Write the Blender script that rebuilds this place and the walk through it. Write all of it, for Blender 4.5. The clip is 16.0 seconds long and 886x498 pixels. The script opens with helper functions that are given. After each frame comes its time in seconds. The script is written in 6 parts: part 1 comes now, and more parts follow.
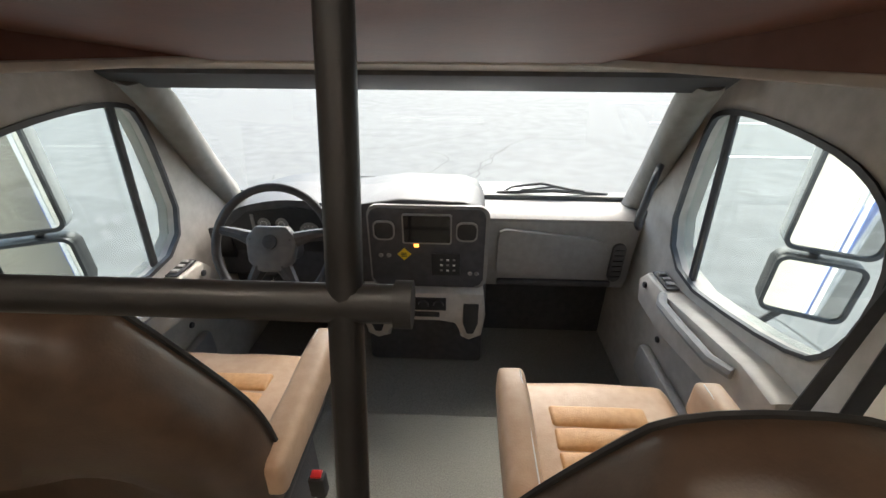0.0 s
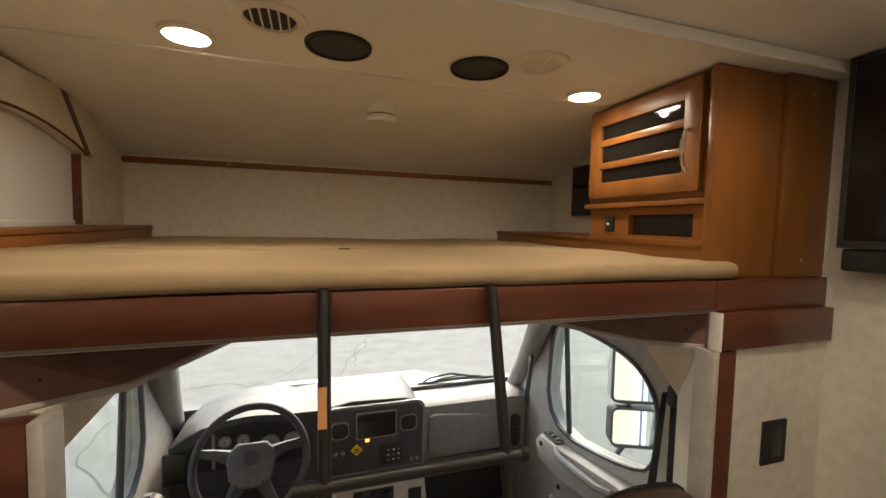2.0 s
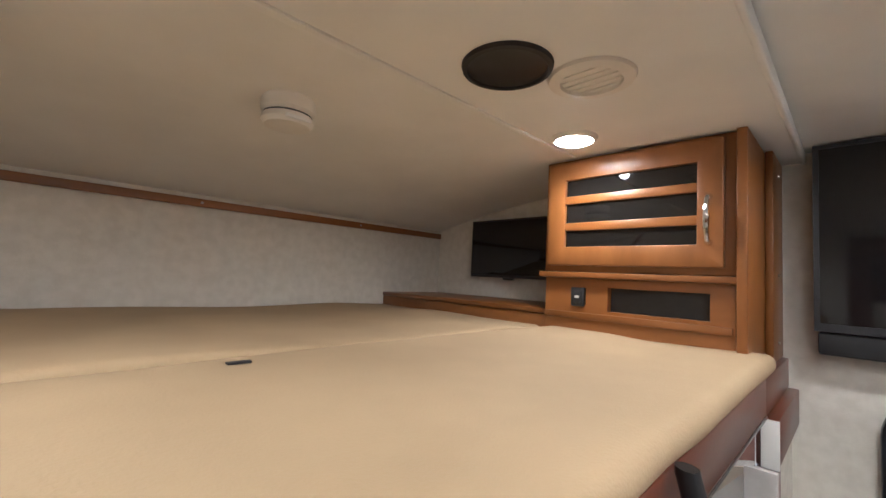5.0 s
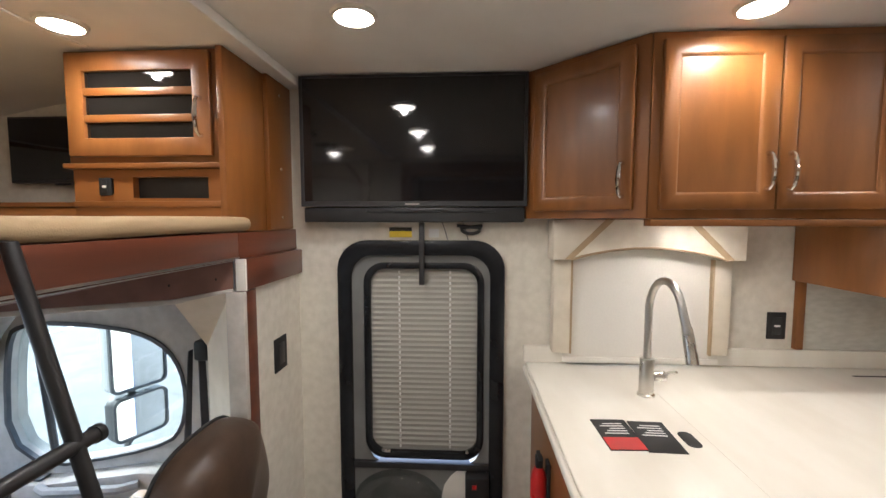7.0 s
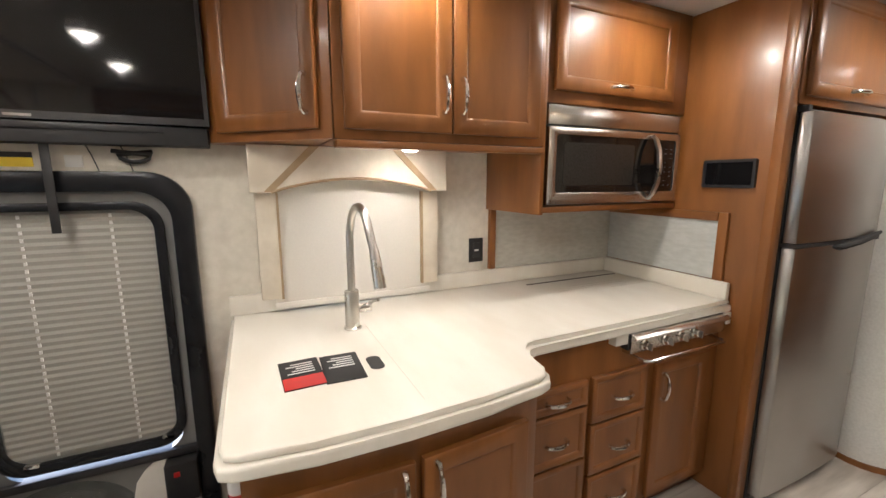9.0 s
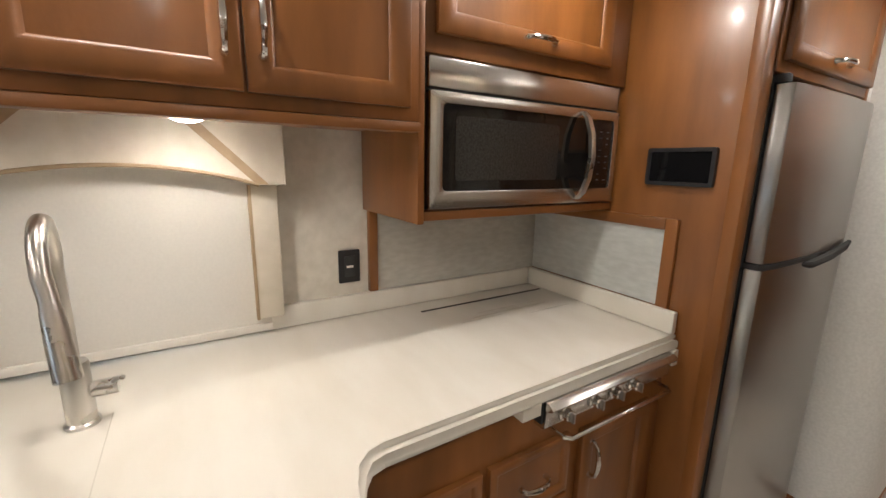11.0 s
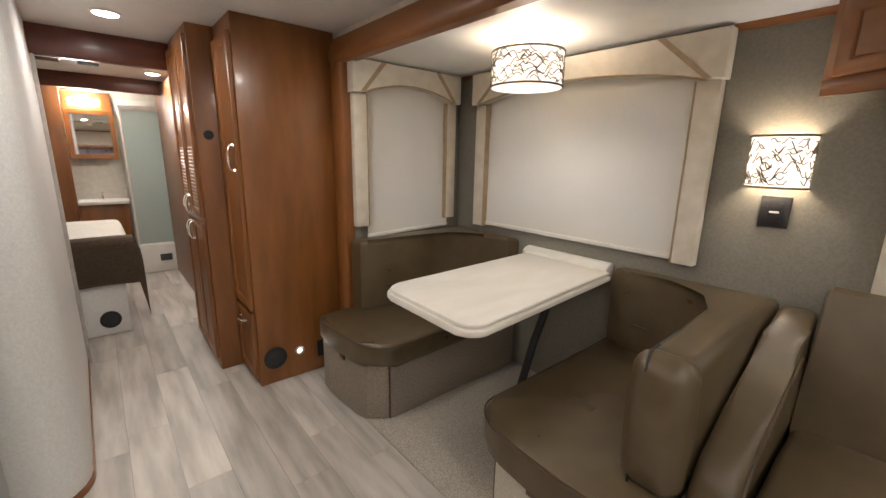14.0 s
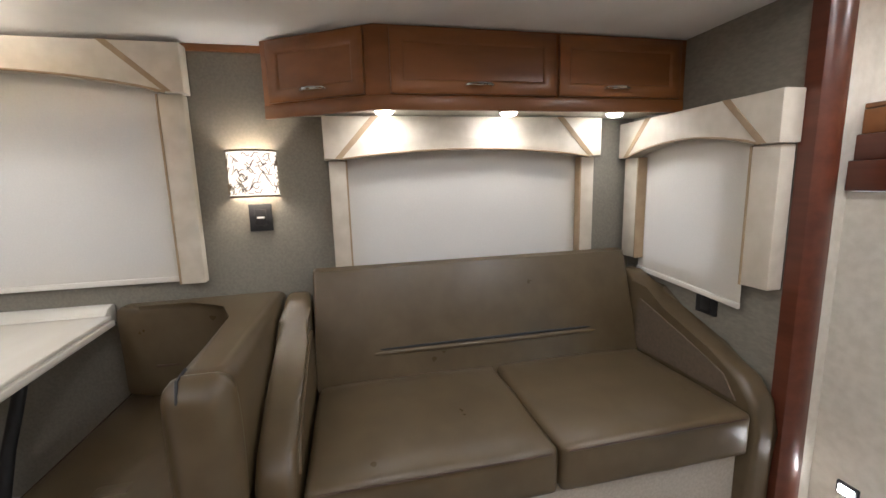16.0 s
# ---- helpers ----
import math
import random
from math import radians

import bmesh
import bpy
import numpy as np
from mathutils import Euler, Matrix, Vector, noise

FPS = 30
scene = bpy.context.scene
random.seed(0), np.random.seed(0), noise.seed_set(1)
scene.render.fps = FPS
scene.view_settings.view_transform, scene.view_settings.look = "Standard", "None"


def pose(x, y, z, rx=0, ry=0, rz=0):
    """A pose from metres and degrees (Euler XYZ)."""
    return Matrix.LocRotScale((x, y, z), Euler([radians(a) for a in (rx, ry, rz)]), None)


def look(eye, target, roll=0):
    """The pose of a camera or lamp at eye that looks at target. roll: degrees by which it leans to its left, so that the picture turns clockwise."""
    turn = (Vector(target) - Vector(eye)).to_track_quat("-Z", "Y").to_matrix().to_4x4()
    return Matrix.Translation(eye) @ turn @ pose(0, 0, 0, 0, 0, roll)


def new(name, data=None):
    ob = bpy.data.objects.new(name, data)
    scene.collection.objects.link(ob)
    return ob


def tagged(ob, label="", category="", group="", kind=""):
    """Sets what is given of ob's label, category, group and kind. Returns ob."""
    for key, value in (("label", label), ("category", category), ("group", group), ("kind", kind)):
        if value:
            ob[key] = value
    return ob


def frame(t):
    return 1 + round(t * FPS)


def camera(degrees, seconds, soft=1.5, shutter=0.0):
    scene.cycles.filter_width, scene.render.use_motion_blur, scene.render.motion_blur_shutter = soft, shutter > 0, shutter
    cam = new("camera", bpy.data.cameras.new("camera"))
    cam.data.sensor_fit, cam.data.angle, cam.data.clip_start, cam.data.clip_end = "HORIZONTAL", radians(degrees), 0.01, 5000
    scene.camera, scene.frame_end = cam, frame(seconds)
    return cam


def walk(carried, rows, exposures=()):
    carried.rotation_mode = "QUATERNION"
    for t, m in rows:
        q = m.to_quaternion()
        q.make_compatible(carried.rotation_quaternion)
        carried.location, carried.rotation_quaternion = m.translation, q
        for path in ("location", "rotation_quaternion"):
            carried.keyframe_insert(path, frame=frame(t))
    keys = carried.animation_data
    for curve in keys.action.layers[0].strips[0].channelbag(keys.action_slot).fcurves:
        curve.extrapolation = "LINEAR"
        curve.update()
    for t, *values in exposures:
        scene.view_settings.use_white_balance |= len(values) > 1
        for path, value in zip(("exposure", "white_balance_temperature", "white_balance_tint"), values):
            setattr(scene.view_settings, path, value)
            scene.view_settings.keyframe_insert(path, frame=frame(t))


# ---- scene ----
cam = camera(94.9, 16.0)
PATH = [
    (0, (0.675, 0.448, 1.328), (0.605, 2.21, 0.384), 0.3),
    (0.5, (0.613, 0.242, 1.412), (0.687, 2.109, 0.7), 1.1),
    (1, (0.555, 0.033, 1.493), (0.784, 1.96, 1.01), 1.1),
    (1.5, (0.42, -0.06, 1.556), (0.859, 1.873, 1.289), 1.4),
    (2, (0.218, -0.061, 1.641), (0.83, 1.838, 1.518), 1.2),
    (2.5, (0.139, 0.015, 1.696), (0.931, 1.851, 1.699), 1.1),
    (3, (0.145, 0.212, 1.729), (1.106, 1.963, 1.829), 1.1),
    (5.5, (0.067, 0.646, 1.676), (1.625, 1.896, 1.775), 2.4),
    (6, (0.042, 0.437, 1.632), (1.786, 1.416, 1.685), 1.5),
    (6.5, (-0.005, 0.151, 1.579), (1.902, 0.753, 1.551), 0.9),
    (7, (-0.019, 0.018, 1.545), (1.972, 0.134, 1.396), -0.0),
    (7.5, (0.016, 0.0, 1.502), (1.961, -0.339, 1.187), -0.2),
    (8, (0.049, -0.023, 1.464), (1.893, -0.666, 1.03), 0.2),
    (8.5, (0.056, -0.181, 1.422), (1.85, -0.955, 0.995), 0.4),
    (8.7, (0.06, -0.255, 1.419), (1.856, -1.05, 1.042), 0.2),
    (10.8, (0.408, -0.738, 1.459), (2.089, -1.768, 1.12), 0.7),
    (11, (0.431, -0.852, 1.445), (2.093, -1.886, 1.034), 1.1),
    (11.5, (0.458, -1.077, 1.423), (2.051, -2.186, 0.941), 1.4),
    (12, (0.543, -1.251, 1.423), (1.63, -2.883, 1.028), 2.9),
    (12.5, (0.6, -1.362, 1.472), (0.917, -3.318, 1.203), 3.7),
    (13, (0.566, -1.285, 1.477), (0.148, -3.222, 1.206), 3.3),
    (13.5, (0.534, -1.121, 1.444), (-0.392, -2.855, 1.075), 2.3),
    (14, (0.531, -1.003, 1.434), (-0.73, -2.49, 0.987), 1.1),
    (14.5, (0.495, -0.944, 1.408), (-1.098, -2.037, 0.887), -0.3),
    (15, (0.458, -0.923, 1.378), (-1.398, -1.415, 0.818), -1.7),
    (15.5, (0.444, -0.912, 1.345), (-1.488, -0.796, 0.84), -2.3),
    (16, (0.457, -0.972, 1.368), (-1.473, -0.555, 1.05), -1.6),
]
EXPOSURES = [(0, 2.4, 6600, 10), (0.5, 2.4, 6500, 10), (1.0, 2.0, 6600, 10), (1.5, 2.1, 7100, 10), (2.0, 2.25, 7200, 10), (2.5, 2.4, 7000, 10), (3.0, 2.55, 6900, 10), (5.5, 3.1, 4700, 10), (6.0, 3.15, 4400, 10), (7, 3.05, 5700, 10), (8.5, 3.22, 5850, 10), (11, 2.9, 5900, 10), (11.5, 2.85, 5900, 10), (12.5, 3.35, 5400, 10), (13.2, 3.22, 5750, 10), (14.5, 3.15, 5750, 10), (15.2, 3.15, 5550, 10), (16, 3.2, 5350, 10)]
walk(cam, [(t, look(eye, target, roll)) for t, eye, target, roll in PATH], EXPOSURES)
SKY = 0.15


# ---- world and sun ----
world = bpy.data.worlds.new("sky")
scene.world = world
world.use_nodes = True
wn = world.node_tree
sky = wn.nodes.new("ShaderNodeTexSky")
sky.sky_type, sky.sun_disc = "NISHITA", False
sky.sun_elevation, sky.sun_rotation = radians(49), radians(13)
sky.air_density, sky.dust_density = 1.0, 4.0
wn.nodes["Background"].inputs["Strength"].default_value = SKY
wn.links.new(sky.outputs[0], wn.nodes["Background"].inputs["Color"])
sun = new("sun", bpy.data.lights.new("sun", "SUN"))
sun.data.energy, sun.data.angle, sun.data.color = 1.5, radians(50), (1.0, 0.97, 0.93)
sun.matrix_world = look((0, 0, 0), (-0.15, -0.65, -0.75))


# ---- building helpers ----
PLACE = {}


def thing(name, base, label, category, group="", kind=""):
    """An Empty at the base of a thing; its parts go under it."""
    e = new(name)
    e.empty_display_size = 0.1
    e.location = base
    PLACE[e] = Vector(base)
    return tagged(e, label, category, group, kind)


def part(name, bm, material, parent=None, label="", category="", group="", kind="", smooth=40):
    """Links a bmesh, made in world places, as one mesh object."""
    bmesh.ops.recalc_face_normals(bm, faces=bm.faces)
    mesh = bpy.data.meshes.new(name)
    lo = Vector([min(v.co[i] for v in bm.verts) for i in range(3)])
    hi = Vector([max(v.co[i] for v in bm.verts) for i in range(3)])
    mid = (lo + hi) / 2
    mid.z = lo.z
    for v in bm.verts:
        v.co -= mid
    bm.to_mesh(mesh)
    bm.free()
    if smooth:
        mesh.shade_smooth()
        mesh.set_sharp_from_angle(angle=radians(smooth))
    mesh.materials.append(material)
    ob = new(name, mesh)
    PLACE[ob] = mid
    if parent:
        ob.parent = parent
        ob.location = mid - PLACE[parent]
    else:
        ob.location = mid
    return tagged(ob, label, category, group, kind)


def bevel(bm, r, n=2, edges=None):
    bmesh.ops.bevel(bm, geom=list(edges or bm.edges), offset=r, segments=n, profile=0.5, affect="EDGES")
    return bm


def add_box(bm, x0, x1, y0, y1, z0, z1):
    v = [bm.verts.new((x, y, z)) for x in (x0, x1) for y in (y0, y1) for z in (z0, z1)]
    for f in ((0, 1, 3, 2), (4, 6, 7, 5), (0, 4, 5, 1), (2, 3, 7, 6), (0, 2, 6, 4), (1, 5, 7, 3)):
        bm.faces.new([v[i] for i in f])
    return v


def box(x0, x1, y0, y1, z0, z1, r=0.0, n=2):
    bm = bmesh.new()
    add_box(bm, min(x0, x1), max(x0, x1), min(y0, y1), max(y0, y1), min(z0, z1), max(z0, z1))
    return bevel(bm, r, n) if r else bm


AXES = {"x": lambda u, v, w: (w, u, v), "y": lambda u, v, w: (u, w, v), "z": lambda u, v, w: (u, v, w)}


def add_prism(bm, pts, axis, w0, w1):
    """Extrudes a 2D outline along an axis: x takes (y, z), y takes (x, z), z takes (x, y)."""
    f = AXES[axis]
    a = [bm.verts.new(f(u, v, w0)) for u, v in pts]
    b = [bm.verts.new(f(u, v, w1)) for u, v in pts]
    bm.faces.new(a)
    bm.faces.new(b[::-1])
    n = len(pts)
    for i in range(n):
        bm.faces.new((a[i], b[i], b[(i + 1) % n], a[(i + 1) % n]))
    return a, b


def prism(pts, axis, w0, w1, r=0.0, n=2):
    bm = bmesh.new()
    a, b = add_prism(bm, pts, axis, w0, w1)
    if r:
        keep = set(a), set(b)
        rim = [e for e in bm.edges if (e.verts[0] in keep[0]) == (e.verts[1] in keep[0])]
        bevel(bm, r, n, rim)
    return bm


def smooth_outline(pts, rounds=2):
    """Cuts the corners of a closed outline."""
    for _ in range(rounds):
        n = len(pts)
        pts = [p for i in range(n) for p in (
            (0.75 * pts[i][0] + 0.25 * pts[(i + 1) % n][0], 0.75 * pts[i][1] + 0.25 * pts[(i + 1) % n][1]),
            (0.25 * pts[i][0] + 0.75 * pts[(i + 1) % n][0], 0.25 * pts[i][1] + 0.75 * pts[(i + 1) % n][1]))]
    return pts


def rounded(u0, u1, v0, v1, r, n=6):
    """A rectangle's outline with round corners."""
    pts = []
    for cu, cv, a0 in ((u1 - r, v0 + r, -90), (u1 - r, v1 - r, 0), (u0 + r, v1 - r, 90), (u0 + r, v0 + r, 180)):
        for i in range(n + 1):
            a = radians(a0 + 90 * i / n)
            pts.append((cu + r * math.cos(a), cv + r * math.sin(a)))
    return pts


def add_ring(bm, outer, inner, axis, w0, w1):
    """A frame between two outlines with the same number of points."""
    f = AXES[axis]
    loops = [[bm.verts.new(f(u, v, w)) for u, v in pts] for pts, w in ((outer, w0), (outer, w1), (inner, w1), (inner, w0))]
    n = len(outer)
    for k in range(4):
        a, b = loops[k], loops[(k + 1) % 4]
        for i in range(n):
            bm.faces.new((a[i], a[(i + 1) % n], b[(i + 1) % n], b[i]))


def ring(outer, inner, axis, w0, w1, r=0.0):
    bm = bmesh.new()
    add_ring(bm, outer, inner, axis, w0, w1)
    return bevel(bm, r, 2, [e for e in bm.edges if e.calc_face_angle(0) > 0.9]) if r else bm


def add_tube(bm, path, r, n=10, closed=False):
    """A round bar along a line of points."""
    path = [Vector(p) for p in path]
    rings, up = [], Vector((0.03, 0.05, 1)).normalized()
    count = len(path)
    for i, p in enumerate(path):
        if closed:
            d = path[(i + 1) % count] - path[i - 1]
        else:
            d = path[min(i + 1, count - 1)] - path[max(i - 1, 0)]
        d.normalize()
        if i == 0:
            side = d.cross(up)
            if side.length < 0.1:
                side = d.cross(Vector((1, 0, 0)))
        else:
            side = side - d * side.dot(d)
        side.normalize()
        top = side.cross(d)
        rr = r[i] if isinstance(r, (list, tuple)) else r
        rings.append([bm.verts.new(p + rr * (math.cos(2 * math.pi * k / n) * side + math.sin(2 * math.pi * k / n) * top)) for k in range(n)])
    for i in range(count if closed else count - 1):
        a, b = rings[i], rings[(i + 1) % count]
        for k in range(n):
            bm.faces.new((a[k], a[(k + 1) % n], b[(k + 1) % n], b[k]))
    if not closed:
        bm.faces.new(rings[0][::-1])
        bm.faces.new(rings[-1])


def tube(path, r, n=10, closed=False):
    bm = bmesh.new()
    add_tube(bm, path, r, n, closed)
    return bm


def arc(c, r, a0, a1, n, axis="z"):
    f = AXES[axis]
    return [f(c[0] + r * math.cos(radians(a0 + (a1 - a0) * i / n)), c[1] + r * math.sin(radians(a0 + (a1 - a0) * i / n)), c[2]) for i in range(n + 1)]


def add_lathe(bm, profile, centre, axis="z", n=24):
    """Turns (radius, height) points round an axis through centre."""
    f = AXES[axis]
    cu, cv, cw = centre
    rings = [[bm.verts.new(f(cu + r * math.cos(2 * math.pi * k / n), cv + r * math.sin(2 * math.pi * k / n), cw + h)) for k in range(n)] for r, h in profile]
    for a, b in zip(rings, rings[1:]):
        for k in range(n):
            bm.faces.new((a[k], a[(k + 1) % n], b[(k + 1) % n], b[k]))
    bm.faces.new(rings[0][::-1])
    bm.faces.new(rings[-1])


def lathe(profile, centre, axis="z", n=24):
    bm = bmesh.new()
    add_lathe(bm, profile, centre, axis, n)
    return bm


def slab(axis, w0, w1, u0, u1, v0, v1, holes=()):
    """A wall or deck with rectangular openings through it, as one mesh."""
    us = sorted({u0, u1, *[h[0] for h in holes], *[h[1] for h in holes]})
    vs = sorted({v0, v1, *[h[2] for h in holes], *[h[3] for h in holes]})
    bm = bmesh.new()
    f = AXES[axis]
    grid = {}

    def vert(i, j, w):
        if (i, j, w) not in grid:
            grid[i, j, w] = bm.verts.new(f(us[i], vs[j], w))
        return grid[i, j, w]

    def solid(i, j):
        if not (0 <= i < len(us) - 1 and 0 <= j < len(vs) - 1):
            return False
        u, v = (us[i] + us[i + 1]) / 2, (vs[j] + vs[j + 1]) / 2
        return not any(h[0] < u < h[1] and h[2] < v < h[3] for h in holes)

    for i in range(len(us) - 1):
        for j in range(len(vs) - 1):
            if not solid(i, j):
                continue
            for w in (w0, w1):
                bm.faces.new([vert(i, j, w), vert(i + 1, j, w), vert(i + 1, j + 1, w), vert(i, j + 1, w)])
            for di, dj, a, b in ((-1, 0, (i, j), (i, j + 1)), (1, 0, (i + 1, j), (i + 1, j + 1)), (0, -1, (i, j), (i + 1, j)), (0, 1, (i, j + 1), (i + 1, j + 1))):
                if not solid(i + di, j + dj):
                    bm.faces.new([vert(*a, w0), vert(*b, w0), vert(*b, w1), vert(*a, w1)])
    return bm


def grid_surface(fn, nu, nv):
    """A sheet of fn(u, v) for u, v from 0 to 1."""
    bm = bmesh.new()
    v = [[bm.verts.new(fn(i / nu, j / nv)) for j in range(nv + 1)] for i in range(nu + 1)]
    for i in range(nu):
        for j in range(nv):
            bm.faces.new((v[i][j], v[i + 1][j], v[i + 1][j + 1], v[i][j + 1]))
    return bm


def cushion(x0, x1, y0, y1, z0, z1, r=0.03, puff=0.012, axis="z", seed=0, cuts=8):
    """A stuffed block: round edges, slightly domed and uneven."""
    bm = bmesh.new()
    add_box(bm, x0, x1, y0, y1, z0, z1)
    bevel(bm, r, 3)
    long = [e for e in bm.edges if e.calc_length() > 0.12]
    bmesh.ops.subdivide_edges(bm, edges=long, cuts=cuts, use_grid_fill=True)
    c = Vector(((x0 + x1) / 2, (y0 + y1) / 2, (z0 + z1) / 2))
    h = Vector(((x1 - x0) / 2, (y1 - y0) / 2, (z1 - z0) / 2))
    for v in bm.verts:
        q = [(v.co[i] - c[i]) / h[i] for i in range(3)]
        for i in range(3):
            j, k = (i + 1) % 3, (i + 2) % 3
            d = max(0, 1 - q[j] ** 4) * max(0, 1 - q[k] ** 4) * abs(q[i]) ** 3 * (1 if q[i] > 0 else -1)
            v.co[i] += d * puff * (1.6 if "xyz"[i] == axis else 0.6)
        v.co += 0.004 * noise.noise_vector(v.co * 6 + Vector((seed, 0, 0)))
    return bm


# ---- materials ----
def surf(name, a, b, scale=(6, 6, 6), rough=0.5, metal=0.0, bump=0.0, bump_scale=60.0, coat=0.0, detail=6.0, mix=(0.35, 0.65), spec=0.5, stain=0.12, rand=0.0, rough_var=0.08):
    m = bpy.data.materials.new(name)
    m.use_nodes = True
    n, l = m.node_tree.nodes, m.node_tree.links
    p = n["Principled BSDF"]
    p.inputs["Metallic"].default_value = metal
    p.inputs["Coat Weight"].default_value = coat
    p.inputs["Coat Roughness"].default_value = 0.12
    p.inputs["Specular IOR Level"].default_value = spec
    tc, mp = n.new("ShaderNodeTexCoord"), n.new("ShaderNodeMapping")
    l.new(tc.outputs["Object"], mp.inputs["Vector"])
    mp.inputs["Scale"].default_value = scale
    info = n.new("ShaderNodeObjectInfo")
    off = n.new("ShaderNodeVectorMath")
    off.operation = "SCALE"
    off.inputs[0].default_value = (13.0, 7.0, 5.0)
    l.new(info.outputs["Random"], off.inputs["Scale"])
    l.new(off.outputs[0], mp.inputs["Location"])
    t = n.new("ShaderNodeTexNoise")
    t.inputs["Scale"].default_value, t.inputs["Detail"].default_value = 1.0, detail
    l.new(mp.outputs[0], t.inputs["Vector"])
    r = n.new("ShaderNodeValToRGB")
    r.color_ramp.elements[0].position, r.color_ramp.elements[1].position = mix
    r.color_ramp.elements[0].color, r.color_ramp.elements[1].color = (*a, 1), (*b, 1)
    l.new(t.outputs["Fac"], r.inputs["Fac"])
    s = n.new("ShaderNodeTexNoise")
    s.inputs["Scale"].default_value, s.inputs["Detail"].default_value = 2.3, 3.0
    l.new(tc.outputs["Object"], s.inputs["Vector"])
    hsv = n.new("ShaderNodeHueSaturation")
    mr = n.new("ShaderNodeMapRange")
    mr.inputs["To Min"].default_value, mr.inputs["To Max"].default_value = 1 - stain, 1 + stain
    l.new(s.outputs["Fac"], mr.inputs["Value"])
    val = mr.outputs[0]
    if rand:
        rr = n.new("ShaderNodeMapRange")
        rr.inputs["To Min"].default_value, rr.inputs["To Max"].default_value = 1 - rand, 1 + rand
        l.new(info.outputs["Random"], rr.inputs["Value"])
        mul = n.new("ShaderNodeMath")
        mul.operation = "MULTIPLY"
        l.new(val, mul.inputs[0]), l.new(rr.outputs[0], mul.inputs[1])
        val = mul.outputs[0]
    l.new(val, hsv.inputs["Value"])
    l.new(r.outputs["Color"], hsv.inputs["Color"])
    l.new(hsv.outputs["Color"], p.inputs["Base Color"])
    rv = n.new("ShaderNodeMapRange")
    rv.inputs["To Min"].default_value, rv.inputs["To Max"].default_value = max(0.02, rough - rough_var), min(1, rough + rough_var)
    l.new(t.outputs["Fac"], rv.inputs["Value"])
    l.new(rv.outputs[0], p.inputs["Roughness"])
    if bump:
        bt = n.new("ShaderNodeTexNoise")
        bt.inputs["Scale"].default_value, bt.inputs["Detail"].default_value = bump_scale, 4.0
        l.new(tc.outputs["Object"], bt.inputs["Vector"])
        bp = n.new("ShaderNodeBump")
        bp.inputs["Strength"].default_value, bp.inputs["Distance"].default_value = bump, 0.004
        l.new(bt.outputs["Fac"], bp.inputs["Height"])
        l.new(bp.outputs[0], p.inputs["Normal"])
    return m


def glow(name, colour, strength):
    m = bpy.data.materials.new(name)
    m.use_nodes = True
    p = m.node_tree.nodes["Principled BSDF"]
    p.inputs["Base Color"].default_value = (*colour, 1)
    p.inputs["Emission Color"].default_value = (*colour, 1)
    p.inputs["Emission Strength"].default_value = strength
    return m


def glass(name, tint=(1, 1, 1), rough=0.0, clear=0.9):
    """Thin pane: mostly see-through, with a gloss."""
    m = bpy.data.materials.new(name)
    m.use_nodes = True
    n, l = m.node_tree.nodes, m.node_tree.links
    n.remove(n["Principled BSDF"])
    tr, gl, mx = n.new("ShaderNodeBsdfTransparent"), n.new("ShaderNodeBsdfGlossy"), n.new("ShaderNodeMixShader")
    tr.inputs[0].default_value = (*[c * clear for c in tint], 1)
    gl.inputs["Roughness"].default_value = rough
    mx.inputs[0].default_value = 0.05
    l.new(tr.outputs[0], mx.inputs[1]), l.new(gl.outputs[0], mx.inputs[2])
    l.new(mx.outputs[0], n["Material Output"].inputs["Surface"])
    return m


def shade_cloth(name, colour, through_weight):
    m = bpy.data.materials.new(name)
    m.use_nodes = True
    n, l = m.node_tree.nodes, m.node_tree.links
    n.remove(n["Principled BSDF"])
    tc, t, r = n.new("ShaderNodeTexCoord"), n.new("ShaderNodeTexNoise"), n.new("ShaderNodeMixRGB")
    t.inputs["Scale"].default_value = 140
    l.new(tc.outputs["Object"], t.inputs["Vector"]), l.new(t.outputs["Fac"], r.inputs[0])
    r.inputs[1].default_value, r.inputs[2].default_value = (*[c * 0.9 for c in colour], 1), (*colour, 1)
    d, tl, mx = n.new("ShaderNodeBsdfDiffuse"), n.new("ShaderNodeBsdfTranslucent"), n.new("ShaderNodeMixShader")
    mx.inputs[0].default_value = through_weight
    l.new(r.outputs[0], d.inputs[0]), l.new(r.outputs[0], tl.inputs[0])
    l.new(d.outputs[0], mx.inputs[1]), l.new(tl.outputs[0], mx.inputs[2])
    l.new(mx.outputs[0], n["Material Output"].inputs["Surface"])
    return m


WOOD = surf("cherry_wood", (0.175, 0.064, 0.0135), (0.255, 0.097, 0.023), (10, 10, 2.0), 0.38, bump=0.06, bump_scale=90, coat=0.09, rand=0.10, stain=0.2)
WOOD_H = surf("cherry_wood_lying", (0.175, 0.064, 0.0135), (0.255, 0.097, 0.023), (10, 2.0, 10), 0.38, bump=0.06, bump_scale=90, coat=0.09, rand=0.10, stain=0.2)
WOOD_X = surf("cherry_wood_across", (0.175, 0.064, 0.0135), (0.255, 0.097, 0.023), (2.0, 10, 10), 0.38, bump=0.06, bump_scale=90, coat=0.09, rand=0.10, stain=0.2)
WOOD_DARK = surf("dark_cherry_wood", (0.085, 0.024, 0.012), (0.14, 0.041, 0.020), (1.6, 14, 16), 0.35, bump=0.05, bump_scale=90, coat=0.2)
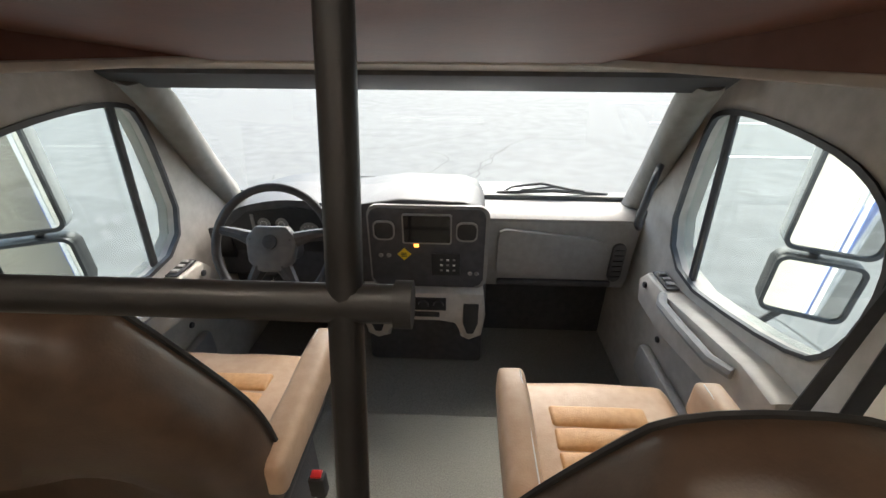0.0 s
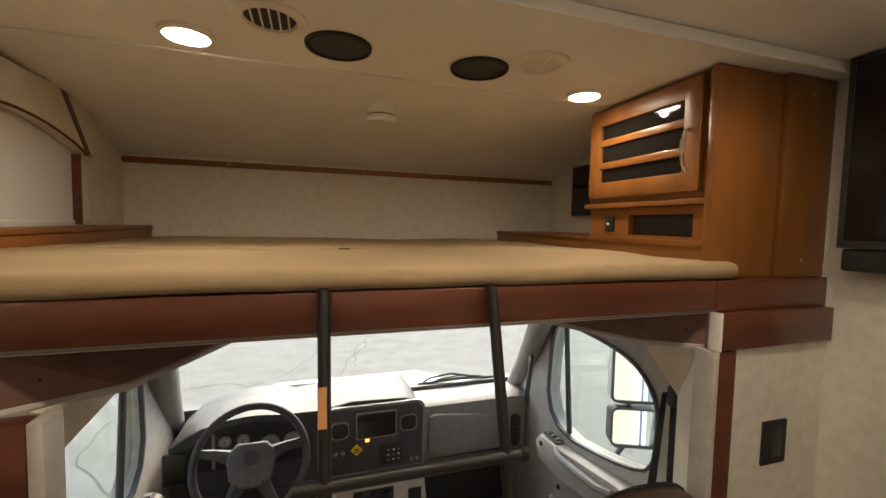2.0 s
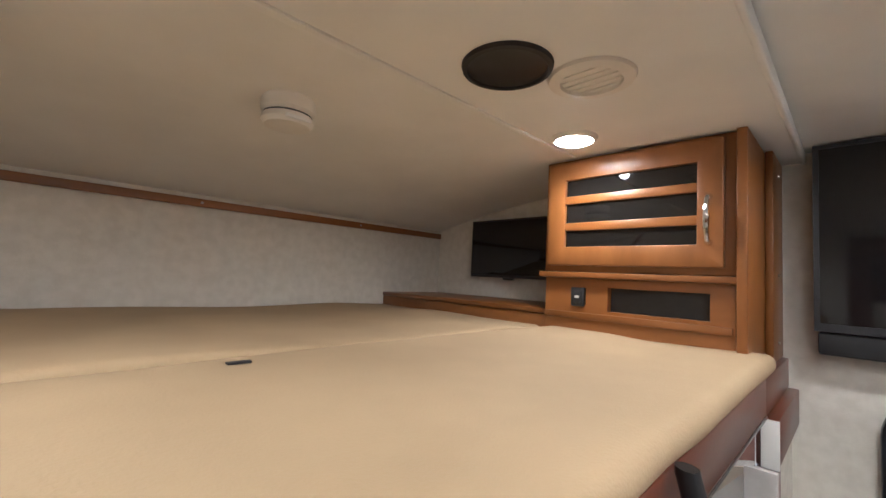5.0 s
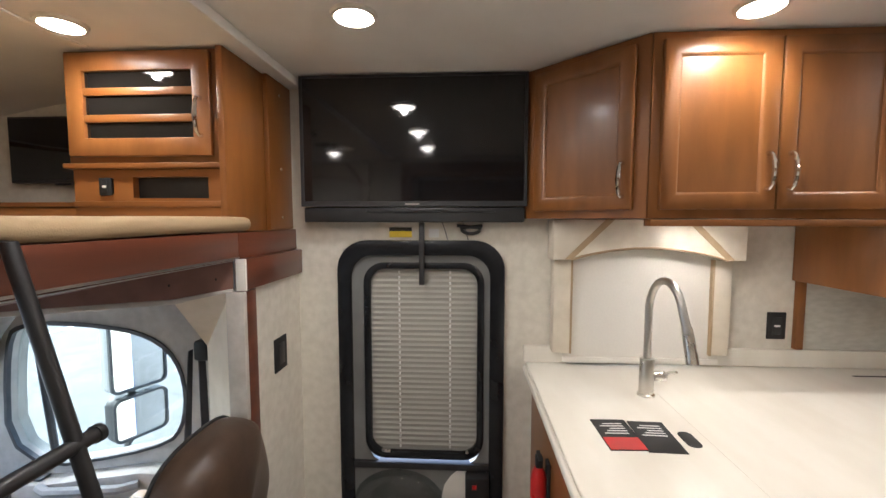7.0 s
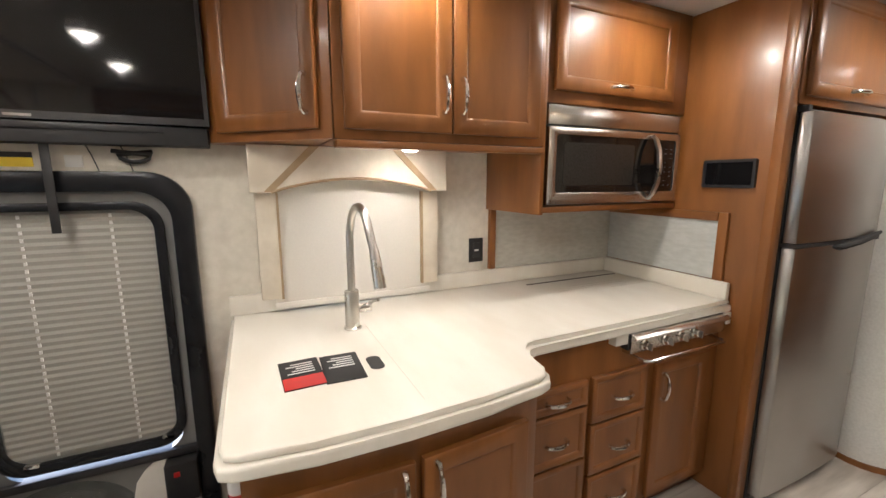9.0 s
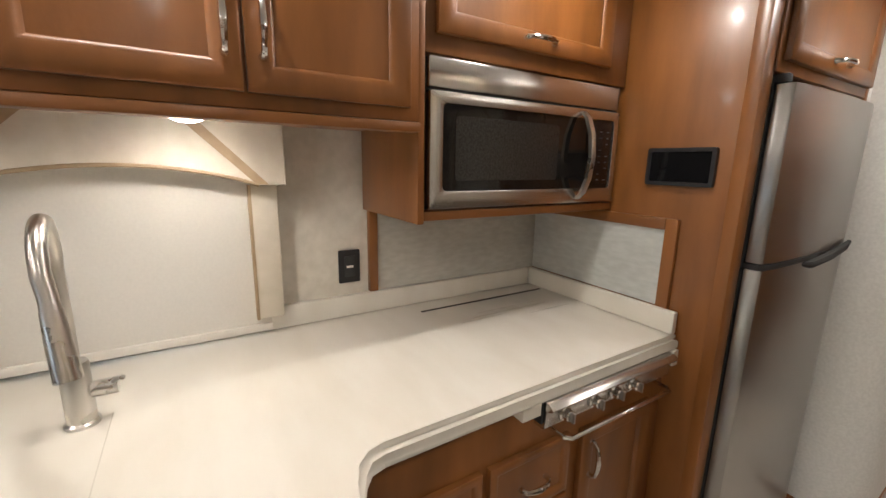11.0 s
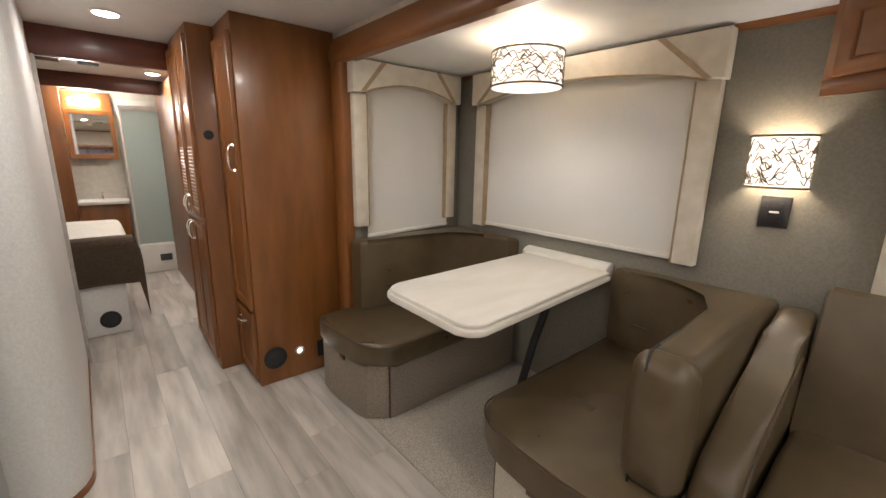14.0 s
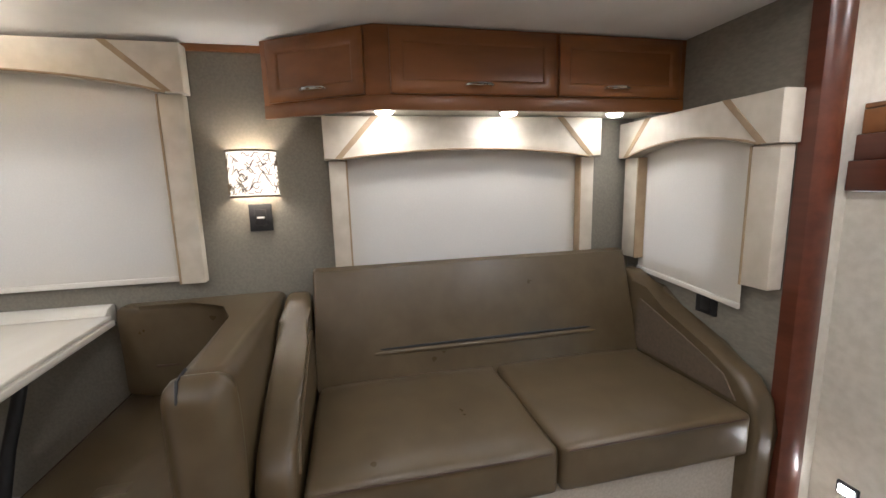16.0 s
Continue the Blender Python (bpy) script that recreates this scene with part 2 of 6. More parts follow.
PAPER = surf("cream_wallpaper", (0.64, 0.60, 0.52), (0.72, 0.68, 0.60), (26, 26, 26), 0.75, bump=0.15, bump_scale=180, stain=0.05)
GREYPAPER = surf("grey_woven_wallpaper", (0.20, 0.185, 0.15), (0.24, 0.222, 0.182), (40, 90, 90), 0.8, bump=0.2, bump_scale=220, stain=0.08)
WHITEPAPER = surf("white_woven_wallpaper", (0.72, 0.71, 0.68), (0.80, 0.79, 0.76), (90, 90, 90), 0.75, bump=0.3, bump_scale=260, stain=0.05)
CEIL = surf("ceiling_vinyl", (0.78, 0.77, 0.74), (0.83, 0.82, 0.79), (5, 5, 5), 0.6, bump=0.05, bump_scale=120, stain=0.04)
WHITESTONE = surf("white_solid_surface", (0.74, 0.70, 0.62), (0.80, 0.77, 0.70), (3, 9, 3), 0.32, stain=0.04, spec=0.4)
LEATHER = surf("brown_leather", (0.084, 0.060, 0.031), (0.106, 0.077, 0.041), (9, 9, 9), 0.31, bump=0.12, bump_scale=420, stain=0.02)
TAN = surf("tan_leather", (0.46, 0.30, 0.19), (0.52, 0.35, 0.23), (30, 30, 30), 0.45, bump=0.2, bump_scale=240)
TAN_LIGHT = surf("light_tan_perforated_leather", (0.52, 0.27, 0.10), (0.60, 0.33, 0.14), (60, 60, 60), 0.5, bump=0.3, bump_scale=300)
BROWNBACK = surf("dark_brown_seat_vinyl", (0.060, 0.036, 0.024), (0.085, 0.052, 0.034), (20, 20, 20), 0.4, bump=0.1, bump_scale=200)
CREAM = surf("cream_vinyl", (0.62, 0.56, 0.46), (0.70, 0.64, 0.54), (14, 14, 14), 0.55, bump=0.08, bump_scale=160, stain=0.04)
CREAMLINE = surf("tan_piping", (0.36, 0.26, 0.15), (0.42, 0.31, 0.19), (20, 20, 20), 0.6)
MATTRESS = surf("tan_mattress_cover", (0.33, 0.235, 0.13), (0.375, 0.27, 0.152), (4, 4, 4), 0.85, bump=0.2, bump_scale=220)
STEEL = surf("brushed_steel", (0.40, 0.39, 0.375), (0.41, 0.40, 0.385), (2, 2, 40), 0.29, 1.0, stain=0.03, rough_var=0.03)
STEEL_H = surf("brushed_steel_lying", (0.60, 0.58, 0.55), (0.64, 0.62, 0.59), (60, 1, 60), 0.24, 1.0, stain=0.03, rough_var=0.03)
NICKEL = surf("brushed_nickel", (0.60, 0.58, 0.54), (0.62, 0.60, 0.56), (9, 9, 9), 0.28, 1.0, stain=0.02, rough_var=0.03)
CHROME = surf("chrome", (0.75, 0.74, 0.72), (0.8, 0.79, 0.77), (9, 9, 9), 0.12, 1.0, stain=0.02, rough_var=0.04)
BLACK = surf("black_plastic", (0.016, 0.016, 0.018), (0.026, 0.026, 0.028), (20, 20, 20), 0.4, bump=0.05, bump_scale=200)
GLOSSBLACK = surf("black_screen", (0.006, 0.006, 0.007), (0.009, 0.009, 0.010), (2, 2, 2), 0.06, rough_var=0.02, stain=0.02)
MATTBLACK = surf("matt_black", (0.012, 0.012, 0.013), (0.02, 0.02, 0.021), (20, 20, 20), 0.6)
DARKGLASS = surf("dark_glass", (0.010, 0.009, 0.008), (0.014, 0.012, 0.011), (2, 2, 2), 0.05, rough_var=0.02, stain=0.02)
WHITEP = surf("white_plastic", (0.72, 0.69, 0.63), (0.78, 0.75, 0.69), (10, 10, 10), 0.4, stain=0.04)
DASHGREY = surf("grey_dash_plastic", (0.24, 0.235, 0.23), (0.28, 0.275, 0.27), (30, 30, 30), 0.55, bump=0.2, bump_scale=300)
DASHDARK = surf("charcoal_dash_plastic", (0.045, 0.045, 0.05), (0.065, 0.065, 0.07), (30, 30, 30), 0.5, bump=0.2, bump_scale=300)
PANEL = surf("warm_grey_cab_trim", (0.42, 0.39, 0.35), (0.50, 0.47, 0.43), (20, 20, 20), 0.6, bump=0.1, bump_scale=240)
CABCARPET = surf("dark_grey_cab_carpet", (0.17, 0.17, 0.155), (0.29, 0.29, 0.265), (240, 240, 240), 0.95, bump=0.6, bump_scale=400)
CARPET = surf("beige_grey_carpet", (0.28, 0.25, 0.205), (0.50, 0.455, 0.39), (160, 160, 160), 0.95, bump=0.8, bump_scale=320)
ASPHALT = surf("pale_worn_asphalt", (0.098, 0.098, 0.095), (0.130, 0.130, 0.126), (2.5, 2.5, 2.5), 0.9, bump=0.3, bump_scale=60)
PLANK = surf("grey_oak_vinyl_plank", (0.36, 0.325, 0.28), (0.58, 0.535, 0.475), (14, 1.8, 14), 0.45, bump=0.08, bump_scale=120, rand=0.16)
LINEPAINT = surf("white_road_paint", (0.70, 0.70, 0.68), (0.8, 0.8, 0.78), (9, 9, 9), 0.8)
BLUE = surf("blue_paint", (0.02, 0.09, 0.42), (0.03, 0.12, 0.5), (4, 4, 4), 0.3, coat=0.4)
WHITEPAINT = surf("white_vehicle_paint", (0.72, 0.72, 0.72), (0.78, 0.78, 0.78), (4, 4, 4), 0.25, coat=0.5)
RED = surf("red_enamel", (0.45, 0.012, 0.012), (0.55, 0.02, 0.02), (8, 8, 8), 0.3, coat=0.3)
YELLOW = surf("yellow_label", (0.75, 0.55, 0.02), (0.8, 0.6, 0.04), (8, 8, 8), 0.5)
DOORBLACK = surf("gloss_black_aluminium", (0.008, 0.009, 0.011), (0.012, 0.013, 0.016), (9, 9, 9), 0.22, spec=0.35)
LADDERBLACK = surf("satin_black_tube", (0.012, 0.012, 0.013), (0.017, 0.017, 0.018), (30, 30, 30), 0.38, bump=0.05, bump_scale=300)
ORANGE = surf("orange_label", (0.50, 0.24, 0.09), (0.56, 0.28, 0.11), (8, 8, 8), 0.5)
LABELWHITE = surf("white_label", (0.7, 0.7, 0.68), (0.78, 0.78, 0.76), (8, 8, 8), 0.5)
BROWNCLOTH = surf("brown_throw_cloth", (0.12, 0.085, 0.055), (0.16, 0.115, 0.078), (60, 60, 60), 0.9, bump=0.4, bump_scale=200)
LINEN = surf("white_bed_linen", (0.72, 0.68, 0.6), (0.8, 0.76, 0.68), (30, 30, 30), 0.85, bump=0.15, bump_scale=120)
MIRROR = surf("mirror", (0.85, 0.86, 0.87), (0.88, 0.89, 0.9), (3, 3, 3), 0.02, 1.0, stain=0.01, rough_var=0.01)
SHADE = shade_cloth("roller_shade_cloth", (0.70, 0.665, 0.60), 0.035)
PLEAT = shade_cloth("pleated_blind_cloth", (0.40, 0.39, 0.35), 0.045)
PANE = glass("window_glass")
WINDSCREEN = glass("windscreen_glass", (0.93, 1.0, 0.98), 0.0, 0.9)
FROST = shade_cloth("frosted_shower_glass", (0.62, 0.70, 0.66), 0.35)
BULB = glow("downlight_diffuser", (1.0, 0.88, 0.72), 9.0)
SHADEGLOW = glow("lit_lamp_shade", (1.0, 0.82, 0.56), 0.18)
AMBER = glow("amber_dash_light", (1.0, 0.35, 0.05), 1.0)

# ---- structure ----
S = "structure"
GROUND = -1.15
part("ground", box(-120, 120, -120, 160, GROUND - 0.2, GROUND), ASPHALT, None, "pale worn asphalt parking lot with fine cracks", "ground", kind=S)
for x0, x1, y0, y1 in ((6.55, 11.8, 9.80, 9.90), (6.60, 11.8, 13.75, 13.87), (6.65, 11.8, 17.70, 17.83)):
    part("parking_line", box(x0, x1, y0, y1, GROUND, GROUND + 0.006), LINEPAINT, None, "white painted parking line on the asphalt", "road marking", "parking lines", S)


def crack(seed, x, y, heading, length):
    rnd = random.Random(seed)
    pts = [(x, y)]
    while length > 0:
        heading += rnd.uniform(-0.5, 0.5)
        x, y, length = x + 0.25 * math.cos(heading), y + 0.25 * math.sin(heading), length - 0.25
        pts.append((x, y))
    bm = bmesh.new()
    w = 0.011
    for (a, b), (c, d) in zip(pts, pts[1:]):
        ux, uy = c - a, d - b
        l = math.hypot(ux, uy)
        ux, uy = -uy / l * w, ux / l * w
        bm.faces.new([bm.verts.new((px, py, GROUND + 0.004)) for px, py in ((a + ux, b + uy), (a - ux, b - uy), (c - ux, d - uy), (c + ux, d + uy))])
    return bm


TAR = surf("crack_filler", (0.055, 0.055, 0.052), (0.075, 0.075, 0.07), (9, 9, 9), 0.9)
for k, (x, y, h, l) in enumerate(((-2, 6, 0.4, 5), (0.5, 5.0, 1.5, 6), (1.8, 5.2, 1.9, 5), (-1.5, 4.4, 2.5, 4), (3.0, 4.2, 0.2, 4), (4.0, 3.0, -0.6, 3), (-4, 3.4, 2.0, 4), (1.2, 4.0, 0.9, 3), (1.0, 8.0, 1.5, 11), (4.4, 19.0, -1.9, 13), (-3.5, 9.5, 0.1, 11), (6.2, 13.0, -0.6, 6))):
    part("pavement_crack", crack(k, x, y, h, l), TAR, None, "thin dark crack in the asphalt", "crack", "pavement cracks", S, smooth=0)

# coach shell
part("subfloor", slab("z", -0.06, -0.004, -0.72, 1.82, -7.3, 0.80, [(1.36, 1.82, -0.16, 0.62)]), BLACK, None, "dark underfloor of the coach", "floor", kind=S)
well = bmesh.new()
add_box(well, 1.36, 1.82, -0.16, 0.62, -0.5, -0.46)
add_box(well, 1.34, 1.36, -0.16, 0.62, -0.5, -0.004)
add_box(well, 1.36, 1.6, -0.16, 0.62, -0.46, -0.24)
part("entry_step", well, CARPET, None, "carpeted step well inside the entry door", "step", kind=S)
part("wall_right", slab("x", 1.77, 1.83, -7.3, 2.43, -0.5, 2.2, [(-0.11, 0.57, -0.46, 1.41), (-0.98, -0.42, 0.95, 1.45), (0.802, 2.43, -0.5, 1.40)]), PAPER, None, "cream mottled wallpaper side wall", "wall", kind=S)
part("wall_left", slab("x", -0.74, -0.68, -7.3, 2.43, 0, 2.2, [(-3.42, 0.60, 0, 1.99), (1.05, 1.85, 1.62, 1.92), (0.802, 2.43, 0, 1.40)]), PAPER, None, "cream wallpaper side wall with the slide-out opening", "wall", kind=S)
part("ceiling", box(-0.74, 1.83, -7.3, 0.745, 2.14, 2.2), CEIL, None, "off-white vinyl ceiling", "ceiling", kind=S)


nose = [(1.30 + 1.10 * v, 2.11 - 0.17 * max(0, v - 0.05) ** 1.7) for v in (i / 14 for i in range(15))]
part("ceiling_nose", prism(nose + [(2.43, 2.2), (1.30, 2.2)], "x", -0.74, 1.83), CEIL, None, "curved vinyl ceiling over the cab bunk", "ceiling", kind=S)
part("wall_front", box(-0.68, 1.77, 2.37, 2.43, 1.3, 2.1), PAPER, None, "cream mottled wallpaper front wall of the bunk", "wall", kind=S)
part("wall_rear", box(-0.74, 1.83, -7.3, -7.24, 0, 2.2), PAPER, None, "cream wallpaper rear wall", "wall", kind=S)
# partition between coach and cab
part("partition_right", box(1.37, 1.77, 0.775, 0.80, 0, 1.30), PAPER, None, "cream wallpaper partition beside the cab opening", "wall", kind=S)
part("partition_left", box(-0.68, -0.30, 0.775, 0.80, 0, 1.30), PAPER, None, "cream wallpaper partition beside the cab opening", "wall", kind=S)
part("trim_post_right", box(1.30, 1.368, 0.762, 0.80, 0, 1.30, 0.004), WOOD_DARK, None, "dark cherry wood jamb of the cab opening", "trim", kind=S)
part("trim_post_left", box(-0.298, -0.23, 0.762, 0.80, 0, 1.30, 0.004), WOOD_DARK, None, "dark cherry wood jamb of the cab opening", "trim", kind=S)
part("trim_strip_right", box(1.275, 1.298, 0.758, 0.82, 0, 1.30, 0.003), PANEL, None, "pale edge strip of the cab opening", "trim", kind=S)
part("trim_strip_left", box(-0.228, -0.205, 0.758, 0.82, 0, 1.30, 0.003), PANEL, None, "pale edge strip of the cab opening", "trim", kind=S)
part("ceiling_bunk", box(-0.74, 1.83, 0.745, 1.30, 2.11, 2.2), CEIL, None, "off-white vinyl ceiling over the bunk", "ceiling", kind=S)
part("trim_ceiling_seam", prism(rounded(0.738, 0.750, 2.106, 2.1385, 0.004, 3), "x", -0.68, 1.77), CEIL, None, "pale ceiling seam moulding", "trim", kind=S)
part("trim_ceiling_groove", box(-0.68, 1.30, 1.27, 1.282, 2.104, 2.112, 0.003), CEIL, None, "thin ceiling seam over the bunk", "trim", kind=S)

# slide-out room
part("slide_floor", box(-1.62, -0.44, -3.40, 0.62, -0.05, 0.012, 0.006), CARPET, None, "beige grey carpeted slide-out floor", "floor", kind=S)
part("slide_wall_far", slab("x", -1.64, -1.58, -3.40, 0.62, 0, 2.05, [(-2.98, -1.76, 1.02, 1.82), (-0.98, 0.14, 0.90, 1.52)]), GREYPAPER, None, "grey woven wallpaper far wall of the slide-out", "wall", kind=S)
part("slide_wall_rear", slab("y", -3.40, -3.34, -1.58, -0.69, 0, 2.05, [(-1.44, -0.84, 0.96, 1.82)]), GREYPAPER, None, "grey woven wallpaper end wall of the slide-out", "wall", kind=S)
part("slide_wall_front", slab("y", 0.56, 0.62, -1.58, -0.69, 0, 2.05, [(-1.46, -0.96, 0.95, 1.5)]), GREYPAPER, None, "grey woven wallpaper end wall of the slide-out", "wall", kind=S)
part("slide_ceiling", box(-1.64, -0.70, -3.40, 0.62, 1.985, 2.05), CEIL, None, "off-white slide-out ceiling", "ceiling", kind=S)
part("trim_slide_crown", box(-1.58, -1.565, -3.33, 0.56, 1.955, 1.985, 0.003), WOOD_H, None, "cherry wood crown strip", "trim", kind=S)
prof = [(-0.70, 1.955), (-0.645, 1.955), (-0.63, 1.97), (-0.625, 2.0), (-0.64, 2.05), (-0.645, 2.075), (-0.66, 2.10), (-0.70, 2.10)]
part("trim_slide_header", prism([(x, z) for x, z in prof], "y", -3.465, 0.66), WOOD_H, None, "moulded cherry wood beam over the slide-out", "trim", kind=S)
for nm, y0, y1 in (("trim_slide_post_rear", -3.465, -3.33), ("trim_slide_post_front", 0.555, 0.665)):
    pts = [(-0.70, y0), (-0.645, y0), (-0.63, y0 + 0.015), (-0.625, (y0 + y1) / 2), (-0.63, y1 - 0.015), (-0.645, y1), (-0.70, y1)]
    part(nm, prism(pts, "z", 0, 1.955), WOOD if y0 < 0 else WOOD_DARK, None, "fluted cherry wood trim of the slide-out", "trim", kind=S)

# hall and rear rooms
hall = [(1.77, -3.0), (0.955, -3.0)] + [(0.90 + 0.19 * math.cos(radians(a)), -3.19 + 0.19 * math.sin(radians(a))) for a in (75, 90, 105, 120, 135, 150, 165, 180)] + [(0.735, -4.5), (1.77, -4.5)]
part("wall_hall_curved", prism(hall, "z", 0, 2.14), WHITEPAPER, None, "white woven curved wall beside the hall", "wall", kind=S)
part("baseboard", prism([(x - 0.006 if x < 1.7 else x, y + (0.008 if y > -3.2 and x < 1.7 else 0)) for x, y in hall], "z", 0, 0.03), WOOD, None, "low cherry wood baseboard round the curved wall", "baseboard", kind=S)
part("trim_hall_end", box(0.715, 0.755, -4.53, -4.50, 0, 1.97, 0.003), PANEL, None, "pale door jamb at the hall's end", "trim", kind=S)
part("trim_hall_header", box(-0.3, 1.77, -4.56, -4.50, 1.97, 2.138, 0.003), WOOD_DARK, None, "dark wood header over the hall", "trim", kind=S)
part("trim_rear_header", box(-0.68, 1.77, -6.46, -6.40, 2.0, 2.138, 0.003), WOOD_DARK, None, "dark wood header before the bathroom", "trim", kind=S)

# ---- lamps ----
def lamp(name, kind, energy, m, colour=(1.0, 0.88, 0.74), size=0.1, spot=150):
    d = bpy.data.lights.new(name, kind)
    d.energy, d.color = energy, colour
    if kind == "AREA":
        d.shape, d.size = "DISK", size
    else:
        d.shadow_soft_size = size
    if kind == "SPOT":
        d.spot_size, d.spot_blend = radians(spot), 0.6
    ob = new(name, d)
    ob.matrix_world = m
    return ob


def downlight(x, y, z, r, watts, group="ceiling downlights", label="round white recessed downlight, lit warm", dome=0.13):
    t = thing("downlight", (x, y, z - 0.012), label, "ceiling light", group)
    part("trim_ring", lathe([(r * 0.8, -0.004), (r * 0.86, -0.012), (r, -0.009), (r * 1.05, 0.0)], (x, y, z), n=28), WHITEP, t)
    part("diffuser", lathe([(r * 0.82, -0.010), (r * 0.7, -0.010 - r * dome * 0.55), (r * 0.4, -0.010 - r * dome * 0.9), (0.004, -0.010 - r * dome)], (x, y, z), n=28), BULB, t)
    lamp("downlight_lamp", "SPOT", watts, look((x, y, z - 0.02 - r * dome), (x, y, 0)), size=r * 0.25, spot=172)


DL = 1.2
for x, y in ((-0.085, 1.15), (1.135, 1.19)):
    downlight(x, y, 2.11, 0.062, DL)
# (-0.06, -0.80) is an unseen extra, added to give the room more light
for x, y in ((1.20, 0.35), (0.58, 0.35), (-0.04, 0.35), (1.21, -0.80), (-0.06, -0.80), (1.12, -1.74), (-0.06, -2.74), (0.60, -2.62), (0.38, -3.97)):
    downlight(x, y, 2.14, 0.066, DL)
# unseen downlights, added to brighten the bedroom and bathroom
for x, y in ((0.05, -5.0), (0.0, -5.9), (0.55, -6.9)):
    downlight(x, y, 2.14, 0.066, DL * 1.6)


# ---- joinery helpers ----
def face(origin, u, w):
    """Local (along, up, out) axes of a cabinet face."""
    u, w = Vector(u).normalized(), Vector(w).normalized()
    m = Matrix((u, (0, 0, 1), w)).transposed().to_4x4()
    return Matrix.Translation(origin) @ m


def loc_box(M, u0, u1, v0, v1, w0, w1, r=0.0, n=2):
    bm = box(u0, u1, v0, v1, w0, w1, r, n)
    bm.transform(M)
    return bm


def panel_door(M, W, H, rail=0.055, t=0.02):
    """A framed door with a sunk panel and a chamfered moulding."""
    bm = bmesh.new()

    def loop(d, w):
        return [bm.verts.new(p) for p in ((d, d, w), (W - d, d, w), (W - d, H - d, w), (d, H - d, w))]

    steps = [loop(0, 0), loop(0, t - 0.004), loop(0.005, t), loop(rail - 0.012, t), loop(rail - 0.006, t - 0.003), loop(rail, t - 0.010), loop(rail + 0.012, t - 0.010)]
    for a, b in zip(steps, steps[1:]):
        for i in range(4):
            bm.faces.new((a[i], a[(i + 1) % 4], b[(i + 1) % 4], b[i]))
    bm.faces.new(steps[-1])
    bm.faces.new(steps[0][::-1])
    bm.transform(M)
    return bm


def pull(M, u, v, length=0.11, upright=True):
    """An arched chrome pull."""
    h = length / 2
    pts = [(-h, 0.0), (-h, 0.012), (-h * 0.85, 0.022), (-h * 0.4, 0.029), (0, 0.031), (h * 0.4, 0.029), (h * 0.85, 0.022), (h, 0.012), (h, 0.0)]
    rad = [0.009, 0.0075, 0.006, 0.007, 0.008, 0.007, 0.006, 0.0075, 0.009]
    bm = tube([(u, v + s, w) if upright else (u + s, v, w) for s, w in pts], rad, 8)
    bm.transform(M)
    return bm


def fitted_door(parent, M, u0, v0, W, H, handle=None, name="door", material=None, upright=True, rail=0.055, length=0.11):
    D = M @ Matrix.Translation((u0, v0, 0.002))
    d = part(name, panel_door(D, W, H, rail), material or WOOD, parent)
    if handle:
        part("handle", pull(D @ Matrix.Translation((0, 0, 0.02)), handle[0], handle[1], length, upright), CHROME, d, "chrome arched handle")
    return d


def window_dressing(name, M, W, top, arch_end, arch_mid, leg_bottom, shade_bottom, label, leg=0.075, depth=0.07, stripe=0.2, material=None, stripe_material=None, sheet_out=0.016, leg_depth=None, span=None, tilt=0.0):
    """A padded valance with an arched edge, two legs and a pulled-down roller shade."""
    t = thing(name, M @ Vector((W / 2, shade_bottom, 0.0)), label, "window blind", "padded window blinds")
    mat = material or CREAM
    leg_depth = leg_depth or depth - 0.015
    s0, s1 = span or (0.03, W - 0.03)
    n = 14
    low = [(0.07 + (W - 0.14) * i / n, arch_end + (arch_mid - arch_end) * math.sin(math.pi * i / n) ** 0.8) for i in range(n + 1)]
    bm = prism([(0, top), (0, arch_end), *low, (W, arch_end), (W, top)], "z", 0.004, depth, 0.006)
    bm.transform(M)
    part("valance", bm, mat, t)
    for u in (0.015, W - 0.015 - leg):
        part("leg", loc_box(M, u, u + leg, leg_bottom, arch_end - 0.002, 0.004, leg_depth, 0.006), mat, t)
    bm = tube([(u, v, depth) for u, v in low], 0.005, 6)
    bm.transform(M)
    part("piping", bm, stripe_material or CREAMLINE, t)
    for s in (0, 1):
        a, b = stripe * W * 0.9 + 0.03, 0.045
        pts = [(a, top), (a + 0.035, top), (b + 0.03, arch_end + 0.002), (b, arch_end + 0.002)]
        if s:
            pts = [(W - u, v) for u, v in pts]
        bm = prism(pts, "z", depth - 0.001, depth + 0.003)
        bm.transform(M)
        part("diagonal_stripe", bm, stripe_material or CREAMLINE, t)
        u = 0.015 + leg if not s else W - 0.015 - leg
        part("leg_edge", loc_box(M, u - 0.004, u + 0.004, leg_bottom, arch_end - 0.002, 0.02, leg_depth + 0.003), stripe_material or CREAMLINE, t)

    def sheet(a, b):
        u, v = s0 + (s1 - s0) * a, shade_bottom + (arch_mid - shade_bottom) * b + tilt * (a - 0.5) * (1 - b)
        wob = 0.004 * noise.noise(Vector((u * 4, v * 3, W)))
        return M @ Vector((u, v, sheet_out + wob))

    bm = grid_surface(sheet, 12, 8)
    part("roller_shade", bm, SHADE, t, "off-white roller shade, pulled down")
    hem = box(s0, s1, shade_bottom - 0.012, shade_bottom + 0.012, sheet_out - 0.006, sheet_out + 0.010, 0.004)
    for v in hem.verts:
        v.co.y += tilt * ((v.co.x - s0) / (s1 - s0) - 0.5)
    hem.transform(M)
    part("hem_bar", hem, WHITEP, t)
    return t


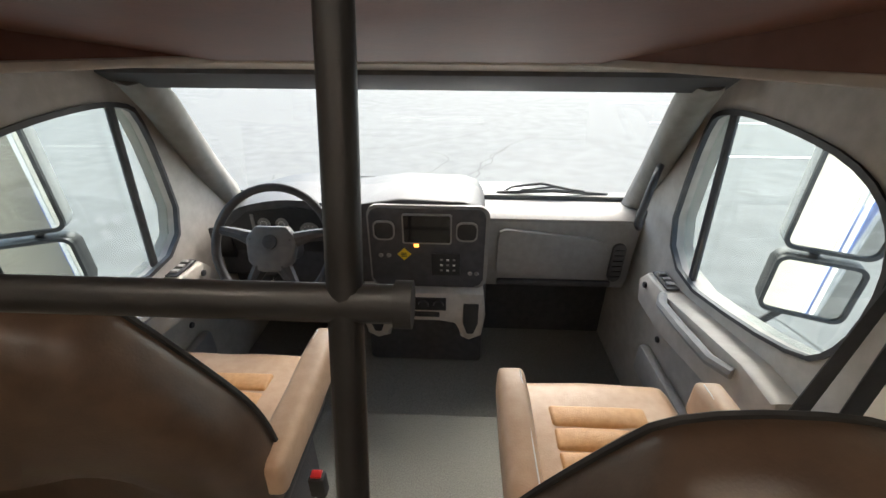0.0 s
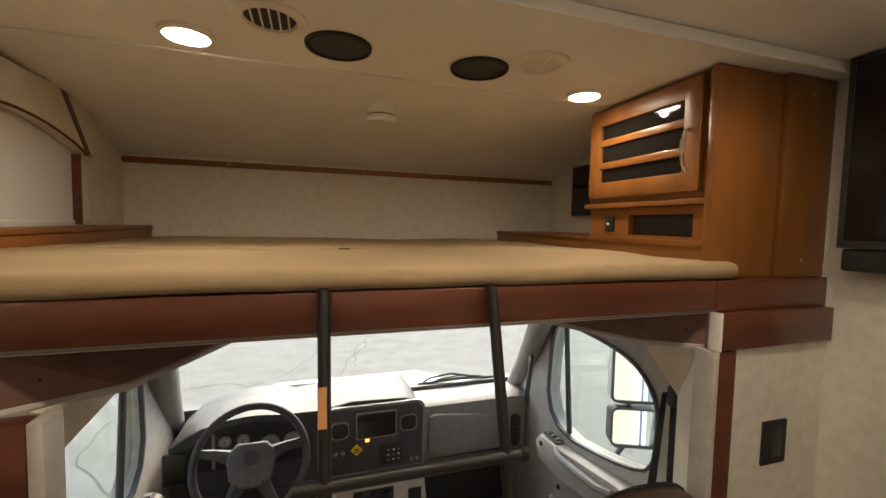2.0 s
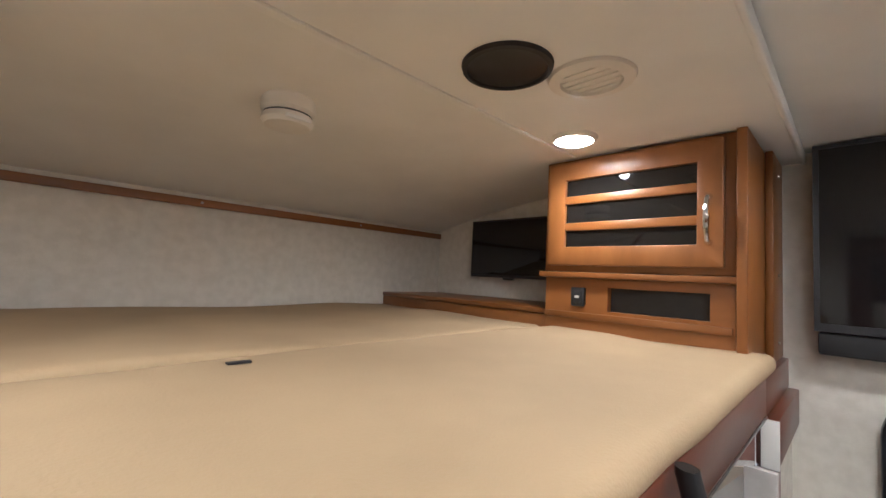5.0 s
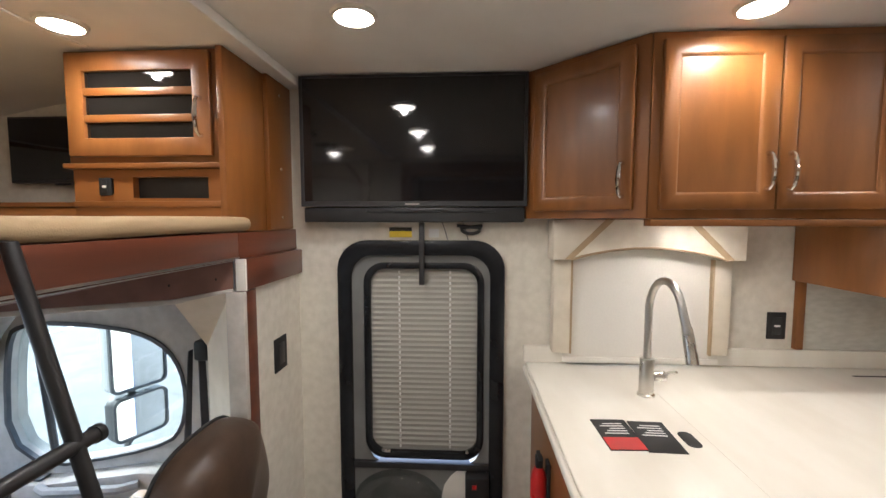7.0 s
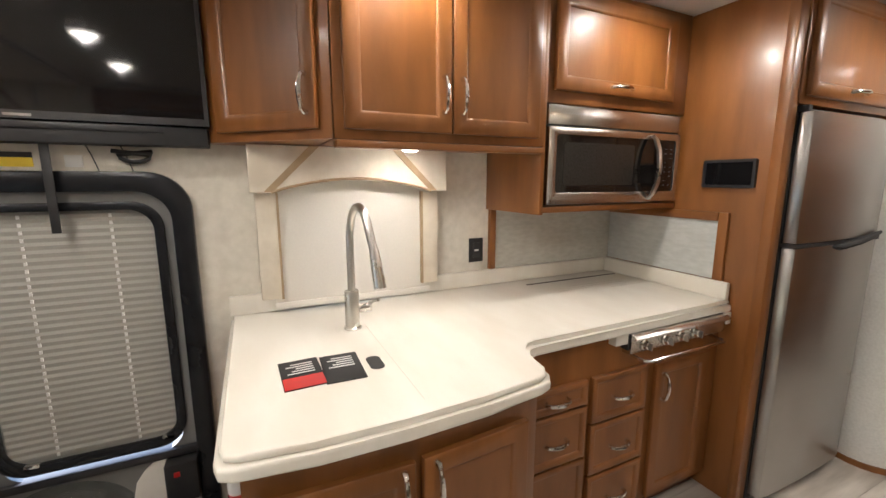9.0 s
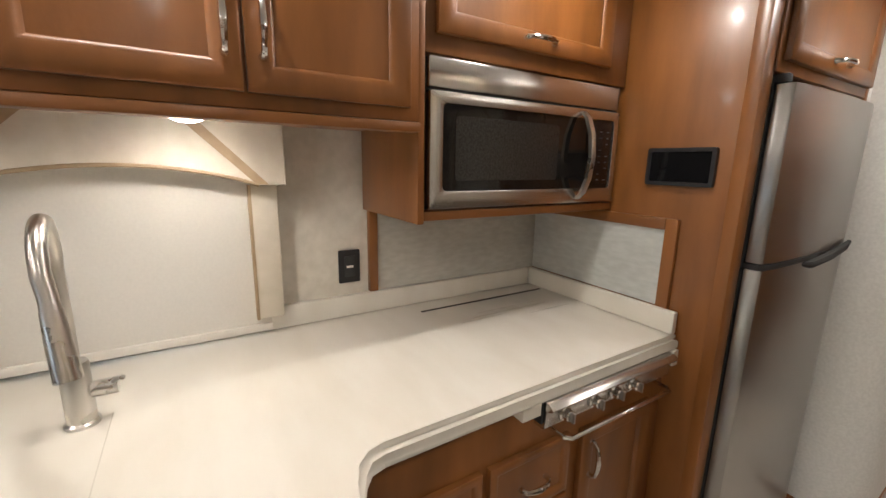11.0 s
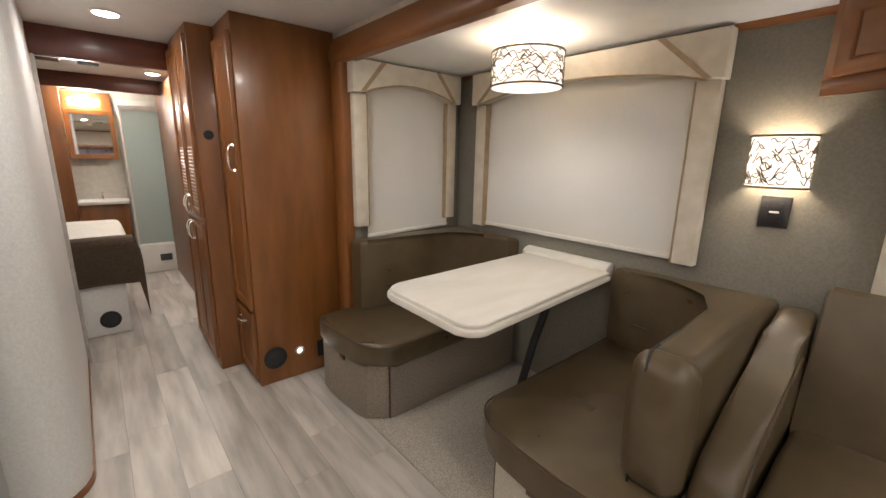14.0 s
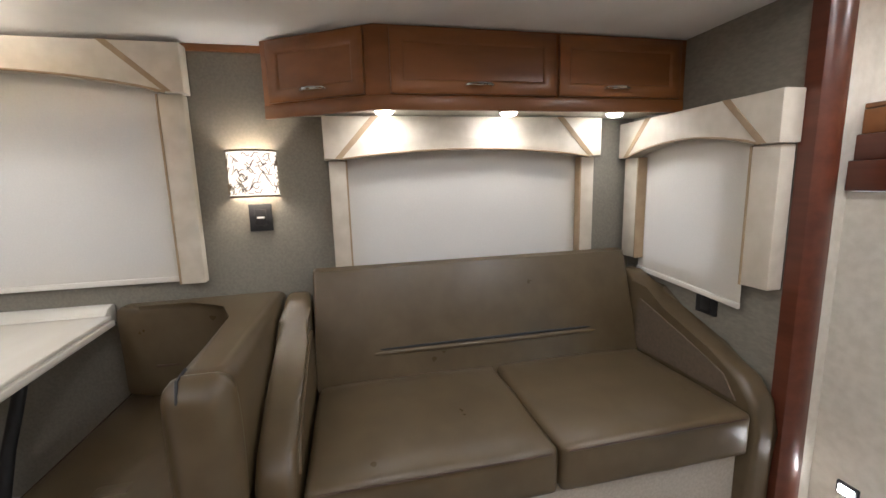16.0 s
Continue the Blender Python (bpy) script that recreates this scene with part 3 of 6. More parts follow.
def pane_in(name, M, W, H):
    """A glazed opening: frame and clear pane."""
    t = thing(name, M @ Vector((W / 2, 0, 0)), "black framed coach window, shade drawn", "window", kind=S)
    outer, inner = rounded(0, W, 0, H, 0.05), rounded(0.03, W - 0.03, 0.03, H - 0.03, 0.035)
    bm = ring(outer, inner, "z", -0.05, -0.02)
    bm.transform(M)
    part("window_frame", bm, BLACK, t)
    bm = loc_box(M, 0.02, W - 0.02, 0.02, H - 0.02, -0.038, -0.034)
    p = part("pane", bm, PANE, t)
    p.visible_shadow = False


# ---- kitchen ----
KX = lambda x, y: face((x, y, 0), (0, -1, 0), (-1, 0, 0))

# wall cabinets
M = face((1.70, -0.226, 0), (-0.34, -0.345, 0), (-0.345, 0.34, 0))
c = thing("wall_cabinet", (1.6, -0.45, 1.54), "cherry wood corner wall cabinet, door shut", "cabinet", "kitchen wall cabinets")
part("body", prism([(1.768, -0.226), (1.70, -0.226), (1.36, -0.571), (1.768, -0.571)], "z", 1.545, 2.138, 0.003), WOOD, c)
fitted_door(c, M, 0.05, 1.575, 0.39, 0.535, (0.36, 0.10))

M = KX(1.36, -0.575)
c = thing("wall_cabinet", (1.56, -0.97, 1.54), "cherry wood wall cabinet with two shut doors", "cabinet", "kitchen wall cabinets")
part("body", box(1.36, 1.768, -1.352, -0.575, 1.545, 2.138, 0.003), WOOD, c)
part("bottom_rail", box(1.348, 1.40, -1.352, -0.58, 1.52, 1.543, 0.003), WOOD_H, c)
fitted_door(c, M, 0.03, 1.575, 0.355, 0.535, (0.325, 0.12))
fitted_door(c, M, 0.392, 1.575, 0.355, 0.535, (0.03, 0.12))

M = KX(1.372, -1.375)
c = thing("wall_cabinet", (1.56, -1.77, 1.28), "cherry wood cabinet holding the microwave oven", "cabinet", "kitchen wall cabinets")
part("body", box(1.372, 1.768, -2.165, -1.375, 1.713, 2.138, 0.003), WOOD, c)
part("side_panel", box(1.368, 1.768, -1.374, -1.354, 1.285, 2.138, 0.003), WOOD, c)
part("bottom_shelf", box(1.378, 1.768, -2.165, -1.376, 1.292, 1.318, 0.003), WOOD_H, c)
fitted_door(c, M, 0.028, 1.760, 0.655, 0.350, (0.33, 0.03), upright=False)

# microwave
mw = thing("microwave", (1.5, -1.77, 1.305), "stainless steel microwave oven with a dark glass door", "microwave")
part("body", box(1.392, 1.74, -2.145, -1.388, 1.322, 1.710, 0.004), MATTBLACK, mw, "black casing")
part("top_vent", box(1.374, 1.391, -2.145, -1.388, 1.634, 1.710, 0.005), STEEL_H, mw)
part("vent_gap", box(1.378, 1.391, -2.143, -1.390, 1.628, 1.633), MATTBLACK, mw)
d = part("door", ring(rounded(-2.145, -1.388, 1.325, 1.627, 0.006, 3), rounded(-2.122, -1.428, 1.372, 1.598, 0.014, 3), "x", 1.366, 1.391, 0.002), STEEL_H, mw, "brushed steel door frame")
part("glass", prism(rounded(-2.123, -1.427, 1.371, 1.599, 0.014, 3), "x", 1.372, 1.390), DARKGLASS, d, "black glass")
part("inner_window", prism(rounded(-1.86, -1.47, 1.400, 1.570, 0.01, 3), "x", 1.3705, 1.3718), surf("smoked_mesh", (0.020, 0.018, 0.016), (0.034, 0.031, 0.028), (160, 160, 160), 0.18, stain=0.03), d, "grey meshed oven window")
bow = [(1.364, 0.0), (1.342, 0.02), (1.322, 0.07), (1.314, 0.14), (1.322, 0.21), (1.342, 0.26), (1.364, 0.28)]
hb = bmesh.new()
rings = []
for x, dz in bow:
    rings.append([hb.verts.new((x + ox, -1.955 + oy, 1.337 + dz)) for ox, oy in ((-0.006, -0.010), (-0.009, 0.0), (-0.006, 0.010), (0.006, 0.010), (0.006, -0.010))])
for r0, r1 in zip(rings, rings[1:]):
    for k in range(5):
        hb.faces.new((r0[k], r0[(k + 1) % 5], r1[(k + 1) % 5], r1[k]))
hb.faces.new(rings[0][::-1])
hb.faces.new(rings[-1])
part("handle", hb, NICKEL, d, "satin bowed handle")
p = part("key_field", box(1.369, 1.3718, -2.112, -1.992, 1.385, 1.588, 0.001), GLOSSBLACK, mw, "black touch panel")
for i in range(9):
    for j in range(3):
        if (i * 3 + j) % 4 != 3:
            part("key", box(1.3682, 1.3689, -2.100 + j * 0.035, -2.087 + j * 0.035, 1.398 + i * 0.020, 1.4015 + i * 0.020), DASHDARK, p, smooth=0)

# wall panel behind the cooktop, with its wood edge
part("wall_panel", box(1.757, 1.769, -2.166, -1.40, 0.992, 1.290), surf("grey_splash_panel", (0.46, 0.45, 0.40), (0.54, 0.53, 0.48), (3, 20, 60), 0.45, bump=0.05), None, "grey streaked splash panel above the worktop", "panel", kind=S)
part("trim_splash", box(1.745, 1.769, -1.40, -1.368, 0.992, 1.290, 0.003), WOOD, None, "cherry wood edge strip of the splash panel", "trim", kind=S)

# tall end panel
e = thing("end_panel", (1.36, -2.19, 0), "tall cherry wood end panel beside the refrigerator", "panel", kind="")
part("board", box(0.985, 1.768, -2.215, -2.17, 0, 2.138, 0.003), WOOD, e)
part("front_edge", box(0.962, 1.000, -2.225, -2.162, 0, 2.138, 0.004), WOOD, e)
part("splash_insert", box(1.163, 1.755, -2.169, -2.160, 0.992, 1.249), surf("pale_splash_panel", (0.52, 0.54, 0.52), (0.60, 0.62, 0.60), (20, 3, 60), 0.35), e, "pale grey glossy insert")
part("insert_frame", box(1.122, 1.163, -2.169, -2.152, 0.965, 1.285, 0.004), WOOD, e)
part("insert_frame", box(1.164, 1.755, -2.169, -2.152, 1.247, 1.285, 0.004), WOOD_X, e)

m = thing("control_screen", (1.147, -2.165, 1.39), "black touch screen set in the wood panel", "screen")
part("bezel", ring(rounded(1.042, 1.253, 1.390, 1.507, 0.008, 3), rounded(1.054, 1.241, 1.402, 1.495, 0.004, 3), "y", -2.169, -2.156), BLACK, m)
part("display", box(1.053, 1.242, -2.169, -2.160, 1.401, 1.496), GLOSSBLACK, m)

# base cabinets
c = thing("base_cabinet", (1.3, -0.62, 0), "cherry wood sink cabinet with two shut doors", "cabinet", "kitchen base cabinets")
part("body", prism([(1.765, -0.275), (0.915, -0.275), (0.892, -0.40), (0.888, -0.62), (0.912, -0.985), (0.935, -1.03), (1.765, -1.03)], "z", 0.08, 0.866), WOOD, c)
part("toe_kick", box(0.96, 1.765, -1.01, -0.29, 0, 0.078), WOOD_DARK, c)
M = face((0.893, -0.30, 0), (-0.012, -0.345, 0), (-0.345, 0.012, 0))
fitted_door(c, M, 0.0, 0.12, 0.335, 0.665, (0.305, 0.585), length=0.13)
M = face((0.884, -0.645, 0), (0.025, -0.33, 0), (-0.33, -0.025, 0))
fitted_door(c, M, 0.01, 0.12, 0.315, 0.665, (0.03, 0.585), length=0.13)

c = thing("base_cabinet", (1.4, -1.6, 0), "cherry wood base cabinet with drawers and a door", "cabinet", "kitchen base cabinets")
part("body", box(1.112, 1.765, -2.165, -1.035, 0.08, 0.866, 0.003), WOOD, c)
part("toe_kick", box(1.16, 1.765, -2.16, -1.04, 0, 0.078), WOOD_DARK, c)
M = KX(1.112, -1.07)
for v, h in ((0.10, 0.30), (0.41, 0.20), (0.62, 0.092)):
    fitted_door(c, M, 0.03, v, 0.29, h, (0.145, h / 2), "drawer", upright=False, rail=0.028, length=0.09)
for v, h in ((0.10, 0.205), (0.315, 0.205), (0.53, 0.182)):
    fitted_door(c, M, 0.345, v, 0.285, h, (0.142, h / 2), "drawer", upright=False, rail=0.03, length=0.09)
fitted_door(c, M, 0.683, 0.10, 0.33, 0.60, (0.035, 0.50))

st = thing("cooktop_panel", (1.08, -1.84, 0.775), "brushed steel cooktop front with four chrome knobs and a rail", "cooktop")
part("front_plate", prism([(1.110, 0.782), (1.078, 0.782), (1.072, 0.788), (1.070, 0.838), (1.052, 0.842), (1.048, 0.850), (1.060, 0.862), (1.110, 0.866)], "y", -2.127, -1.565, 0.002), STEEL_H, st)
part("plate_end", box(1.076, 1.111, -1.564, -1.556, 0.80, 0.862, 0.002), MATTBLACK, st)
for y in (-1.632, -1.748, -1.836, -1.922):
    kb = part("knob", lathe([(0.021, 0.0), (0.021, -0.005), (0.016, -0.008), (0.0155, -0.022), (0.012, -0.025), (0.003, -0.025)], (y, 0.815, 1.070), "x", 18), CHROME, st)
    part("grip", box(1.034, 1.046, y - 0.0035, y + 0.0035, 0.801, 0.829, 0.001), STEEL, kb)
part("rail", tube([(1.108, -1.615, 0.760), (1.05, -1.615, 0.760), (1.036, -1.630, 0.760), (1.036, -2.075, 0.760), (1.05, -2.09, 0.760), (1.108, -2.09, 0.760)], 0.006, 8), CHROME, st)

# worktop with a round-nosed peninsula
outline = [(1.768, -0.235), (0.890, -0.235), (0.862, -0.243), (0.848, -0.268), (0.834, -0.42), (0.831, -0.61), (0.840, -0.82), (0.858, -0.985), (0.872, -1.022), (0.905, -1.045), (0.99, -1.055), (1.035, -1.068), (1.062, -1.09), (1.072, -1.125), (1.072, -2.158), (1.768, -2.158)]
w = thing("worktop", (1.3, -1.2, 0.868), "white solid-surface worktop with a layered edge", "worktop")
inset = [(x + (0.011 if x < 1.7 else 0), y + (-0.011 if y > -0.3 else 0.008 if -1.08 < y < -1.0 and x < 1.05 else 0)) for x, y in outline]
part("slab", prism(inset, "z", 0.899, 0.915, 0.006, 3), WHITESTONE, w)
part("lower_edge", prism(outline, "z", 0.868, 0.898, 0.008, 3), WHITESTONE, w)
part("apron_end", box(1.076, 1.111, -1.555, -1.492, 0.826, 0.8675, 0.003), WHITESTONE, w)
part("apron_end", box(1.066, 1.111, -2.158, -2.130, 0.815, 0.8675, 0.003), WHITESTONE, w)
part("upstand", box(1.745, 1.768, -2.13, -0.235, 0.916, 0.99, 0.004), WHITESTONE, w)
part("upstand", box(1.085, 1.768, -2.158, -2.134, 0.916, 0.99, 0.004), WHITESTONE, w)
DARKSLOT = surf("dark_groove", (0.03, 0.027, 0.022), (0.05, 0.045, 0.04), (9, 9, 9), 0.8)
FAINT = surf("faint_joint", (0.60, 0.565, 0.49), (0.66, 0.62, 0.545), (9, 9, 9), 0.6)
part("vent_slot", box(1.655, 1.665, -2.12, -1.53, 0.9145, 0.9165), DARKSLOT, w, "dark slot")
for x, y0, y1 in ((1.55, -1.98, -1.70), (1.52, -2.02, -1.66), (1.50, -1.78, -1.60), (1.46, -2.08, -1.88)):
    part("scratch", box(x, x + 0.002, y0, y1, 0.9145, 0.9156), FAINT, w)
part("cover_joint", box(0.90, 1.45, -0.672, -0.670, 0.9145, 0.9154), FAINT, w)
part("finger_hole", prism(rounded(1.095, 1.18, -0.64, -0.60, 0.018, 5), "z", 0.9145, 0.9165), MATTBLACK, w, "black finger hole of the sink cover")

# cards on the worktop
for k, (cx, cy, ang, red) in enumerate(((1.155, -0.425, 2, True), (1.148, -0.53, -2, False))):
    Mc = Matrix.Translation((cx, cy, 0.9155)) @ Matrix.Rotation(radians(ang), 4, "Z")
    t = thing("leaflet", (cx, cy, 0.9155), "black and red printed leaflet lying flat" if red else "black printed leaflet lying flat", "leaflet", "leaflets on the worktop")
    b = box(-0.085, 0.085, -0.052, 0.052, 0.0, 0.002)
    b.transform(Mc)
    part("sheet", b, MATTBLACK, t)
    if red:
        b = box(-0.083, -0.02, -0.050, 0.050, 0.002, 0.0027)
        b.transform(Mc)
        part("red_field", b, RED, t)
    for i in range(5):
        b = box(0.0 + i * 0.014, 0.005 + i * 0.014, -0.035, 0.035 - 0.012 * (i % 3), 0.002, 0.0026)
        b.transform(Mc)
        part("print_line", b, LABELWHITE, t, smooth=0)

# tap
t = thing("kitchen_tap", (1.435, -0.625, 0.915), "brushed nickel pull-down kitchen tap with a high arc", "tap")
part("base", lathe([(0.030, 0), (0.030, 0.006), (0.025, 0.010), (0.025, 0.13), (0.023, 0.135), (0.010, 0.136)], (1.435, -0.625, 0.9155), n=24), NICKEL, t)
path = [(1.435, -0.625, 1.045), (1.435, -0.625, 1.24)] + [(1.435 - 0.09 + 0.09 * math.cos(radians(a)), -0.625 - 0.012 * (a / 90), 1.24 + 0.10 * math.sin(radians(a))) for a in range(15, 166, 15)] + [(1.252, -0.652, 1.235), (1.243, -0.655, 1.21)]
part("spout", tube(path, 0.013, 14), NICKEL, t)
part("spray_head", tube([(1.244, -0.655, 1.215), (1.235, -0.659, 1.17), (1.222, -0.665, 1.105)], [0.0145, 0.017, 0.019], 14), NICKEL, t)
part("lever", tube([(1.435, -0.647, 0.985), (1.435, -0.69, 0.985)], 0.017, 14), NICKEL, t)
part("lever_tip", tube([(1.435, -0.677, 0.988), (1.41, -0.693, 1.01), (1.385, -0.705, 1.02)], 0.005, 8), NICKEL, t)

# kitchen window
window_dressing("window_blind", face((1.764, -0.332, 0), (0, -1, 0), (-1, 0, 0)), 0.752, 1.543, 1.378, 1.428, 0.975, 0.945, "cream padded valance with a drawn white shade over the worktop", depth=0.122, stripe=0.26, sheet_out=0.05, leg_depth=0.066, span=(0.06, 0.70))
pane_in("window_1", face((1.80, -0.42, 0.95), (0, -1, 0), (-1, 0, 0)), 0.56, 0.5)
for x, y in ((1.47, -0.86),):
    downlight(x, y, 1.545, 0.045, DL * 0.26, "under-cabinet lights", "small round light under the wall cabinet, lit", 0.35)


def socket(x, y, z, axis, label, w=0.075, h=0.115):
    t = thing("wall_socket", (x, y, z), label, "socket", "wall sockets")
    s = 1 if axis[0] == "+" else -1
    if axis[1] == "x":
        part("plate", box(x, x + s * 0.008, y - w / 2, y + w / 2, z - h / 2, z + h / 2, 0.002), MATTBLACK, t)
        part("insert", box(x + s * 0.008, x + s * 0.011, y - w * 0.25, y + w * 0.25, z - h * 0.32, z + h * 0.32, 0.001), BLACK, t)
        part("slot", box(x + s * 0.011, x + s * 0.0116, y - w * 0.16, y + w * 0.16, z - 0.004, z + 0.004), LABELWHITE, t)
    else:
        part("plate", box(x - w / 2, x + w / 2, y, y + s * 0.008, z - h / 2, z + h / 2, 0.002), MATTBLACK, t)
        part("insert", box(x - w * 0.25, x + w * 0.25, y + s * 0.008, y + s * 0.011, z - h * 0.32, z + h * 0.32, 0.001), BLACK, t)


socket(1.769, -1.30, 1.09, "-x", "black wall socket above the worktop")
socket(1.555, 0.774, 1.0, "-y", "black switch plate on the partition", 0.10, 0.135)

# refrigerator
f = thing("refrigerator", (1.25, -2.58, 0.02), "tall stainless steel refrigerator with two doors", "refrigerator")
part("body", box(0.962, 1.70, -2.94, -2.232, 0.02, 1.695, 0.004), BLACK, f)
for nm, z0, z1 in (("lower_door", 0.05, 1.155), ("upper_door", 1.175, 1.675)):
    bulge = [(0.958, -2.240), (0.926, -2.240), (0.916, -2.248), (0.910, -2.30)] + [(0.906, -2.42), (0.904, -2.58), (0.906, -2.74), (0.910, -2.88), (0.918, -2.935), (0.928, -2.945), (0.958, -2.945)]
    part(nm, prism(bulge, "z", z0, z1, 0.003), STEEL, f)
g = part("handle", prism([(0.983, -2.235), (0.918, -2.232), (0.905, -2.30), (0.900, -2.6), (0.905, -2.93), (0.983, -2.94)], "z", 1.157, 1.173), MATTBLACK, f, "black grip strip between the doors")
part("grip", tube([(0.915, -2.50, 1.150), (0.898, -2.56, 1.145), (0.893, -2.70, 1.158), (0.893, -2.84, 1.178), (0.90, -2.92, 1.19)], [0.006, 0.014, 0.015, 0.013, 0.007], 8), MATTBLACK, g)
part("hinge", box(0.93, 0.985, -2.262, -2.235, 1.676, 1.70, 0.004), MATTBLACK, f)

c = thing("wall_cabinet", (1.36, -2.58, 1.705), "cherry wood cabinet above the refrigerator", "cabinet")
part("body", box(0.955, 1.765, -2.965, -2.218, 1.705, 2.138, 0.003), WOOD, c)
fitted_door(c, KX(0.955, -2.235), 0.01, 1.735, 0.70, 0.38, (0.35, 0.035), upright=False)
part("end_panel", box(0.955, 1.768, -2.997, -2.967, 0, 2.138, 0.003), WOOD, None, "narrow cherry wood panel between refrigerator and curved wall", "panel")

# ---- entry door ----
d = thing("entry_door", (1.77, 0.23, -0.46), "black framed entry door with a pleated blind, shut", "door", kind="")
part("frame", ring(rounded(-0.148, 0.590, -0.45, 1.450, 0.13, 8), rounded(-0.085, 0.530, -0.40, 1.385, 0.10, 8), "x", 1.735, 1.81, 0.006), DOORBLACK, d, "black rounded door frame")
part("inner_frame", ring(rounded(-0.088, 0.533, -0.40, 1.388, 0.10, 8), rounded(-0.045, 0.46, 0.43, 1.34, 0.07, 8), "x", 1.76, 1.79), surf("grey_door_skin", (0.17, 0.172, 0.168), (0.21, 0.212, 0.205), (5, 5, 5), 0.22), d, "grey door skin")
part("window_rim", ring(rounded(-0.06, 0.475, 0.455, 1.352, 0.09, 8), rounded(-0.03, 0.445, 0.488, 1.325, 0.07, 8), "x", 1.742, 1.77, 0.005), DOORBLACK, d, "black rounded window rim")
part("cross_bar", box(1.742, 1.80, -0.11, 0.57, 0.405, 0.435, 0.004), BLACK, d)
b = part("blind", slab("x", 1.775, 1.777, -0.035, 0.45, 0.47, 1.335), PLEAT, d, "beige pleated blind, drawn down")
PLEATED = bmesh.new()
n = 34
for i in range(n):
    z0, z1 = 0.495 + 0.83 * i / n, 0.495 + 0.83 * (i + 1) / n
    q4 = [PLEATED.verts.new(p) for p in ((1.772, -0.028, z0), (1.772, 0.443, z0), (1.7692, 0.443, z0 * 0.45 + z1 * 0.55), (1.7692, -0.028, z0 * 0.45 + z1 * 0.55))]
    PLEATED.faces.new(q4)
    q5 = [PLEATED.verts.new(p) for p in ((1.772, -0.028, z1), (1.772, 0.443, z1))]
    PLEATED.faces.new((q4[3], q4[2], q5[1], q5[0]))
part("pleats", PLEATED, PLEAT, b, smooth=0)
# white dots paint the daylight that comes through the blind's holes
for y in (0.090, 0.318):
    cord = bmesh.new()
    for i in range(n):
        z = 0.49 + 0.83 * (i + 0.5) / n
        add_box(cord, 1.7668, 1.7688, y - 0.004, y + 0.004, z - 0.006, z + 0.006)
    part("cord", cord, LABELWHITE, b, "white dots painting the daylight in the holes", smooth=0)
for y in (0.0, 0.38):
    part("latch", box(1.742, 1.76, y - 0.02, y + 0.02, 0.478, 0.496, 0.003), CHROME, d)
dome = bmesh.new()
add_lathe(dome, [(0.19, 0.0), (0.187, -0.02), (0.172, -0.045), (0.145, -0.066), (0.105, -0.082), (0.06, -0.091), (0.01, -0.094)], (0, 0, 1.7595), "x", 36)
for v in dome.verts:
    v.co.y, v.co.z = 0.325 + v.co.y * 1.10, 0.235 + v.co.z * 0.84
part("dome_window", dome, glass("clear_dome", (0.9, 0.92, 0.92), 0.04, 0.85), d, "clear bubble window")
bm = prism([(-0.08, 0.09), (0.055, 0.09), (0.085, 0.10), (0.10, 0.125), (0.118, 0.14), (0.128, 0.19), (0.128, 0.27), (0.115, 0.33), (0.085, 0.375), (0.055, 0.40), (-0.08, 0.40)], "x", 1.750, 1.7595, 0.003)
part("latch_plate", bm, WHITEP, d, "white moulded plate beside the bubble window")
part("lower_bar", box(1.744, 1.7595, -0.085, 0.545, 0.055, 0.078, 0.004), BLACK, d)
lk = part("lock", box(1.70, 1.783, -0.085, 0.02, 0.24, 0.40, 0.008), MATTBLACK, d, "black door lock")
part("lever", box(1.675, 1.70, -0.07, 0.0, 0.20, 0.225, 0.005), MATTBLACK, lk)
part("red_button", box(1.695, 1.70, -0.03, -0.01, 0.35, 0.37, 0.002), RED, lk)
part("backing_panel", box(1.788, 1.81, -0.10, 0.56, -0.44, 0.40), surf("pale_grey_door_panel", (0.36, 0.37, 0.37), (0.42, 0.43, 0.43), (4, 4, 4), 0.3), d)
part("white_curve", ring([(0.05 + 0.17 * math.cos(radians(a)), 0.20 + 0.19 * math.sin(radians(a))) for a in range(0, 360, 15)], [(0.07 + 0.13 * math.cos(radians(a)), 0.20 + 0.15 * math.sin(radians(a))) for a in range(0, 360, 15)], "x", 1.780, 1.787), WHITEP, d)

# strap and stickers above the door
t = thing("hanging_strap", (1.75, 0.21, 1.26), "black strap hanging from the television over the door", "strap")
part("strap", box(1.705, 1.71, 0.198, 0.222, 1.26, 1.529, 0.002), MATTBLACK, t)
t = thing("warning_sticker", (1.768, 0.31, 1.462), "yellow and black warning sticker over the door", "sticker")
part("field", box(1.766, 1.769, 0.26, 0.36, 1.462, 1.490), YELLOW, t)
part("header", box(1.765, 1.768, 0.26, 0.36, 1.490, 1.506), MATTBLACK, t)
t = thing("warning_sticker", (1.768, 0.17, 1.465), "small white paper sticker over the door", "sticker")
part("field", box(1.766, 1.769, 0.14, 0.185, 1.462, 1.50), LABELWHITE, t)

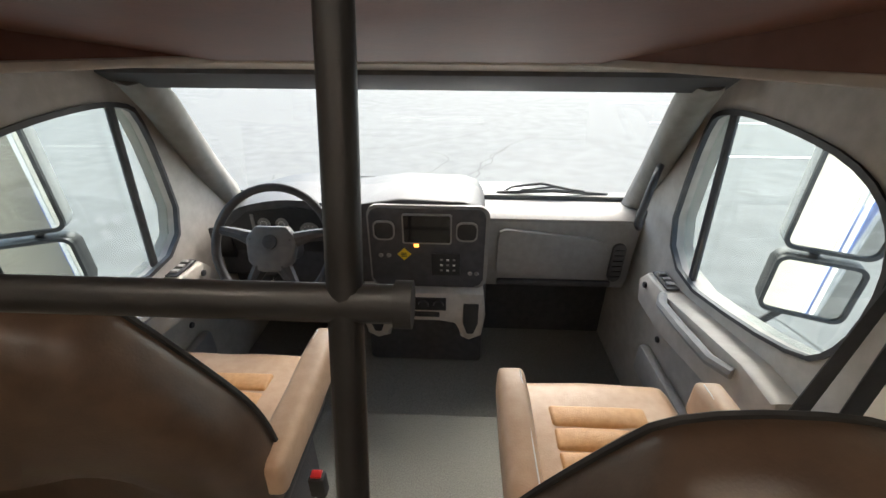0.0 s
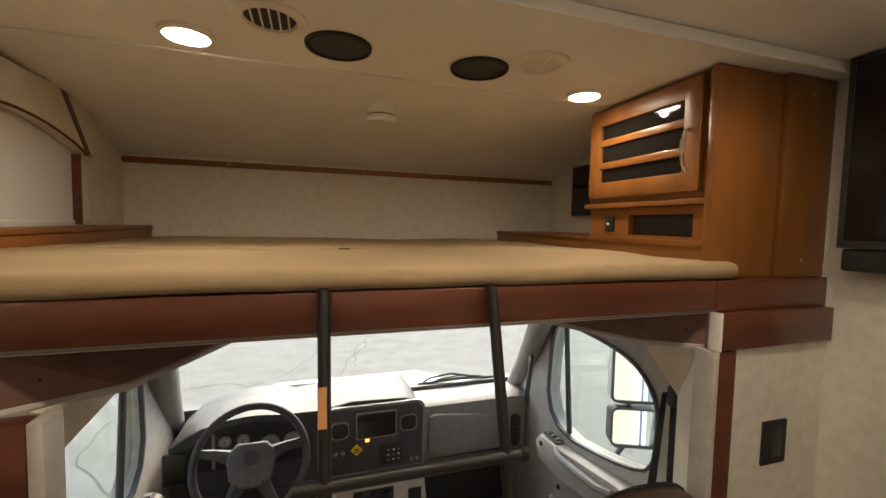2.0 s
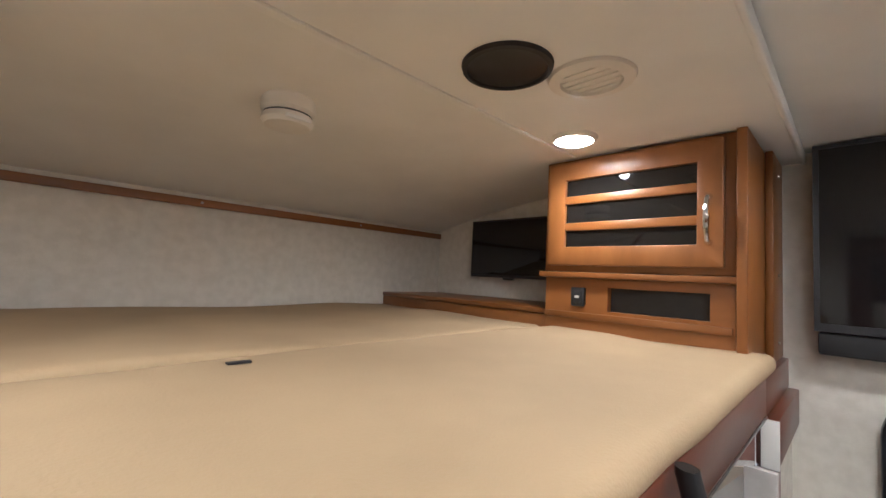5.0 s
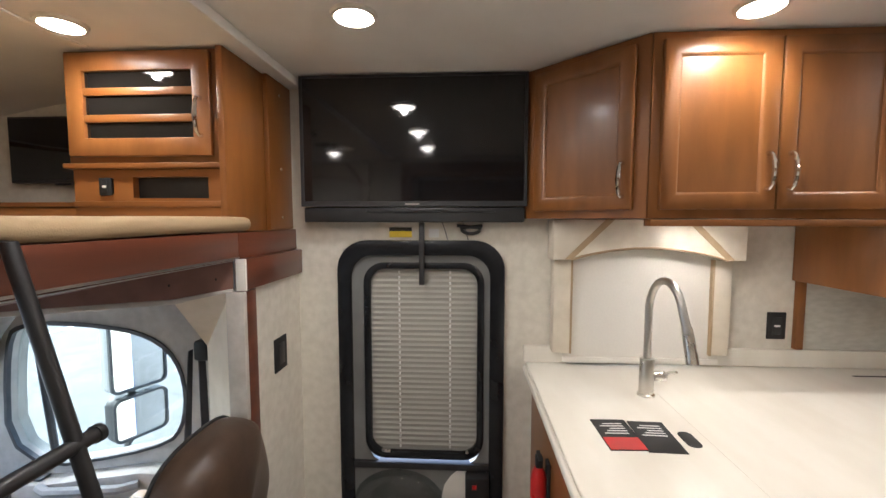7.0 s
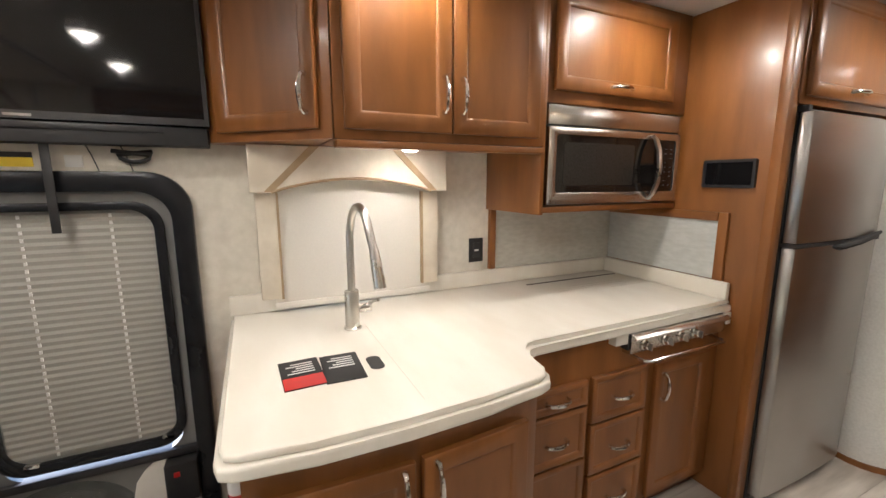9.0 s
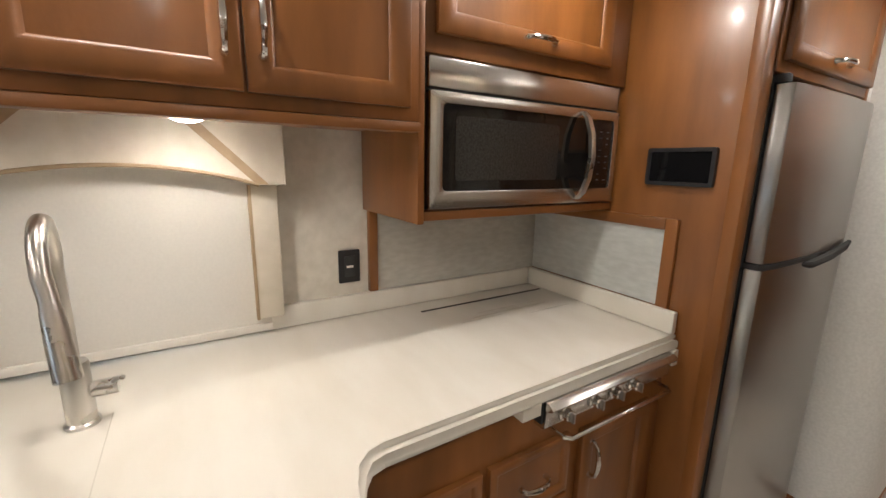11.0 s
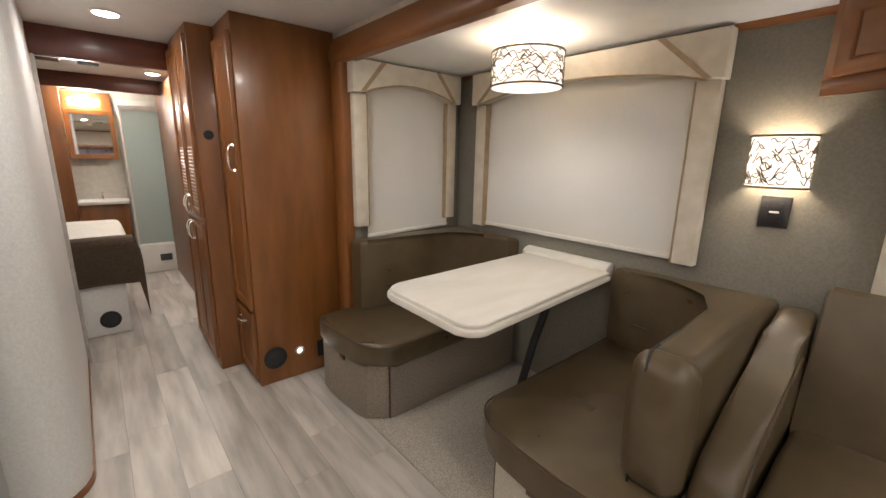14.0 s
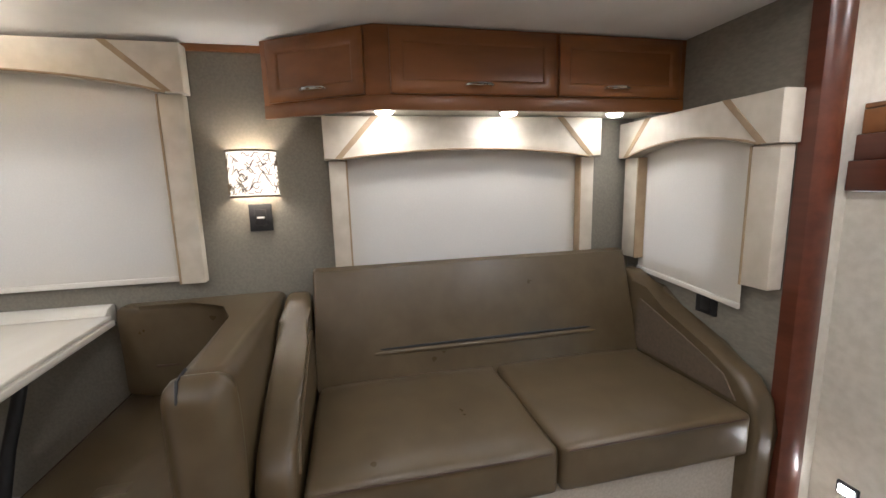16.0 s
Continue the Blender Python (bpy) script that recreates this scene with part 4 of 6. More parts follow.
# television
t = thing("television", (1.72, 0.245, 1.575), "large black flat television high on the wall", "television")
part("body", box(1.700, 1.762, -0.225, 0.715, 1.598, 2.132, 0.006), BLACK, t)
part("bezel", ring([(-0.228, 1.596), (0.718, 1.596), (0.718, 2.134), (-0.228, 2.134)], [(-0.215, 1.618), (0.705, 1.618), (0.705, 2.123), (-0.215, 2.123)], "x", 1.676, 1.699), BLACK, t)
part("screen", box(1.681, 1.699, -0.216, 0.706, 1.617, 2.124), GLOSSBLACK, t)
part("badge", box(1.6735, 1.6755, 0.215, 0.275, 1.602, 1.609), STEEL, t)
t = thing("soundbar", (1.73, 0.245, 1.515), "long black soundbar under the television", "soundbar")
part("body", box(1.684, 1.765, -0.22, 0.71, 1.530, 1.592, 0.006), MATTBLACK, t)
part("grille", box(1.678, 1.684, -0.10, 0.44, 1.570, 1.590, 0.002), BLACK, t)
t = thing("cable", (1.75, 0.0, 1.47), "short black cable looped under the soundbar", "cable")
part("loop", tube([(1.75, 0.06, 1.515)] + [(1.75, 0.0 + 0.05 * math.cos(radians(a)), 1.515 + 0.035 * math.sin(radians(a))) for a in range(200, 341, 20)] + [(1.75, -0.05, 1.515)], 0.007, 8), MATTBLACK, t)

for y in (0.115, 0.025):
    part("wire", tube([(1.764, y + 0.012, 1.531), (1.764, y, 1.50), (1.764, y - 0.014, 1.452)], 0.002, 6), DASHDARK, t, "thin grey wire")

# fire extinguisher on the cabinet end
t = thing("fire_extinguisher", (1.36, -0.237, 0.38), "small red fire extinguisher hung on the cabinet end", "extinguisher")
part("bottle", lathe([(0.018, 0), (0.026, 0.006), (0.028, 0.02), (0.028, 0.24), (0.022, 0.265), (0.014, 0.28), (0.006, 0.281)], (1.36, -0.237, 0.40), n=24), RED, t)
part("label", lathe([(0.0286, 0.08), (0.0288, 0.081), (0.0288, 0.17), (0.0286, 0.171)], (1.36, -0.237, 0.40), n=24), LABELWHITE, t)
part("valve", box(1.345, 1.375, -0.250, -0.225, 0.68, 0.72, 0.005), MATTBLACK, t)
part("lever", box(1.31, 1.375, -0.243, -0.229, 0.722, 0.732, 0.003), MATTBLACK, t)
part("bracket", box(1.34, 1.38, -0.2752, -0.262, 0.38, 0.70, 0.003), MATTBLACK, t)
part("band", lathe([(0.0295, 0), (0.030, 0.002), (0.030, 0.02), (0.0295, 0.022)], (1.36, -0.237, 0.45), n=24), MATTBLACK, t)

# ---- slide-out: dinette ----
TAUPE = surf("taupe_bench_fabric", (0.20, 0.165, 0.125), (0.27, 0.225, 0.175), (90, 90, 90), 0.85, bump=0.2, bump_scale=240)
PALEBASE = surf("pale_cream_base_fabric", (0.50, 0.45, 0.37), (0.58, 0.53, 0.45), (90, 90, 90), 0.85, bump=0.2, bump_scale=240)


def soft_prism(pts, axis, w0, w1, r=0.025, sag=0.006, seed=0):
    bm = prism(pts, axis, w0, w1, r, 4)
    for v in bm.verts:
        v.co += sag * noise.noise_vector(v.co * 5 + Vector((seed, 0, 0)))
    return bm


def seat_outline(y_front, y_back, x_end):
    """A bench seat seen from above, round at the aisle end."""
    s = 1 if y_front > y_back else -1
    d = abs(y_front - y_back)
    pts = [(-1.56, y_back), (-1.56, y_front)]
    for i in range(9):
        a = radians(90 * i / 8)
        pts.append((x_end - 0.17 + 0.16 * math.sin(a), y_front - s * 0.24 * (1 - math.cos(a))))
    for i in range(1, 6):
        pts.append((x_end - 0.01 + 0.012 * math.sin(math.pi * i / 6), y_front - s * (0.24 + (d - 0.24) * i / 6)))
    pts += [(x_end - 0.015, y_back + s * 0.05), (x_end - 0.045, y_back + s * 0.016), (x_end - 0.11, y_back)]
    return pts


for nm, yf, yb, label, base in (("rear", -2.66, -3.30, "brown leather dinette bench against the end wall", TAUPE), ("front", -2.02, -1.34, "brown leather dinette bench with a padded back", PALEBASE)):
    s = 1 if yf > yb else -1
    t = thing("dinette_bench", (-1.0, (yf + yb) / 2, 0.012), label, "bench", "dinette benches")
    end = -0.39 if nm == "rear" else -0.45
    part("seat", soft_prism(seat_outline(yf, yb, end), "z", 0.335, 0.465, 0.03, 0.006, yf), LEATHER, t)
    o = [(x - 0.03 if x > -1.5 else x, y - s * 0.03 if abs(y - yf) < 0.1 else y) for x, y in seat_outline(yf, yb, end + 0.015 if nm == "rear" else -0.47)]
    part("base", prism(o, "z", 0.012, 0.334, 0.004), base, t, "fabric covered base")
    part("seam", tube([(x, y, 0.452) for x, y in seat_outline(yf, yb, end + 0.001)[1:]], 0.0035, 5), BROWNBACK, t)
    part("pull_tab", box(end - 0.025, end - 0.012, (yf + yb) / 2 - 0.03, (yf + yb) / 2 + 0.03, 0.30, 0.325, 0.003), BROWNBACK, t)
    corner = min(o, key=lambda p: abs(p[0] + 0.55) + abs(p[1] - yf + s * 0.03))
    part("corner_piping", tube([(*corner, 0.014), (*corner, 0.333)], 0.006, 6), BROWNBACK, t)
    if nm == "rear":
        back = [(-0.66, -3.31), (-0.66, -3.20), (-0.70, -3.165), (-1.20, -3.16), (-1.34, -3.13), (-1.42, -3.05), (-1.455, -2.92), (-1.48, -2.72), (-1.57, -2.70), (-1.57, -3.31)]
        part("backrest", soft_prism(back, "z", 0.45, 0.915, 0.035, 0.007, 3), LEATHER, t)
        part("pull_fold", box(-1.25, -0.82, -3.163, -3.152, 0.60, 0.612, 0.004), BROWNBACK, t)
    else:
        back = [(-0.72, -1.47), (-0.68, -1.45), (-0.66, -1.40), (-0.68, -1.335), (-0.72, -1.315), (-1.57, -1.315), (-1.57, -1.98), (-1.50, -2.0), (-1.475, -1.90), (-1.46, -1.70), (-1.43, -1.56), (-1.36, -1.49), (-1.20, -1.47)]
        part("backrest", soft_prism(back, "z", 0.46, 0.885, 0.04, 0.007, 5), LEATHER, t)
        part("end_roll", cushion(-0.70, -0.605, -1.48, -1.31, 0.455, 0.885, 0.045, 0.016, "x", 8, 6), LEATHER, t)
        part("end_seam", tube([(-0.598, -1.44, 0.47), (-0.590, -1.425, 0.66), (-0.598, -1.43, 0.85), (-0.625, -1.435, 0.893), (-0.70, -1.44, 0.893)], 0.0045, 6), MATTBLACK, t)
        part("pull_fold", box(-1.474, -1.466, -1.86, -1.66, 0.60, 0.612, 0.003), BROWNBACK, t)
        part("strap", cushion(-0.88, -0.83, -1.80, -1.70, 0.462, 0.470, 0.003, 0.001), LEATHER, t)

t = thing("dinette_table", (-1.0, -2.29, 0.012), "white dinette table with a folding wall ledge", "table")
top = [(-1.50, -2.02), (-0.49, -1.945)] + [(-0.49 + 0.085 * math.sin(radians(a)), -2.03 + 0.085 * math.cos(radians(a))) for a in (15, 30, 45, 60, 75, 90)] + [(-0.415, -2.455)] + [(-0.50 + 0.085 * math.cos(radians(a)), -2.455 - 0.085 * math.sin(radians(a))) for a in (15, 30, 45, 60, 75, 90)] + [(-1.50, -2.585)]
lower = [(x + (0.010 if x > -1.4 else 0), y + (0.010 if y > -2.2 else -0.010)) for x, y in top]
part("tabletop", prism(top, "z", 0.828, 0.845, 0.006, 3), WHITESTONE, t)
part("lower_edge", prism(lower, "z", 0.798, 0.827, 0.008, 3), WHITESTONE, t)
part("wall_ledge", prism([(-1.578, 0.798), (-1.578, 0.874), (-1.562, 0.882), (-1.525, 0.872), (-1.503, 0.858), (-1.503, 0.798)], "y", -2.612, -2.040, 0.003), WHITESTONE, t)
part("ledge_lip", prism([(-1.502, 0.847), (-1.502, 0.857), (-1.490, 0.852), (-1.487, 0.847)], "y", -2.590, -2.036, 0.001), WHITESTONE, t)
part("leg", tube([(-1.45, -2.29, 0.797), (-1.25, -2.29, 0.42), (-1.10, -2.29, 0.03)], 0.022, 10), MATTBLACK, t, "folding black leg")
part("foot", box(-1.18, -1.02, -2.34, -2.24, 0.012, 0.03, 0.005), MATTBLACK, t)

# ---- slide-out: sofa ----
s = thing("sofa", (-1.1, -0.37, 0.012), "brown leather two-seat sofa bed with sloping arms", "sofa")
part("base", box(-1.45, -0.72, -1.16, 0.44, 0.012, 0.312, 0.006), PALEBASE, s, "pale cream fabric base")
part("seat_cushion", cushion(-1.34, -0.665, -1.165, -0.352, 0.315, 0.487, 0.022, 0.012, "z", 1), LEATHER, s)
part("seat_cushion", cushion(-1.34, -0.665, -0.342, 0.435, 0.315, 0.487, 0.022, 0.012, "z", 2), LEATHER, s)
for y0, y1 in ((-1.15, -0.36), (-0.335, 0.42)):
    part("seam", tube([(-0.664, y0 + 0.02, 0.472), (-0.658, (y0 + y1) / 2, 0.478), (-0.664, y1 - 0.02, 0.472)], 0.0035, 6), BROWNBACK, s)
prof = [(-1.292, 0.44), (-1.306, 0.49), (-1.339, 0.615), (-1.42, 0.93), (-1.445, 0.985), (-1.48, 0.995), (-1.53, 0.97), (-1.50, 0.60), (-1.44, 0.42)]
part("backrest", soft_prism([(x, z) for x, z in prof], "y", -1.175, 0.435, 0.015, 0.004, 9), LEATHER, s)
# thin black tube: the crease's shadow is put into its colour
part("fold", tube([(-1.350, -0.98, 0.618), (-1.344, -0.88, 0.621), (-1.341, -0.4, 0.622), (-1.344, 0.15, 0.621), (-1.350, 0.25, 0.618)], [0.002, 0.006, 0.007, 0.006, 0.002], 8), MATTBLACK, s, "thin black strip painting the shade in the backrest's crease")
part("fold_roll", tube([(-1.347, -1.0, 0.598), (-1.339, -0.88, 0.602), (-1.337, -0.4, 0.603), (-1.339, 0.15, 0.602), (-1.347, 0.27, 0.598)], [0.003, 0.011, 0.013, 0.011, 0.003], 10), LEATHER, s)
arm = [(-0.69, 0.012), (-0.66, 0.10), (-0.655, 0.40), (-0.67, 0.52), (-0.73, 0.595), (-0.90, 0.665), (-1.15, 0.755), (-1.28, 0.80), (-1.36, 0.86), (-1.42, 0.885), (-1.50, 0.885), (-1.50, 0.012)]
part("arm", soft_prism(arm, "y", -1.30, -1.185, 0.03, 0.005, 1), LEATHER, s)
part("arm", soft_prism(arm, "y", 0.44, 0.552, 0.03, 0.005, 2), LEATHER, s)
part("arm_lining", prism([(-0.74, 0.50), (-0.80, 0.585), (-1.0, 0.66), (-1.3, 0.76), (-1.34, 0.50)], "y", -1.186, -1.178), LEATHER, s)
part("arm_lining", prism([(-0.74, 0.50), (-0.80, 0.585), (-1.0, 0.66), (-1.3, 0.76), (-1.34, 0.50)], "y", 0.432, 0.439), surf("brown_woven_lining", (0.12, 0.09, 0.06), (0.15, 0.112, 0.076), (60, 60, 60), 0.8, bump=0.2, bump_scale=400), s, "brown woven lining")

# ---- slide-out: windows, cabinets and lamps ----
FX = lambda y: face((-1.577, y, 0), (0, 1, 0), (1, 0, 0))
window_dressing("window_blind", FX(-3.115), 1.487, 1.965, 1.770, 1.845, 0.955, 0.975, "cream padded valance with a drawn shade behind the dinette", depth=0.085, stripe=0.17, leg=0.10, leg_depth=0.055)
window_dressing("window_blind", FX(-1.087), 1.385, 1.680, 1.487, 1.53, 0.93, 0.90, "cream padded valance with a drawn shade behind the sofa", depth=0.102, stripe=0.15, leg=0.08, leg_depth=0.065)
window_dressing("window_blind", face((-0.675, -3.335, 0), (-1, 0, 0), (0, 1, 0)), 0.845, 1.975, 1.79, 1.86, 0.985, 0.925, "narrow cream padded valance with a drawn shade at the bench", depth=0.08, stripe=0.22, leg=0.09, leg_depth=0.05, span=(0.11, 0.785), tilt=0.025)
window_dressing("window_blind", face((-1.555, 0.557, 0), (1, 0, 0), (0, -1, 0)), 0.868, 1.655, 1.475, 1.53, 0.945, 0.862, "narrow cream padded valance with a drawn shade at the sofa end", depth=0.10, stripe=0.22, leg=0.11, leg_depth=0.07, span=(0.09, 0.705), tilt=-0.045)
pane_in("window_2", face((-1.60, -2.98, 1.02), (0, 1, 0), (1, 0, 0)), 1.22, 0.8)
pane_in("window_3", face((-1.60, -0.98, 0.90), (0, 1, 0), (1, 0, 0)), 1.12, 0.62)
pane_in("window_4", face((-0.84, -3.36, 0.96), (-1, 0, 0), (0, 1, 0)), 0.60, 0.86)
pane_in("window_5", face((-1.46, 0.58, 0.95), (1, 0, 0), (0, -1, 0)), 0.50, 0.55)

c = thing("wall_cabinet", (-1.4, -0.3, 1.67), "long cherry wood overhead cabinet above the sofa", "cabinet")
part("body", prism([(-1.578, -1.32), (-1.50, -1.32), (-1.235, -0.86), (-1.235, 0.557), (-1.578, 0.557)], "z", 1.70, 1.983, 0.003), WOOD_H, c)
part("underside", prism([(-1.57, -1.29), (-1.51, -1.29), (-1.25, -0.84), (-1.25, 0.55), (-1.57, 0.55)], "z", 1.688, 1.699), CREAM, c, "pale underside panel")
part("bottom_rail", prism([(-1.50, -1.322), (-1.232, -0.862), (-1.232, 0.556), (-1.25, 0.556), (-1.25, -0.856), (-1.518, -1.322)], "z", 1.665, 1.72, 0.003), WOOD_H, c)
M = face((-1.50, -1.32, 0), (0.265, 0.46, 0), (0.46, -0.265, 0))
fitted_door(c, M, 0.04, 1.725, 0.45, 0.245, (0.225, 0.035), upright=False, material=WOOD_H)
M = face((-1.235, -0.80, 0), (0, 1, 0), (1, 0, 0))
fitted_door(c, M, 0.0, 1.725, 0.70, 0.245, (0.36, 0.035), upright=False, material=WOOD_H)
fitted_door(c, M, 0.72, 1.725, 0.60, 0.245, (0.27, 0.035), upright=False, material=WOOD_H)
for y in (-0.82, -0.255, 0.29):
    downlight(-1.36, y, 1.688, 0.046, DL * 0.075, "lights under the sofa cabinet", "small round light under the overhead cabinet, lit", 0.35)


def twig_lattice(cx, cy, z0, z1, r, a0, a1, seed, count):
    """Thin dark branching lines over a round shade."""
    rnd = random.Random(seed)
    bm = bmesh.new()
    for k in range(count):
        a, z = radians(rnd.uniform(a0, a1)), rnd.uniform(z0, z1)
        da, dz = rnd.choice((-1, 1)) * rnd.uniform(0.10, 0.20), rnd.uniform(-0.02, 0.02)
        pts = []
        for i in range(7):
            f = i / 6
            aa = a + da * f * 2
            zz = z + dz * f * 2 + 0.012 * math.sin(f * 5 + k)
            if z0 < zz < z1 and radians(a0) <= aa <= radians(a1):
                pts.append((cx + r * math.cos(aa), cy + r * math.sin(aa), zz))
        if len(pts) > 2:
            add_tube(bm, pts, 0.0022, 4)
    return bm


LATTICE = surf("dark_bronze_lattice", (0.17, 0.125, 0.075), (0.22, 0.165, 0.105), (20, 20, 20), 0.5)
cx, cy, z0, z1, r = -1.10, -2.335, 1.755, 1.915, 0.165
t = thing("ceiling_lamp", (cx, cy, z0), "lit round drum ceiling lamp with a twig lattice shade", "ceiling lamp")
part("shade", lathe([(r, 0), (r + 0.001, 0.002), (r + 0.001, z1 - z0 - 0.002), (r, z1 - z0), (r - 0.004, z1 - z0), (r - 0.004, 0.002)], (cx, cy, z0), n=40), SHADEGLOW, t, "glowing cream shade")
part("diffuser", lathe([(r - 0.006, 0.004), (r * 0.6, -0.006), (0.004, -0.010)], (cx, cy, z0), n=40), SHADEGLOW, t, "glowing white bottom diffuser")
part("lattice", twig_lattice(cx, cy, z0 + 0.01, z1 - 0.01, r + 0.004, -180, 180, 5, 190), LATTICE, t, "dark twig pattern")
for z in (z0 + 0.004, z1 - 0.004):
    part("rim", tube([(cx + (r + 0.003) * math.cos(2 * math.pi * i / 40), cy + (r + 0.003) * math.sin(2 * math.pi * i / 40), z) for i in range(40)], 0.005, 6, True), LATTICE, t)
part("canopy", lathe([(0.09, 0), (0.09, -0.012), (0.02, -0.02)], (cx, cy, 1.985), n=28), WHITEP, t)
for a in (0, 120, 240):
    part("rod", tube([(cx + 0.05 * math.cos(radians(a)), cy + 0.05 * math.sin(radians(a)), 1.975), (cx + (r - 0.01) * math.cos(radians(a)), cy + (r - 0.01) * math.sin(radians(a)), z1 - 0.004)], 0.004, 6), LATTICE, t)
lamp("ceiling_lamp_bulb", "POINT", DL * 0.55, Matrix.Translation((cx, cy, 1.90)), size=0.05)
lamp("ceiling_lamp_down", "SPOT", DL * 1.0, look((cx, cy, 1.735), (cx, cy, 0)), size=0.1, spot=165)

cx, cy, z0, z1, r = -1.578, -1.41, 1.335, 1.535, 0.105
t = thing("wall_lamp", (cx, cy, z0), "lit half-round wall lamp with a twig lattice shade", "wall lamp")
half = [(cx + r * math.cos(radians(a)) * 0.85, cy + r * math.sin(radians(a))) for a in range(-90, 91, 10)]
bm = bmesh.new()
for (ax, ay), (bx, by) in zip(half, half[1:]):
    bm.faces.new([bm.verts.new(p) for p in ((ax, ay, z0), (bx, by, z0), (bx, by, z1), (ax, ay, z1))])
bmesh.ops.remove_doubles(bm, verts=bm.verts, dist=1e-5)
bmesh.ops.solidify(bm, geom=bm.faces[:], thickness=0.003)
part("shade", bm, SHADEGLOW, t, "glowing cream shade")
lat = twig_lattice(cx, cy, z0 + 0.008, z1 - 0.008, r + 0.003, -90, 90, 8, 75)
for v in lat.verts:
    v.co.x = cx + (v.co.x - cx) * 0.87
part("lattice", lat, LATTICE, t, "dark twig pattern")
for z in (z0, z1):
    part("rim", tube([(x + 0.003, y, z) for x, y in half], 0.005, 6), LATTICE, t)
part("back_plate", box(cx, cx + 0.006, cy - 0.06, cy + 0.06, z0 + 0.02, z1 - 0.02, 0.002), WHITEP, t)
lamp("wall_lamp_bulb", "POINT", DL * 0.35, Matrix.Translation((cx + 0.045, cy, (z0 + z1) / 2)), size=0.03)
socket(-1.579, -1.395, 1.235, "+x", "black wall socket under the wall lamp", 0.10, 0.125)
socket(-1.02, 0.559, 0.80, "-y", "small black socket under the shade", 0.11, 0.09)

# low light on the partition by the sofa
t = thing("step_light", (-0.55, 0.772, 0.19), "small square step light, lit white", "step light")
part("frame", box(-0.585, -0.515, 0.762, 0.775, 0.165, 0.215, 0.003), MATTBLACK, t)
part("lens", box(-0.575, -0.525, 0.757, 0.763, 0.172, 0.205, 0.003), BULB, t)

# ---- pantry and closet ----
c = thing("pantry", (-0.37, -3.66, 0), "tall cherry wood pantry beside the dinette", "cabinet")
part("body", box(-0.665, -0.095, -3.845, -3.47, 0, 2.138, 0.004), WOOD, c)
PM = face((-0.095, -3.47, 0), (0, -1, 0), (1, 0, 0))
fitted_door(c, PM, 0.02, 0.50, 0.34, 1.55, (0.04, 0.90), rail=0.06, length=0.14)
fitted_door(c, PM, 0.02, 0.06, 0.34, 0.42, (0.17, 0.35), upright=False, rail=0.05)
sp = thing("speaker", (-0.19, -3.465, 0.115), "round black speaker grille low on the pantry", "speaker", "round black speakers")
part("rim", lathe([(0.070, 0.0), (0.070, 0.008), (0.060, 0.010), (0.058, 0.004)], (-0.19, 0.17, -3.469), "y", 28), MATTBLACK, sp)
part("grille", lathe([(0.058, 0.003), (0.03, 0.006), (0.004, 0.007)], (-0.19, 0.17, -3.469), "y", 28), BLACK, sp)
t = thing("step_light", (-0.345, -3.46, 0.15), "small oval floor light low on the pantry, lit", "step light")
part("frame", lathe([(0.028, 0), (0.028, 0.006), (0.022, 0.008), (0.020, 0.006)], (-0.345, 0.175, -3.469), "y", 20), WHITEP, t)
part("lens", lathe([(0.020, 0.005), (0.003, 0.007)], (-0.345, 0.175, -3.469), "y", 20), BULB, t)
socket(-0.50, -3.469, 0.15, "+y", "black socket low on the pantry", 0.07, 0.11)

c = thing("closet", (-0.3, -4.18, 0), "tall cherry wood closet with louvred doors along the hall", "cabinet")
part("body", box(-0.665, 0.045, -4.49, -3.85, 0, 2.138, 0.004), WOOD, c)
CM = face((0.045, -3.86, 0), (0, -1, 0), (1, 0, 0))
for k in range(2):
    u = 0.01 + k * 0.31
    fitted_door(c, CM, u, 1.03, 0.30, 1.05, (0.03 + 0.24 * (1 - k), 0.06), rail=0.05)
    fitted_door(c, CM, u, 0.08, 0.30, 0.91, (0.03 + 0.24 * (1 - k), 0.84), rail=0.05)
    for i in range(16):
        bm = box(0.0, 0.19, 0, 0.014, 0, 0.004)
        bm.transform(CM @ Matrix.Translation((u + 0.055, 1.12 + i * 0.022, 0.014)) @ Matrix.Rotation(radians(-35), 4, "X"))
        part("louvre", bm, WOOD, c, smooth=0)
t = thing("thermostat", (0.0, -3.85, 1.52), "small round black dial on the closet side", "thermostat")
part("disc", lathe([(0.028, 0.0), (0.026, 0.012), (0.004, 0.014)], (-0.02, 1.53, -3.849), "y", 20), MATTBLACK, t)

# ---- bedroom and bathroom beyond the hall ----
b = thing("bed", (1.1, -5.6, 0), "bed with white linen on a pale base", "bed")
part("base", box(0.46, 1.765, -6.3, -4.98, 0.0, 0.50, 0.01), WHITEPAPER, b)
part("mattress", cushion(0.40, 1.76, -6.32, -4.96, 0.505, 0.74, 0.05, 0.015, "z", 4), LINEN, b)
t = thing("bed_throw", (0.8, -5.1, 0.75), "brown throw hanging over the foot of the bed", "blanket")


def throw(u, v):
    x = 1.7 - 1.33 * u
    s = v * 0.52
    y = -5.08 + min(s, 0.145)
    z = 0.772 - max(0, s - 0.12) * 0.9
    if u > 0.93:
        z -= (u - 0.93) * 6 * (0.3 + 0.4 * v)
        x = 0.37 - (u - 0.93) * 0.6
    return (x, y + 0.012 * math.sin(u * 21) * v, z + 0.006 * noise.noise(Vector((u * 9, v * 9, 0))))


